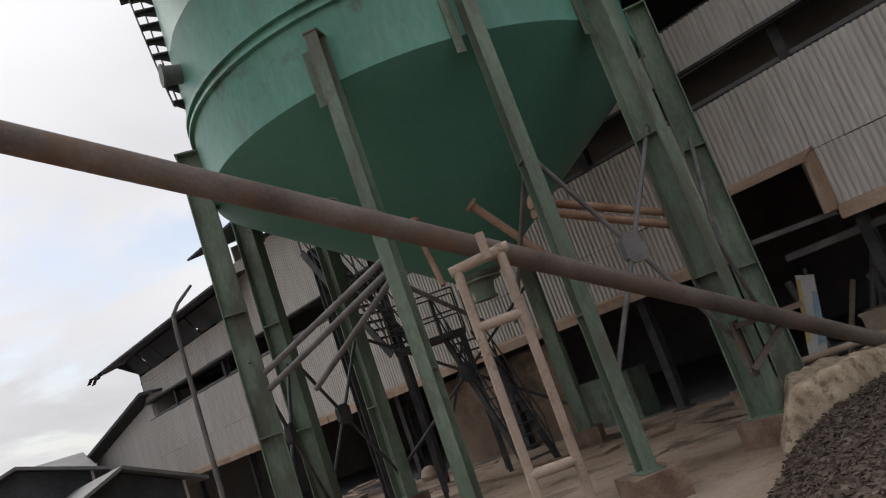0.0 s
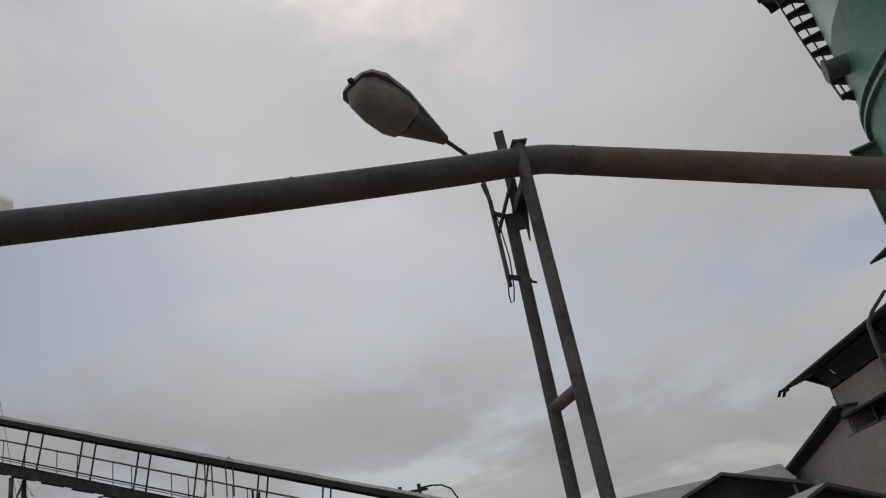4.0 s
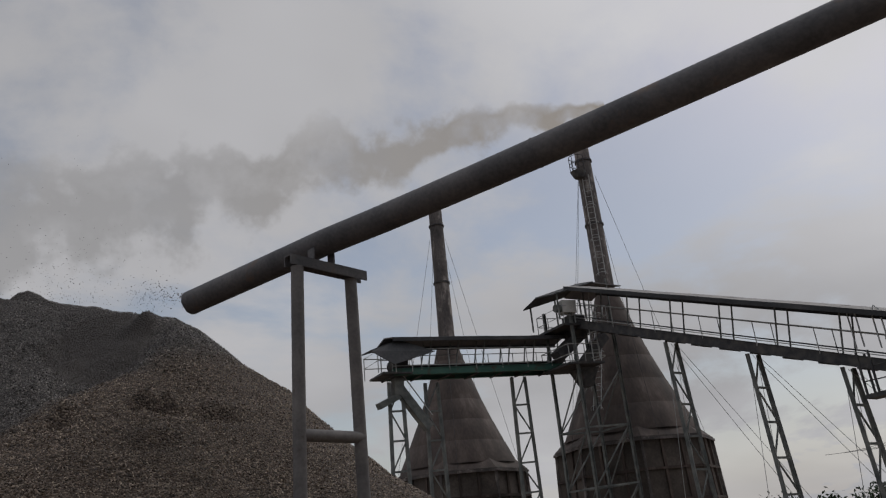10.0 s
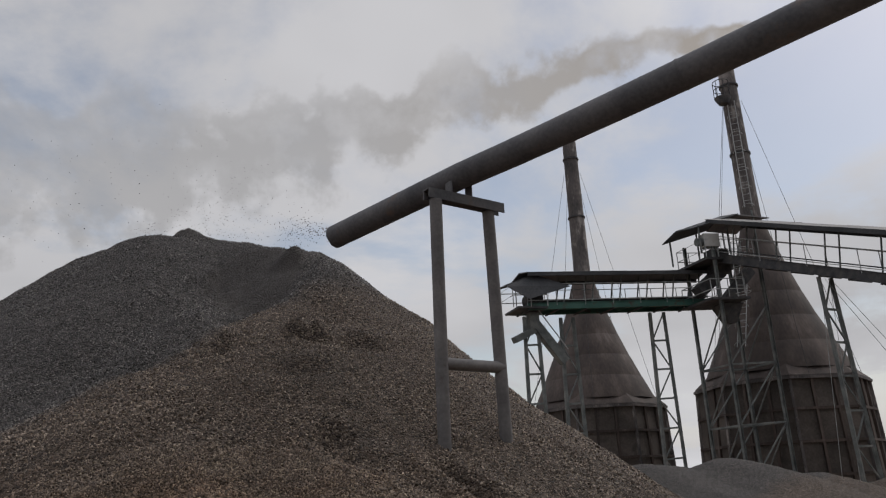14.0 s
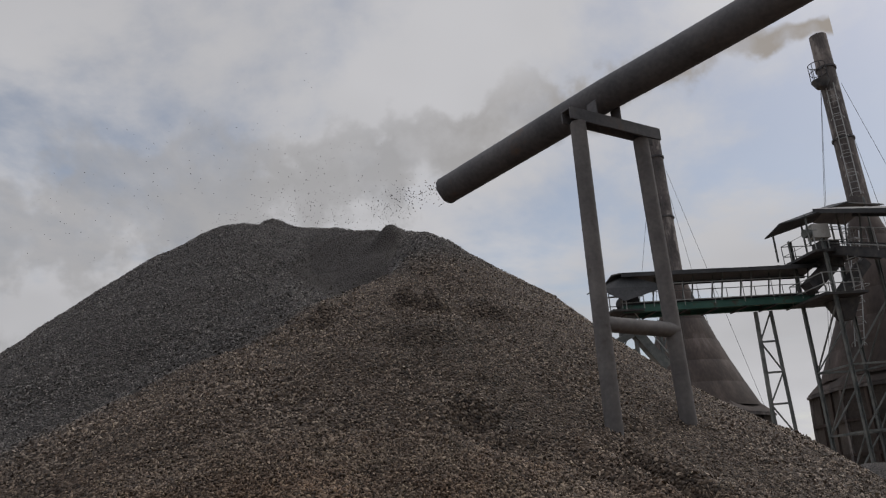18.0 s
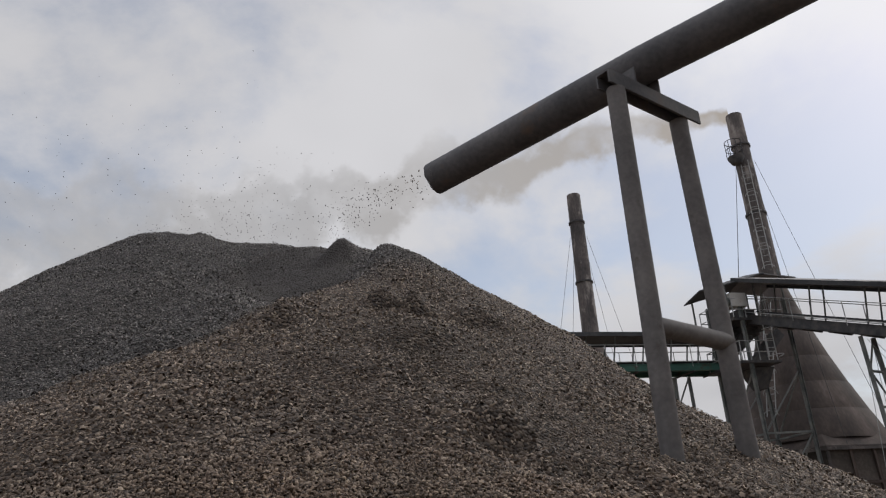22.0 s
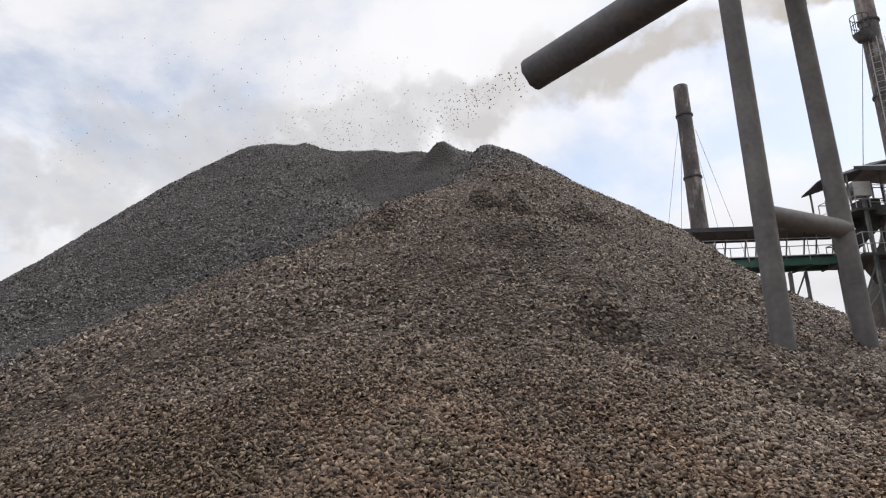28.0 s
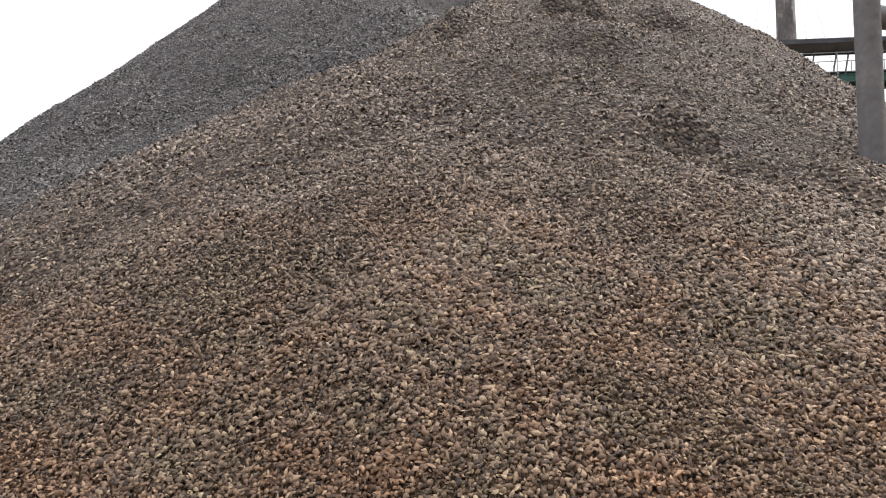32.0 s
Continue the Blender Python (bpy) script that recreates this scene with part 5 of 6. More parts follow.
def build_lean_to():
    """Lower annex at the far end with a steep dark roof."""
    th = thing("annex", "lower zinc-clad annex with a steep dark roof", "building", wp(40.40, YARD, 0), "")
    part("front_wall", Geo().prism([wp(36.65, YARD, 0.25), wp(36.65, 6.5, 0.25), wp(45.90, 5.0, 0.25), wp(45.90, YARD, 0.25)], WN * 0.1), M_SHEET, th)
    at = 36.65
    while at < 45.3:
        ob = part("sheet", ribbed_sheet(round(6.5 - (at + 0.86 - 36.65) * 0.162 - YARD, 2)), M_SHEET, th)
        ob.matrix_world = Matrix.Translation(wp(at, YARD, 0.2)) @ WTURN.to_4x4()
        at += 0.86
    part("roof", Geo().prism([wp(36.00, 6.7, -0.5), wp(36.00, 6.85, -0.5), wp(46.40, 5.2, -0.5), wp(46.40, 5.05, -0.5)], WN * 12), M_ROOF, th)
    part("ridge_sheet", Geo().prism([wp(34.6, 6.5, -0.5), wp(34.6, 6.62, -0.5), wp(36.00, 6.85, -0.5), wp(36.00, 6.7, -0.5)], WN * 12), M_ROOF, th)


build_lean_to()


M_SHED = material("faded_shed_roof", [(0.1, 0.1, 0.105), (0.15, 0.147, 0.147), (0.2, 0.19, 0.185)], 0.6, 0.1, 0.8, 7, 12, 0.06)


def shed(x, y, turn, w, d, h, ridge, label):
    th = thing("shed", label, "building", (x, y, YARD), "far sheds")
    q = Matrix.Rotation(turn, 3, "Z")
    c = Vector((x, y, 0))

    def P(a, b, z):
        return c + q @ Vector((a, b, 0)) + Vector((0, 0, z))

    for s in (-1, 1):
        part("side_wall", Geo().prism([P(-w / 2, s * d / 2, YARD), P(w / 2, s * d / 2, YARD), P(w / 2, s * d / 2, h), P(-w / 2, s * d / 2, h)], q @ Vector((0, -0.1 * s, 0))), M_SHEET, th)
        part("gable", Geo().prism([P(s * w / 2, -d / 2 + 0.1, YARD), P(s * w / 2, d / 2 - 0.1, YARD), P(s * w / 2, d / 2 - 0.1, h), P(s * w / 2, 0, ridge), P(s * w / 2, -d / 2 + 0.1, h)], q @ Vector((-0.1 * s, 0, 0))), M_ROOF, th)
        part("roof", Geo().prism([P(-w / 2 - 0.6, s * (d / 2 + 0.6), h - 0.25), P(w / 2 + 0.6, s * (d / 2 + 0.6), h - 0.25), P(w / 2 + 0.6, 0, ridge + 0.05), P(-w / 2 - 0.6, 0, ridge + 0.05)], (0, 0, 0.12)), M_SHED, th)


shed(36.5, 3.2, math.radians(8), 6, 5.0, 3.8, 4.55, "dark-roofed shed beyond the factory end")
shed(31.5, 0.2, math.radians(20), 5.5, 4.2, 2.2, 3.1, "small dark-roofed shed beside the annex")
shed(46.1, 10.2, math.radians(-76), 16.5, 10, 3.8, 5.65, "long grey-roofed storage shed beyond the foot of the conveyor")


def build_pole_lamp(x, y):
    th = thing("yard_lamp", "slim grey lamp pole with a bent top arm", "lamp post", (x, y, YARD))
    part("pole", Geo().path_tube([(x, y, YARD), (x, y, 4.7), (x - 0.02, y - 0.02, 5.05), (x - 0.03, y - 0.16, 5.25), (x - 0.06, y - 0.5, 5.55)], [0.055, 0.045, 0.04, 0.036, 0.03], 12), M_POST, th, "", True)


build_pole_lamp(16.1, -3.0)

# Hall clutter seen under the skirt.


def build_clutter():
    rnd = random.Random(5)
    for s, off, w, h, mat, label in ((11.6, 0.9, 1.6, 1.1, M_LEG, "green painted steel bin in the hall front"), (13.4, 1.0, 1.3, 0.9, M_CONC, "low plastered concrete pier in the hall"), (4.9, 1.0, 1.1, 0.75, M_BEIGE, "stacked dusty beige crate in the hall"), (3.6, 1.3, 1.0, 1.15, M_BEIGE, "tall dusty beige crate in the hall")):
        th = thing("hall_bin", label, "bin", wp(s, YARD, off))
        part("body", Geo().box(wp(s, YARD + h / 2 + 0.04, off), (w, 0.8, h), WTURN), mat, th)
        part("lid", Geo().box(wp(s, YARD + h + 0.07, off), (w + 0.06, 0.86, 0.06), WTURN), mat, th)
        for k in (-1, 1):
            part("skid", Geo().box(wp(s + k * w * 0.35, YARD + 0.06, off), (0.1, 0.8, 0.08), WTURN), M_STEEL, th)
    th = thing("plaster_wall", "stained plaster wall panel under the skirt", "wall panel", wp(14.5, YARD, 0.5))
    part("panel", Geo().prism([wp(12.4, YARD, 0.55), wp(17.6, YARD, 0.55), wp(17.6, 2.2, 0.55), wp(12.4, 2.2, 0.55)], WN * 0.12), M_MUD, th)
    for k in range(7):
        s, off = 19.2 + rnd.uniform(0, 2.4), -0.4 - rnd.uniform(0, 1.0)
        th = thing("timber_board", "pale weathered board lying by the hall front", "board", wp(s, YARD, off), "loose boards")
        q = Matrix.Rotation(rnd.uniform(0, 3), 3, "Z")
        part("plank", Geo().box(wp(s, YARD + 0.07 + 0.06 * k, off), (1.3, 0.18, 0.05), q), M_BEIGE, th)
    for s, off in ((18.0, -1.2), (17.6, -0.6), (22.5, -0.9)):
        th = thing("cement_sack", "dirty beige sack slumped on the ground", "sack", wp(s, YARD, off), "sacks")
        g = Geo().revolve(wp(s, YARD, off)[:2], [(0.0, YARD), (0.24, YARD + 0.02), (0.28, YARD + 0.14), (0.2, YARD + 0.32), (0.08, YARD + 0.4), (0.0, YARD + 0.41)], 14)
        part("sack", g, M_BEIGE, th, "", True)


build_clutter()


def build_hall_lean():
    th = thing("leaning_board", "white and blue printed board leaning in the hall front", "board", wp(6.4, YARD, 0.4))
    part("panel", Geo().prism([wp(6.15, 1.68, 0.3), wp(5.82, 1.58, 0.3), wp(6.05, 0.2, 0.05), wp(6.45, 0.1, 0.05)], WN * 0.04), M_WHITE, th)
    part("stripe", Geo().prism([wp(5.95, 1.3, 0.24), wp(5.86, 1.25, 0.24), wp(6.0, 0.35, 0.06), wp(6.18, 0.3, 0.06)], WN * -0.012), M_BLUE, th, "faded blue printed patch")
    part("stripe", Geo().prism([wp(6.14, 1.6, 0.27), wp(6.08, 1.58, 0.27), wp(6.3, 0.4, 0.07), wp(6.38, 0.4, 0.07)], WN * -0.012), M_OCHRE, th, "yellow printed edge")
    part("prop", Geo().bar(wp(6.2, YARD, 0.2), wp(6.0, 1.75, 0.45), 0.06, 0.06), M_STEEL, th)
    th = thing("pale_beam", "pale round timber lying across trestles in the hall front", "beam", wp(5.5, YARD, -0.3))
    part("pole", Geo().tube(wp(6.6, 0.12, -0.25), wp(3.2, 0.3, -0.35), 0.07, 0.06, 12), M_BEIGE, th, "", True)
    for s in (6.1, 5.2, 4.2):
        for o in (-0.18, 0.18):
            part("trestle_leg", Geo().bar(wp(s + o, YARD, -0.3), wp(s, 0.15, -0.3), 0.05, 0.05), M_BEIGE, th)
    rnd = random.Random(17)
    for k in range(11):
        s = 2.6 + 0.38 * k + rnd.uniform(-0.1, 0.1)
        th = thing("leaning_timber", "dark weathered timber leaning inside the hall front", "timber", wp(s, YARD, 0.9), "leaning timbers")
        part("timber", Geo().bar(wp(s, YARD, rnd.uniform(0.6, 1.2)), wp(s + rnd.uniform(-0.9, 0.9), rnd.uniform(1.2, 2.5), rnd.uniform(1.3, 1.9)), rnd.uniform(0.05, 0.12), rnd.uniform(0.05, 0.1)), M_POST if k % 3 else M_BEIGE, th)


M_BLUE = material("faded_blue_print", [(0.16, 0.24, 0.32), (0.24, 0.33, 0.42)], 0.6, 0, 3, 5, 20, 0.04)
M_OCHRE = material("faded_yellow_print", [(0.4, 0.27, 0.09), (0.5, 0.36, 0.15)], 0.6, 0, 3, 5, 20, 0.04)
build_hall_lean()

# Broken slabs on the yard before the hall.


def build_slabs():
    rnd = random.Random(9)
    for k in range(26):
        s, off = rnd.uniform(4, 16), rnd.uniform(-4.6, -0.6)
        w, d = rnd.uniform(0.35, 1.3), rnd.uniform(0.2, 0.6)
        p = wp(s, YARD, off)
        n = rnd.randint(5, 7)
        out = []
        for i in range(n):
            a = i * math.tau / n + rnd.uniform(-0.25, 0.25)
            out.append(p + WTURN @ Vector((math.cos(a) * w * rnd.uniform(0.7, 1), math.sin(a) * d * rnd.uniform(0.7, 1), 0)))
        solid("broken_slab", Geo().prism(out, (0, 0, rnd.uniform(0.02, 0.06))), M_MUD, "broken dusty concrete slab lying on the yard", "slab", "broken slabs")


build_slabs()

# Clay bank and dark fibre heap by the camera's first stand.


def mound(name, label, cat, xs, ys, fn, mat):
    X, Y = np.meshgrid(xs, ys)
    ob = new(name, grid_mesh(name, xs, ys, fn(X, Y), mat))
    tagged(ob, label, cat, kind="stuff")


def clay(X, Y):
    # A steep face towards the yard, a sloping near end, a lumpy top.
    wob = 0.12 * np.sin(2.1 * Y + 0.4) + 0.05 * np.sin(5.3 * Y)
    face = np.clip((X - 7.5 - wob) / 0.22, 0, 1)
    face = face * face * (3 - 2 * face)
    end = np.clip((-8.45 - 0.95 * (X - 7.6) - Y) / 0.55, 0, 1) ** 0.8
    back = np.clip((9.0 - X) / 0.5, 0, 1)
    return YARD - 0.12 + (0.78 + 0.05 * np.sin(1.7 * Y)) * face * end * back + (0.5 * heap_noise(X * 2.3, Y * 2.3) + 0.5 * heap_noise(X * 7, Y * 4)) * face


def fibre(X, Y):
    d = (X - 6.5) * -0.795 + (Y + 7.1) * -0.607
    return YARD - 0.08 + 0.42 * np.clip(d / 0.9, 0, 1) ** 0.7 + 0.5 * heap_noise(X * 2, Y * 2) + 0.7 * heap_noise(X * 5.1, Y * 5.3)


mound("clay_bank", "pale crumbly clay bank at the yard edge", "bank", np.arange(7.2, 9.1, 0.03), np.arange(-13.5, -8.1, 0.03), clay, M_CLAY)
mound("fibre_heap", "dark shredded fibre heap on the yard", "heap", np.arange(2.0, 7.8, 0.035), np.arange(-13.0, -4.5, 0.035), fibre, M_FIBRE)


def build_fibre_clods():
    """Loose shredded clods and strands strewn over the fibre heap."""
    rg = np.random.default_rng(31)
    g = Geo()
    while len(g.f) < 11000 * 5:
        x, y = rg.uniform(3.2, 7.7), rg.uniform(-11.5, -5.5)
        if (x - 6.5) * -0.795 + (y + 7.1) * -0.607 < -0.1 + rg.normal(0, 0.15):
            continue
        p = Vector((x, y, float(fibre(np.array(x), np.array(y))) + rg.uniform(0.0, 0.03)))
        u = Vector(rg.normal(0, 1, 3) * (1, 1, 0.45)).normalized() * rg.uniform(0.018, 0.052)
        v = u.cross(Vector(rg.normal(0, 1, 3))).normalized() * rg.uniform(0.008, 0.026)
        w = u.cross(v).normalized() * rg.uniform(0.01, 0.03)
        g.add([p - u, p + v, p + u * rg.uniform(0.6, 1), p - v, p + w], [(0, 1, 4), (1, 2, 4), (2, 3, 4), (3, 0, 4), (3, 2, 1, 0)])
    ob = part("fibre_clods", g, M_FIBRE, None, "loose dark shredded fibre clods on the yard heap")
    tagged(ob, "", "fibre", kind="stuff")


build_fibre_clods()

# ---- kilns ----


def rod(g, a, b, r, n=6):
    return g.tube(a, b, r, n=n)


def prev_r(r0, r1, q):
    """Radius along the hood, very slightly hollow."""
    return r0 + (r1 - r0) * q - 0.28 * math.sin(math.pi * q)


def kiln(cx, cy, top, turn, zr, neck, group):
    th = thing("kiln", "sooty conical kiln with a tall stained steel chimney", "kiln", (cx, cy, YARD), group)
    n, r0, r1 = 8, 4.9, 4.62
    c = Vector((cx, cy, 0))

    def P(k, r, z):
        a = turn + k * math.tau / n
        return c + Vector((r * math.cos(a), r * math.sin(a), z))

    rows = [YARD, zr * 0.25, zr * 0.5, zr * 0.75, zr]
    for k in range(n):
        for z0, z1 in zip(rows, rows[1:]):
            q0, q1 = r0 + (r1 - r0) * (z0 - YARD) / (zr - YARD), r0 + (r1 - r0) * (z1 - YARD) / (zr - YARD)
            inn = (P(k, 1, 0) + P(k + 1, 1, 0) - 2 * c).normalized() * -0.25
            part("brick_panel", Geo().prism([P(k, q0, z0), P(k + 1, q0, z0), P(k + 1, q1, z1 - 0.03), P(k, q1, z1 - 0.03)], inn), M_KBODY, th)
        for f in (0.0, 0.33, 0.67):
            a, b = P(k, r0 + 0.06, YARD).lerp(P(k + 1, r0 + 0.06, YARD), f), P(k, r1 + 0.06, zr).lerp(P(k + 1, r1 + 0.06, zr), f)
            part("buckstay", Geo().bar(a, b, 0.14, 0.16, (a - c).normalized()), M_STACK if f == 0 else M_KILN, th)
        for z in rows[1:]:
            q = r0 + (r1 - r0) * (z - YARD) / (zr - YARD) + 0.1
            part("band", Geo().bar(P(k, q, z - 0.02), P(k + 1, q, z - 0.02), 0.1, 0.14), M_STACK if z == zr else M_KILN, th)
    part("hood_skirt", Geo().revolve((cx, cy), [(r1 - 0.1, zr - 0.05), (r1 + 0.16, zr), (r1 + 0.14, zr + 0.07), (r1 - 0.62, zr + 0.75)], 8, turn, turn + math.tau), M_KILN, th, "sooty skirt of the kiln hood")
    part("rim_band", Geo().revolve((cx, cy), [(r1 + 0.17, zr - 0.16), (r1 + 0.24, zr - 0.16), (r1 + 0.24, zr - 0.02), (r1 + 0.17, zr - 0.02)], 8, turn, turn + math.tau), M_STACK, th, "dusty pale rim band")
    prev = (r1 - 0.52, zr + 0.55)
    for k in range(1, 7):
        q = k / 6
        r, z = prev_r(r1 - 0.52, 0.7, q), zr + 0.55 + (neck - zr - 0.55) * q
        part("hood_course", Geo().revolve((cx, cy), [(prev[0], prev[1] - 0.02), (r + 0.012, z), (r, z + 0.01)], 40), M_KILN, th, "", True)
        prev = (r, z)
    sections = np.linspace(neck - 0.1, top, 6)
    for z0, z1 in zip(sections, sections[1:]):
        q0 = 0.6 - 0.1 * (z0 - neck) / (top - neck)
        q1 = 0.6 - 0.1 * (z1 - neck) / (top - neck)
        part("chimney_section", Geo().revolve((cx, cy), [(q0, z0), (q1, z1), (q1 - 0.06, z1), (q0 - 0.06, z0)], 24), M_STACK, th, "stained chimney section", True)
        if round((z0 - neck) / (top - neck) * 5) in (0, 2, 4):
            part("chimney_ring", Geo().revolve((cx, cy), [(q0, z0), (q0 + 0.08, z0), (q0 + 0.08, z0 + 0.12), (q0, z0 + 0.12)], 24), M_STEEL, th, "", True)
    # Guy wires.
    for k in range(5):
        a = turn + 0.4 + k * math.tau / 5
        lug = c + Vector((0.62 * math.cos(a), 0.62 * math.sin(a), top - 3.5))
        part("guy_wire", Geo().tube(lug, c + Vector((4.4 * math.cos(a), 4.4 * math.sin(a), zr)), 0.012, n=5), M_STEEL, th)
    return th


k2 = kiln(25.8, 40.6, 28.6, 0.35, 6.7, 16.6, "kilns")
k1 = kiln(17.94, 50.64, 27.7, 0.2, 6.5, 16.0, "kilns")


def sampling_deck(cx, cy, z, deg, parent):
    """Small round deck with a guard rail hung on the chimney."""
    a = radians(deg)
    d = Vector((math.sin(a), math.cos(a), 0))
    c = Vector((cx, cy, z)) + d * 1.0
    deck = part("sampling_deck", Geo().revolve(c, [(0.0, -0.5), (0.3, -0.42), (0.52, 0.0), (0.52, 0.04), (0.0, 0.04)], 16), M_STEEL, parent, "small round sampling deck", True)
    for k in range(7):
        b = k * math.tau / 7
        p = c + Vector((0.5 * math.cos(b), 0.5 * math.sin(b), 0))
        part("guard_post", Geo().tube(p, p + Vector((0, 0, 1.15)), 0.025, n=6), M_STEEL, deck)
    for h in (0.6, 1.15):
        pts = [c + Vector((0.5 * math.cos(q * math.tau / 16), 0.5 * math.sin(q * math.tau / 16), h)) for q in range(17)]
        part("guard_rail", Geo().path_tube(pts, 0.025, 6), M_STEEL, deck)


sampling_deck(25.8, 40.6, 25.1, 238, k2)


def caged_ladder(a, b, side, parent):
    a, b, s = Vector(a), Vector(b), Vector(side).normalized()
    lad = part("ladder_rail", Geo().tube(a - s * 0.22, b - s * 0.22, 0.03, n=6), M_RAIL, parent, "pale caged ladder rail")
    part("ladder_rail", Geo().tube(a + s * 0.22, b + s * 0.22, 0.03, n=6), M_RAIL, parent, "pale caged ladder rail")
    n = int((b - a).length / 0.4)
    for k in range(1, n):
        p = a.lerp(b, k / n)
        part("ladder_rung", Geo().tube(p - s * 0.22, p + s * 0.22, 0.018, n=5), M_RAIL, lad)
    o = s.cross((b - a).normalized())
    for k in range(0, n, 3):
        p = a.lerp(b, k / n)
        part("cage_hoop", Geo().path_tube([p + s * (0.35 * math.cos(q)) + o * (0.6 * math.sin(q)) for q in np.linspace(0, math.pi, 9)], 0.02, 5), M_RAIL, lad)


caged_ladder((22.45, 38.2, 8.6), (24.55, 39.7, 15.3), (0.8, -0.6, 0), k2)
caged_ladder((25.36, 39.94, 17.6), (25.42, 40.02, 24.9), (0.83, -0.55, 0), k2)

# ---- conveyor galleries ----


def lattice_bent(top, foot, width, axis, group, label="weathered steel lattice trestle under the conveyor"):
    """Two legs with rungs and diagonals."""
    top, foot, x = Vector(top), Vector(foot), Vector(axis).normalized()
    th = thing("trestle", label, "trestle", foot, group)
    for s in (-1, 1):
        part("leg", Geo().bar(top + x * s * width / 2, foot + x * s * width * 0.75, 0.15, 0.15), M_TRUSS, th)
    n = max(3, int((top - foot).length / 1.35))
    for k in range(n):
        q0, q1 = k / n, (k + 1) / n
        w0, w1 = width / 2 * (1 + 0.5 * q0), width / 2 * (1 + 0.5 * q1)
        a, b = top.lerp(foot, q0), top.lerp(foot, q1)
        part("strut", Geo().bar(b - x * w1, b + x * w1, 0.09, 0.09), M_TRUSS, th)
        s = 1 if k % 2 else -1
        part("diagonal", Geo().bar(a - x * w0 * s, b + x * w1 * s, 0.06, 0.06), M_TRUSS, th)
    return th


def gallery(name, label, a, b, across, girder, deck_mat, roof_rise, posts, rails, roof_w, group):
    """An open conveyor gallery from a to b (deck level): girders, deck plates, idlers, rails, roof posts and sheet roof."""
    a, b = Vector(a), Vector(b)
    ax = (b - a)
    ln = ax.length
    ax.normalize()
    s = Vector(across).normalized()
    up = Vector((0, 0, 1))
    th = thing(name, label, "conveyor", a, group)
    for k in (-1, 1):
        o = s * k * 0.62
        part("girder", Geo().bar(a + o - up * girder / 2, b + o - up * girder / 2, 0.12, girder), deck_mat, th)
        part("girder_flange", Geo().bar(a + o + up * 0.015, b + o + up * 0.015, 0.2, 0.03), deck_mat, th)
        part("girder_flange", Geo().bar(a + o - up * (girder + 0.015), b + o - up * (girder + 0.015), 0.2, 0.03), deck_mat, th)
    n = int(ln / 1.5)
    for k in range(n):
        p, q = a + ax * (ln * k / n + 0.01), a + ax * (ln * (k + 1) / n - 0.01)
        part("deck_plate", Geo().bar(p - up * 0.03, q - up * 0.03, 1.1, 0.04), M_STEEL, th)
        part("cross_bearer", Geo().bar(p - s * 0.74 - up * (girder + 0.06), p + s * 0.74 - up * (girder + 0.06), 0.08, 0.06), M_STEEL, th)
    part("belt", Geo().bar(a + up * 0.25 + ax * 0.3, b + up * 0.25 - ax * 0.3, 0.62, 0.06), M_STEEL, th, "dark rubber belt")
    for k in range(posts):
        p = a + ax * (ln * (k + 0.3) / posts)
        lean = ax * 0.35
        for sd in (-1, 1):
            o = s * sd * 0.47
            part("roof_post", Geo().bar(p + o, p + o + lean + up * (roof_rise - 0.05), 0.055, 0.055, ax), M_TRUSS, th)
    for sd in (-1, 1):
        o = s * sd * 0.7
        m = int(ln / rails)
        for k in range(m + 1):
            p = a + ax * (ln * k / m) + o
            part("rail_post", Geo().tube(p - up * 0.1, p + up * 1.0, 0.022, n=6), M_RAIL, th)
        for h in (0.15, 1.0):
            part("handrail", Geo().tube(a + o + up * h, b + o + up * h, 0.022, n=6), M_RAIL, th)
    # Shallow sheet roof, in lapped lengths.
    m = max(3, int(ln / 2.4))
    for k in range(m):
        p, q = a + ax * (ln * k / m - 0.05), a + ax * (ln * (k + 1) / m + 0.05)
        z = roof_rise + 0.012 * (k % 2)
        sheet = [p - s * roof_w + up * (z - 0.2), p + up * z, p + s * roof_w + up * (z - 0.2)]
        g = Geo()
        for c0, c1 in ((0, 1), (1, 2)):
            d = q - p
            g.prism([sheet[c0], sheet[c1], sheet[c1] + d, sheet[c0] + d], (0, 0, 0.05))
        part("roof_sheet", g, M_GROOF, th)
    for sd in (-1, 1):
        part("roof_edge", Geo().bar(a + s * sd * roof_w + up * (roof_rise - 0.26), b + s * sd * roof_w + up * (roof_rise - 0.26), 0.06, 0.2), M_ROOF, th)
    return th


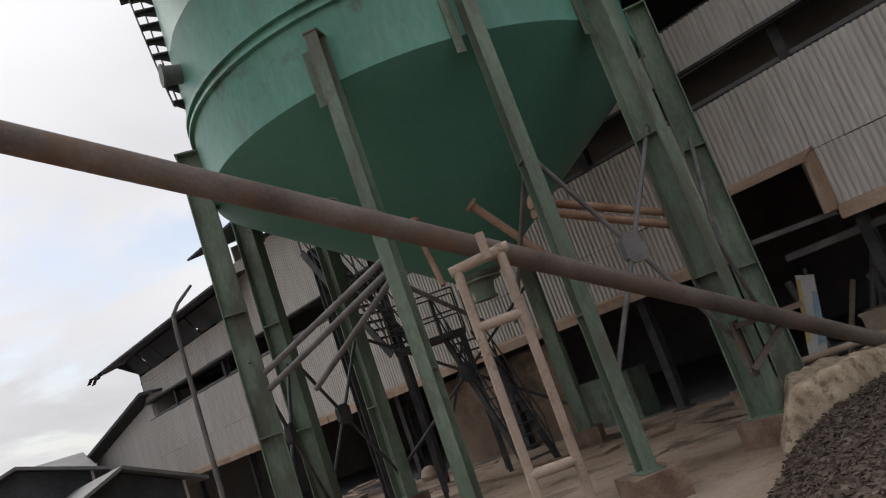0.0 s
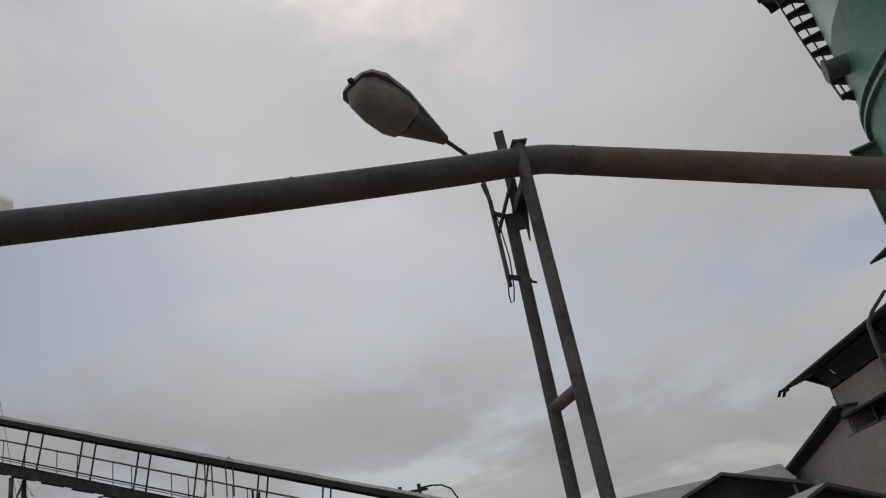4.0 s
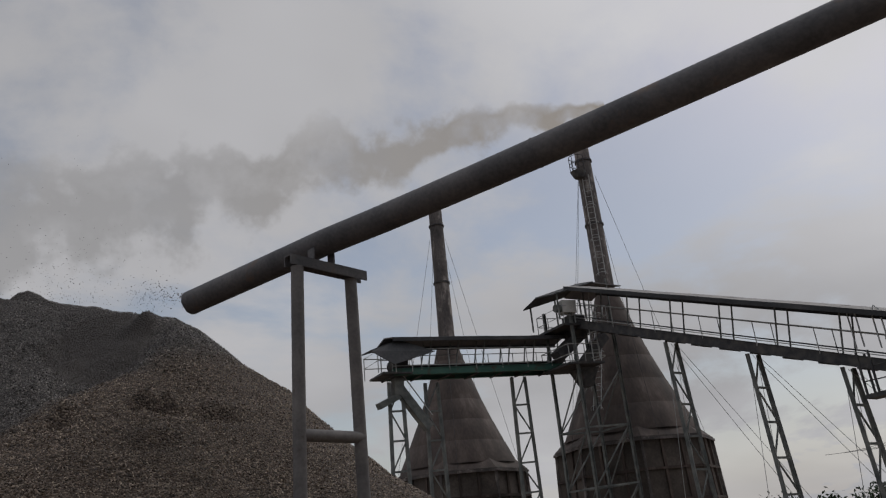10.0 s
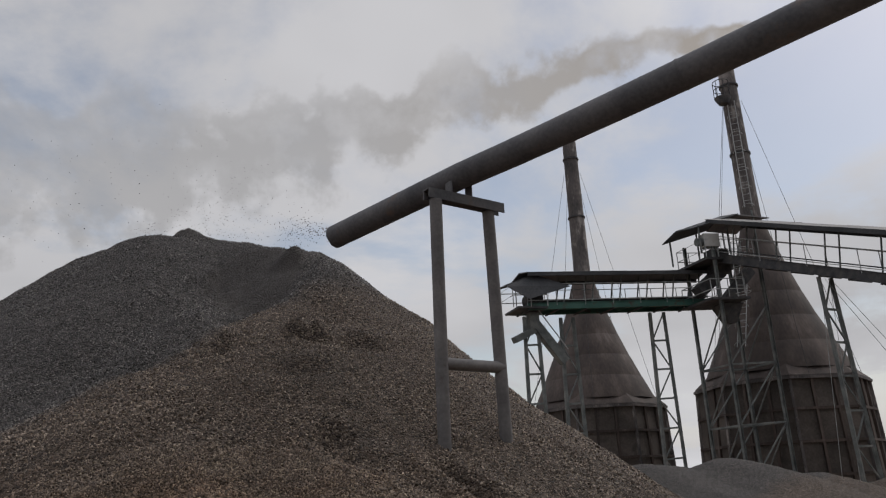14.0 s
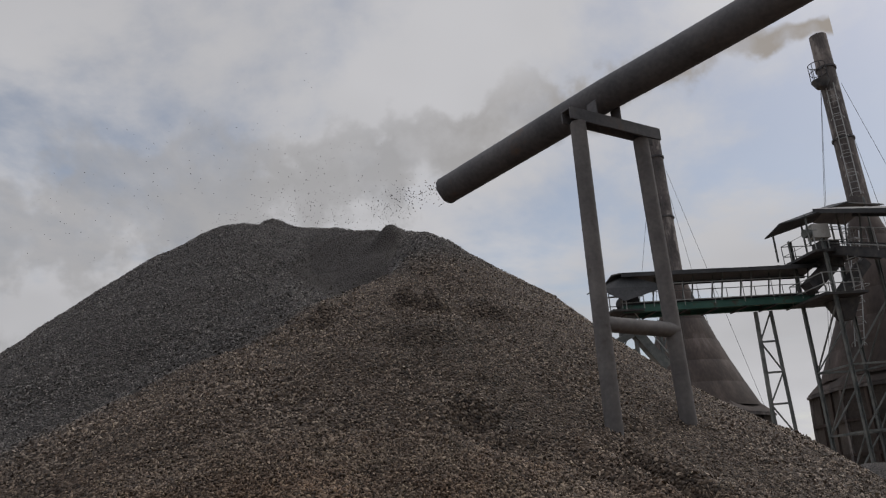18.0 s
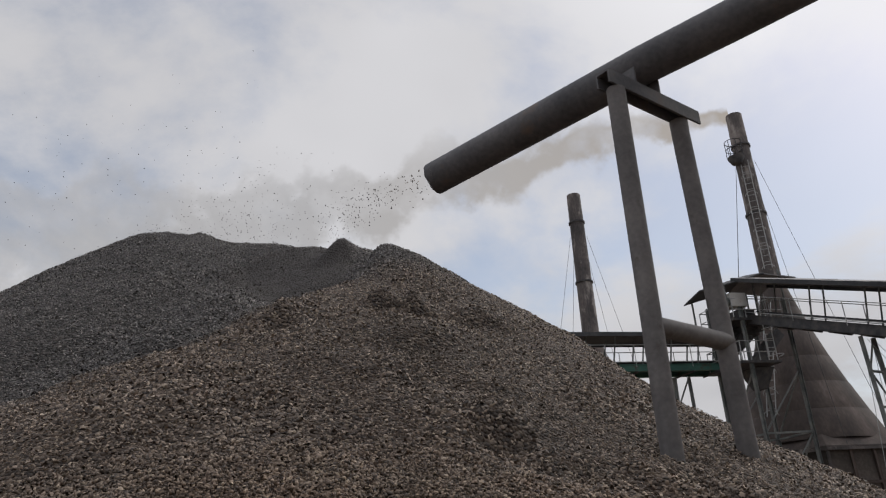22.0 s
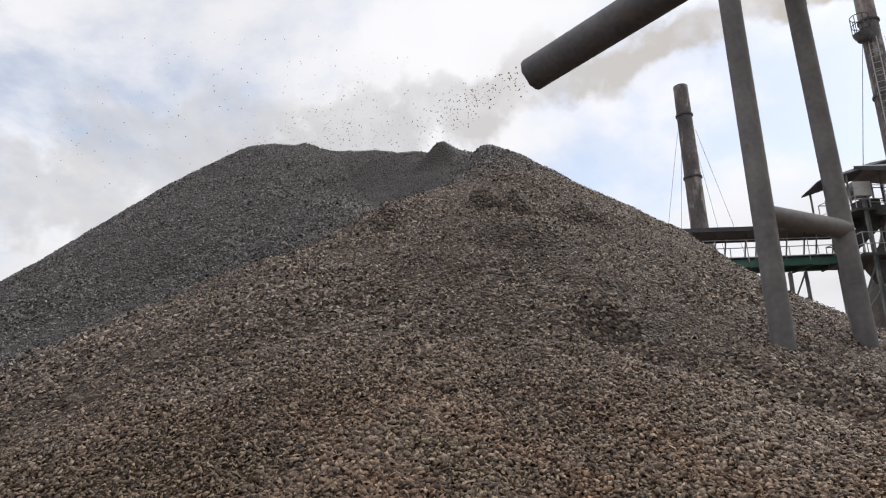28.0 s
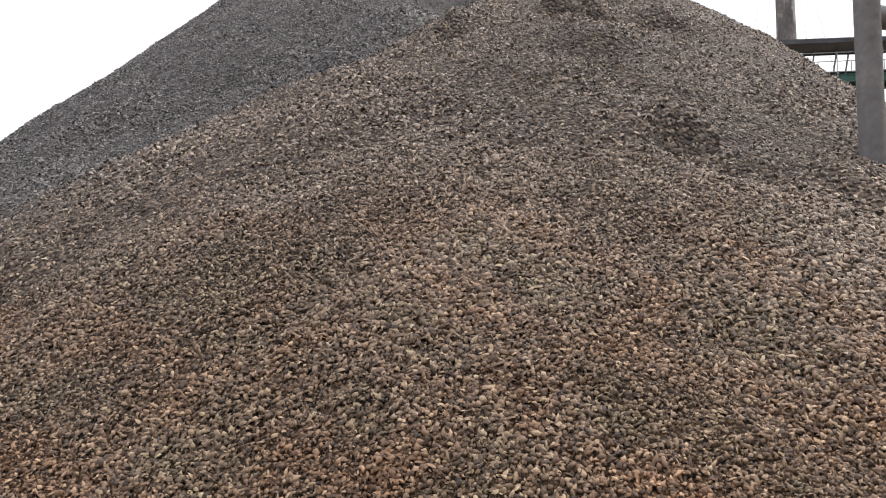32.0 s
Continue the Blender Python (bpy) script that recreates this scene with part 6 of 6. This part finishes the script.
M_GROOF = material("faded_gallery_roof", [(0.1, 0.1, 0.11), (0.15, 0.145, 0.145), (0.2, 0.19, 0.185)], 0.7, 0.1, 0.8, 7, 12, 0.06, by_object=0.1)
GA, GB = Vector((20.9, 35.2, 13.0)), Vector((29.08, 7.54, 1.69))
GX = Vector((0.955, 0.297, 0))
g1 = gallery("incline_gallery", "long dark sloping conveyor gallery with handrails and a sheet roof", GA, GB, GX, 0.42, M_STEEL, 2.05, 11, 2.75, 1.25, "conveyor galleries")
for k in (0.19, 0.337, 0.474):
    t = GA.lerp(GB, k)
    bent = lattice_bent(t - Vector((0, 0, 0.55)), (t.x + 0.35, t.y - 0.15, YARD), 0.8, GX, "trestles")
    for o, dx, dy in ((-0.3, -0.6, 0.5), (0.3, -0.3, 0.3), (0.0, 3.7, -3.9), (0.4, 4.2, -4.1)):
        head = t + GX * o - Vector((0, 0, 0.6))
        part("guy_wire", Geo().tube(head, (head.x + dx, head.y + dy, YARD), 0.012, n=5), M_RAIL, bent, "thin pale guy wire")
for k, w in ((0.607, 0.28), (0.705, 0.8), (0.83, 0.5)):
    t = GA.lerp(GB, k)
    th = thing("trestle", "dark plated column under the sloping conveyor", "trestle", (t.x, t.y, YARD), "trestles")
    part("column", Geo().bar((t.x, t.y, YARD), (t.x, t.y, t.z - 0.55), w, 0.3, GX), M_STEEL, th)
    part("head", Geo().bar(t - GX * 0.8 - Vector((0, 0, 0.6)), t + GX * 0.8 - Vector((0, 0, 0.6)), 0.25, 0.16), M_STEEL, th)

# Stair and swing platform hung under the slope.
t = GA.lerp(GB, 0.509)


def build_hung_platform():
    th = thing("hung_platform", "small steel platform hung below the sloping gallery", "platform", t - Vector((0, 0, 1.6)))
    d = (GB - GA).normalized()
    f = Vector((d.x, d.y, 0)).normalized()
    o = t - GX * 0.9
    part("floor", Geo().bar(o - Vector((0, 0, 1.55)), o + f * 2.2 - Vector((0, 0, 1.5)), 0.7, 0.16), M_STEEL, th)
    for q, s in ((0.05, -0.3), (0.5, -0.3), (2.1, -0.3), (0.05, 0.3), (2.1, 0.3)):
        p = o + f * q + GX * s
        part("hanger", Geo().bar(p - Vector((0, 0, 1.5)), p + Vector((0, 0, 0.1)), 0.07, 0.07, f), M_STEEL, th)
    for h in (0.5, 1.0):
        part("guard_rail", Geo().tube(o - GX * 0.3 - Vector((0, 0, 1.5 - h)), o - GX * 0.3 + f * 2.1 - Vector((0, 0, 1.5 - h)), 0.025, n=6), M_STEEL, th)
    part("step_frame", Geo().path_tube([o + Vector((0, 0, 0.3)), o + Vector((0, 0, 1.7)), o + f * 0.15 + Vector((0, 0, 1.9)), o + f * 0.3 + Vector((0, 0, 1.7)), o + f * 0.3 + Vector((0, 0, 0.3))], 0.03, 6), M_RAIL, th, "hooped step rail", True)
    part("step_frame", Geo().path_tube([o + f * 0.9 + Vector((0, 0, 0.1)), o + f * 0.9 + Vector((0, 0, 1.5)), o + f * 1.05 + Vector((0, 0, 1.7)), o + f * 1.2 + Vector((0, 0, 1.5)), o + f * 1.2 + Vector((0, 0, 0.1))], 0.03, 6), M_RAIL, th, "hooped step rail", True)


build_hung_platform()

# Level gallery to the second kiln.
HA, HB = Vector((9.5, 35.46, 10.4)), Vector((20.6, 37.4, 11.0))
HX = Vector((0.175, -0.985, 0))
g2 = gallery("level_gallery", "green painted level conveyor gallery with handrails and a sheet roof", HA, HB, HX, 0.28, M_DECKGREEN, 1.72, 7, 1.6, 0.95, "conveyor galleries")
lattice_bent(HA.lerp(HB, 0.69) - Vector((0, 0, 0.5)), (17.3, 37.2, YARD), 0.85, HB - HA, "trestles")


def build_tail():
    """Head end of the level gallery: drooping hood, drum and the chute to the kiln."""
    th = thing("discharge_head", "green conveyor discharge head with a drooping sheet hood", "conveyor head", HA - Vector((0, 0, 1.5)))
    d = (HB - HA).normalized()
    s = HX
    up = Vector((0, 0, 1))
    part("drum", Geo().tube(HA + d * 0.6 - s * 0.5 + up * 0.35, HA + d * 0.6 + s * 0.5 + up * 0.35, 0.38, n=20), M_STEEL, th, "", True)
    part("hood_sheet", Geo().prism([HA - d * 1.25 + s * 1.0 + up * 0.86, HA + d * 0.5 + s * 0.6 + up * 1.5, HA + d * 1.5 - s * 1.0 + up * 1.75, HA - d * 1.0 - s * 1.0 + up * 1.1], (0, 0, 0.05)), M_ROOF, th, "dark slanting hood sheet")
    part("hood_flap", Geo().prism([HA - d * 1.25 + s * 1.02 + up * 0.84, HA + d * 0.5 + s * 0.62 + up * 1.48, HA + d * 2.35 + s * 0.9 + up * 0.8, HA - d * 0.1 + s * 1.15 + up * 0.12], s * 0.05), M_ROOF, th, "dark hanging hood flap")
    part("platform", Geo().bar(HA - d * 0.6 - up * 0.2, HA + d * 1.0 - up * 0.25, 1.8, 0.09), M_STEEL, th)
    for q in (-0.85, 0.1, 1.0):
        for o in (-0.9, 0.9):
            p = HA + d * q + s * o
            part("guard_post", Geo().tube(p - up * 0.2, p + up * 0.95, 0.025, n=6), M_RAIL, th)
    for h in (0.4, 0.9):
        part("guard_rail", Geo().path_tube([HA + d * 1.0 + s * 0.9 + up * h, HA - d * 0.85 + s * 0.9 + up * h, HA - d * 0.85 - s * 0.9 + up * h, HA + d * 1.0 - s * 0.9 + up * h], 0.025, 6), M_RAIL, th)
    part("chute", Geo().bar(HA + d * 0.5 - up * 0.75, HA + d * 2.1 - up * 2.9, 0.45, 0.45), M_TRUSS, th, "square dark steel chute sloping down")
    part("side_spout", Geo().bar(HA + d * 0.6 - up * 1.2, HA - d * 0.7 + s * 0.3 - up * 1.75, 0.34, 0.3), M_TRUSS, th, "square spout pointing outward")
    part("spout_box", Geo().bar(HA + d * 0.55 - up * 0.35, HA + d * 0.5 - up * 1.2, 0.5, 0.5), M_TRUSS, th)
    part("chute_rail", Geo().tube(HA + d * 0.7 + s * 0.3 - up * 0.2, HA + d * 2.2 + s * 0.3 - up * 2.3, 0.03, n=6), M_RAIL, th)


build_tail()
for x, y in ((9.9, 35.5), (11.9, 35.9)):
    lattice_bent((x, y, 9.9), (x, y, YARD), 0.7, HB - HA, "trestles")

# Transfer tower at the crossing of the galleries.


def build_tower():
    c = Vector((20.85, 36.1, 0))
    th = thing("transfer_tower", "dark steel transfer tower with railed decks and a caged ladder", "tower", (c.x, c.y, YARD))
    d, s, up = (HB - HA).normalized(), HX, Vector((0, 0, 1))
    cols = [c + d * x + s * y for x in (-1.3, 1.5) for y in (-1.2, 1.2)]
    for p in cols:
        part("column", Geo().hbeam((p.x, p.y, YARD), (p.x, p.y, 14.0), 0.15, 0.15, 0.014, d), M_TRUSS, th)
    for z in (1.2, 4.2, 7.2):
        for i, j in ((0, 1), (2, 3), (0, 2), (1, 3)):
            a, b = cols[i], cols[j]
            part("strut", Geo().bar(a + up * z, b + up * z, 0.09, 0.09), M_TRUSS, th)
            part("diagonal", Geo().bar(a + up * z, b + up * (z + 3), 0.06, 0.06), M_TRUSS, th)
    for z, grow, end in ((10.6, 0.3, 0.3), (12.75, 0.3, 1.2)):
        part("deck", Geo().bar(c - d * (1.6 + grow) + up * z, c + d * (end + 0.2) + up * z, 2.6, 0.12), M_STEEL, th)
        for h in (0.5, 1.05):
            pts = [c + d * end + s * 1.25 + up * (z + h), c - d * (1.5 + grow) + s * 1.25 + up * (z + h), c - d * (1.5 + grow) - s * 1.25 + up * (z + h), c + d * end - s * 1.25 + up * (z + h)]
            part("guard_rail", Geo().path_tube(pts, 0.026, 6), M_RAIL, th)
        for q in np.linspace(-1.5 - grow, end, 5):
            for o in (-1.25, 1.25):
                p = c + d * float(q) + s * o
                part("guard_post", Geo().tube(p + up * z, p + up * (z + 1.05), 0.026, n=6), M_RAIL, th)
    hop = c - d * 0.2
    part("head_casing", Geo().bar(hop + up * 12.2, hop + up * 13.55, 0.9, 0.9, d), M_STEEL, th, "dark head casing")
    part("transfer_chute", Geo().bar(hop + up * 12.3, hop - d * 1.5 + up * 11.2, 0.7, 0.6), M_STEEL, th)
    part("lower_chute", Geo().bar(c + d * 1.8 + up * 12.4, c - d * 0.4 + up * 10.4, 0.55, 0.5), M_STEEL, th)
    part("hopper", Geo().add([c + d * x * w + s * y * w + up * z for z, w in ((10.5, 0.6), (9.5, 0.25)) for x, y in ((-1, -1), (1, -1), (1, 1), (-1, 1))], [(0, 1, 2, 3), (7, 6, 5, 4), (0, 4, 5, 1), (1, 5, 6, 2), (2, 6, 7, 3), (3, 7, 4, 0)]), M_STEEL, th)
    box = part("drive_box", Geo().box(c - d * 1.3 + s * 1.0 + up * 13.75, (0.85, 0.6, 0.7)), M_WHITE, th, "white painted drive guard box")
    part("motor", Geo().tube(c - d * 1.75 + s * 1.0 + up * 13.7, c - d * 2.1 + s * 1.0 + up * 13.7, 0.22, n=14), M_TRUSS, box, "", True)
    # Roof over the head: a peaked canopy that runs on into the sloping roof.
    ridge = c + d * 0.3
    for sd in (-1, 1):
        part("canopy_sheet", Geo().prism([ridge - d * 2.85 + s * sd * 1.4 + up * 14.30, ridge - d * 2.85 + up * 14.6, ridge + d * 0.2 + up * 15.5, ridge + d * 0.2 + s * sd * 1.4 + up * 15.15], (0, 0, 0.06)), M_ROOF, th, "dark canopy sheet")
        part("canopy_sheet", Geo().prism([ridge + d * 0.2 + s * sd * 1.4 + up * 15.10, ridge + d * 0.2 + up * 15.5, ridge + d * 2.2 + up * 15.3, ridge + d * 2.2 + s * sd * 1.4 + up * 14.95], (0, 0, 0.06)), M_GROOF, th, "faded canopy sheet")
    for q in (-2.4, -0.6, 1.2):
        for o in (-1.3, 1.3):
            p = ridge + d * q + s * o
            part("canopy_post", Geo().bar(p + up * 13.0, p + up * (14.55 + 0.25 * (q + 2.4)), 0.07, 0.07, d), M_TRUSS, th)
    caged_ladder(c - d * 0.4 + s * 1.75 + up * 10.7, c - d * 0.4 + s * 1.75 + up * 13.85, d, th)


build_tower()

# ---- power poles, wires, trees in the distance ----


def build_power_pole():
    a, b = Vector((33.3, 17.3, 0)), Vector((33.75, 16.5, 0))
    x = (b - a).normalized()
    th = thing("power_pole", "twin grey power poles with crossarms, insulators and an arched pipe", "power pole", (33.5, 17, YARD))
    for p in (a, b):
        part("pole", Geo().tube((p.x, p.y, YARD), (p.x, p.y, 7.5), 0.12, 0.09, 10), M_STEEL, th, "", True)
    for z in (7.2, 5.2):
        part("crossarm", Geo().bar(a - x * 0.4 + Vector((0, 0, z)), b + x * 0.4 + Vector((0, 0, z)), 0.1, 0.12), M_STEEL, th)
        for q in (0.1, 0.45, 0.8):
            p = a.lerp(b, q) + Vector((0, 0, z))
            part("insulator", Geo().tube(p + Vector((0, 0, -0.35)), p, 0.07, 0.05, 8), M_STEEL, th, "", True)
    arch = [b + x * q + Vector((0, 0, z)) for q, z in ((0, 7.3), (0.6, 7.32), (1.1, 7.25), (1.5, 7.0), (1.75, 6.5), (1.85, 5.6), (2.2, 3.6), (2.5, YARD))]
    part("arched_pipe", Geo().path_tube(arch, 0.04, 8), M_STEEL, th, "", True)


build_power_pole()


def wire(a, b, sag, r=0.02):
    a, b = Vector(a), Vector(b)
    pts = [a.lerp(b, k / 14) - Vector((0, 0, sag * 4 * (k / 14) * (1 - k / 14))) for k in range(15)]
    solid("overhead_wire", Geo().path_tube(pts, r, 5), M_STEEL, "thin dark overhead wire strung to the power poles", "wire", "overhead wires")


for k in range(3):
    wire((33.4 + 0.25 * k, 17.2 - 0.4 * k, 7.2), (60 + k, 62 - k, 7.4), 0.9)
wire((33.4, 17.2, 5.2), (64, 58, 5.8), 0.8, 0.025)
wire((33.5, 17.0, 4.6), (66, 56, 5.0), 0.5, 0.03)


def leaf_material():
    m = material("foliage", [(0.012, 0.025, 0.012), (0.025, 0.047, 0.02), (0.045, 0.07, 0.03)], 0.7, 0, 3, 5, 20, 0, by_object=0.15)
    return m


M_LEAF, M_BARK = leaf_material(), material("bark", [(0.06, 0.05, 0.04), (0.12, 0.1, 0.08)], 0.9, 0, 6, 6, 30, 0.4)


def build_tree(x, y, h, spread, seed):
    rnd = random.Random(seed)
    th = thing("tree", "dark green broad-leaved tree beyond the kilns", "tree", (x, y, YARD), "far trees")
    g = Geo().path_tube([(x, y, YARD), (x + 0.1, y, h * 0.3), (x - 0.1, y + 0.1, h * 0.65)], [0.28, 0.2, 0.09], 9)
    tips = []
    for k in range(9):
        a, z = rnd.uniform(0, math.tau), rnd.uniform(0.3, 0.6) * h
        e = Vector((x + math.cos(a) * spread * rnd.uniform(0.5, 0.95), y + math.sin(a) * spread * rnd.uniform(0.5, 0.95), z + rnd.uniform(0.1, 0.4) * h))
        g.path_tube([(x, y, z), Vector((x, y, z)).lerp(e, 0.5) + Vector((0, 0, 0.15)), e], [0.09, 0.06, 0.02], 6)
        tips += [e, Vector((x, y, z)).lerp(e, 0.6)]
    part("trunk", g, M_BARK, th, "", True)
    crown = Geo()
    for t_ in tips + [Vector((x, y, h * 0.8)), Vector((x, y, h * 0.95))]:
        for k in range(70):
            p = t_ + Vector([rnd.gauss(0, spread * 0.2) for _ in range(3)])
            u_ = Vector([rnd.gauss(0, 1) for _ in range(3)]).normalized() * rnd.uniform(0.12, 0.24)
            v_ = u_.cross(Vector([rnd.gauss(0, 1) for _ in range(3)])).normalized() * rnd.uniform(0.05, 0.1)
            crown.add([p - u_, p + v_, p + u_, p - v_ + Vector((0, 0, 0.02))], [(0, 1, 2, 3)])
    part("crown", crown, M_LEAF, th)


for i, (x, y, h, sp) in enumerate(((41, 47, 3.0, 1.7), (44, 45.5, 2.8, 1.9), (38.5, 49, 2.4, 1.5), (47.5, 44, 3.2, 2.2), (52, 40, 3.0, 2.2))):
    build_tree(x, y, h, sp, 40 + i)

# Grass at the foot of the silo legs.


def build_grass():
    rnd = random.Random(3)
    g = Geo()
    for cx, cy, n in ((10.2, -4.4, 260), (10.9, -4.9, 200), (12.0, -3.6, 160)):
        for k in range(n):
            x, y = cx + rnd.gauss(0, 0.35), cy + rnd.gauss(0, 0.3)
            h, a = rnd.uniform(0.12, 0.42), rnd.uniform(0, math.tau)
            lean = Vector((math.cos(a), math.sin(a), 0)) * h * 0.4
            w = Vector((-math.sin(a), math.cos(a), 0)) * 0.008
            b = Vector((x, y, YARD))
            g.add([b - w, b + w, b + lean * 0.4 + Vector((0, 0, h * 0.6)) + w, b + lean * 0.4 + Vector((0, 0, h * 0.6)) - w, b + lean + Vector((0, 0, h))], [(0, 1, 2, 3), (3, 2, 4)])
    ob = part("grass_tuft", g, M_GRASS, None, "yellow-green weeds growing at the silo legs")
    tagged(ob, "", "grass", kind="stuff")


M_GRASS = material("weeds", [(0.1, 0.12, 0.03), (0.2, 0.21, 0.06), (0.3, 0.28, 0.1)], 0.8, 0, 6, 4, 20, 0)
build_grass()

# Shells thrown from the pipe mouth.


def build_thrown():
    rg = np.random.default_rng(21)
    g = Geo()
    start = PIPE_END
    for k in range(1150):
        t_ = rg.random() ** 0.8
        if k < 330:
            # The stream from the mouth to the horn.
            p = start.lerp(Vector((-0.55, 10.3, 5.75)), t_) + Vector((0, 0, 0.3 * t_ * (1 - t_))) + Vector(rg.normal(0, 0.05 + 0.1 * t_, 3))
        elif k < 950:
            # Shells that bounce off the rim in a low cloud along it.
            p = Vector((-0.6, 10.4, 5.7)).lerp(Vector((-3.3, 12.6, 6.25)), t_) + Vector((rg.normal(0, 0.25), rg.normal(0, 0.3), abs(rg.normal(0, 0.2 + 0.35 * math.sin(math.pi * min(1, 0.25 + t_))))))
        else:
            # The few flung wide and high.
            p = Vector((-1.0, 10.6, 6.1)) + Vector((-5.0 * t_, 1.2 * t_, 2.2 * rg.random() * (1 - 0.5 * t_))) + Vector(rg.normal(0, 0.4, 3))
        s_ = rg.uniform(0.005, 0.012)
        u_ = Vector(rg.normal(0, 1, 3)).normalized() * s_
        v_ = u_.cross(Vector(rg.normal(0, 1, 3))).normalized() * s_ * 0.7
        w_ = u_.cross(v_).normalized() * s_ * 0.5
        g.add([p - u_, p + v_, p + u_, p - v_, p + w_], [(0, 1, 4), (1, 2, 4), (2, 3, 4), (3, 0, 4), (3, 2, 1, 0)])
    ob = part("thrown_shells", g, M_SHELL, None, "nut shells flying from the pipe mouth over the heap")
    tagged(ob, "", "nut shells", kind="stuff")


build_thrown()
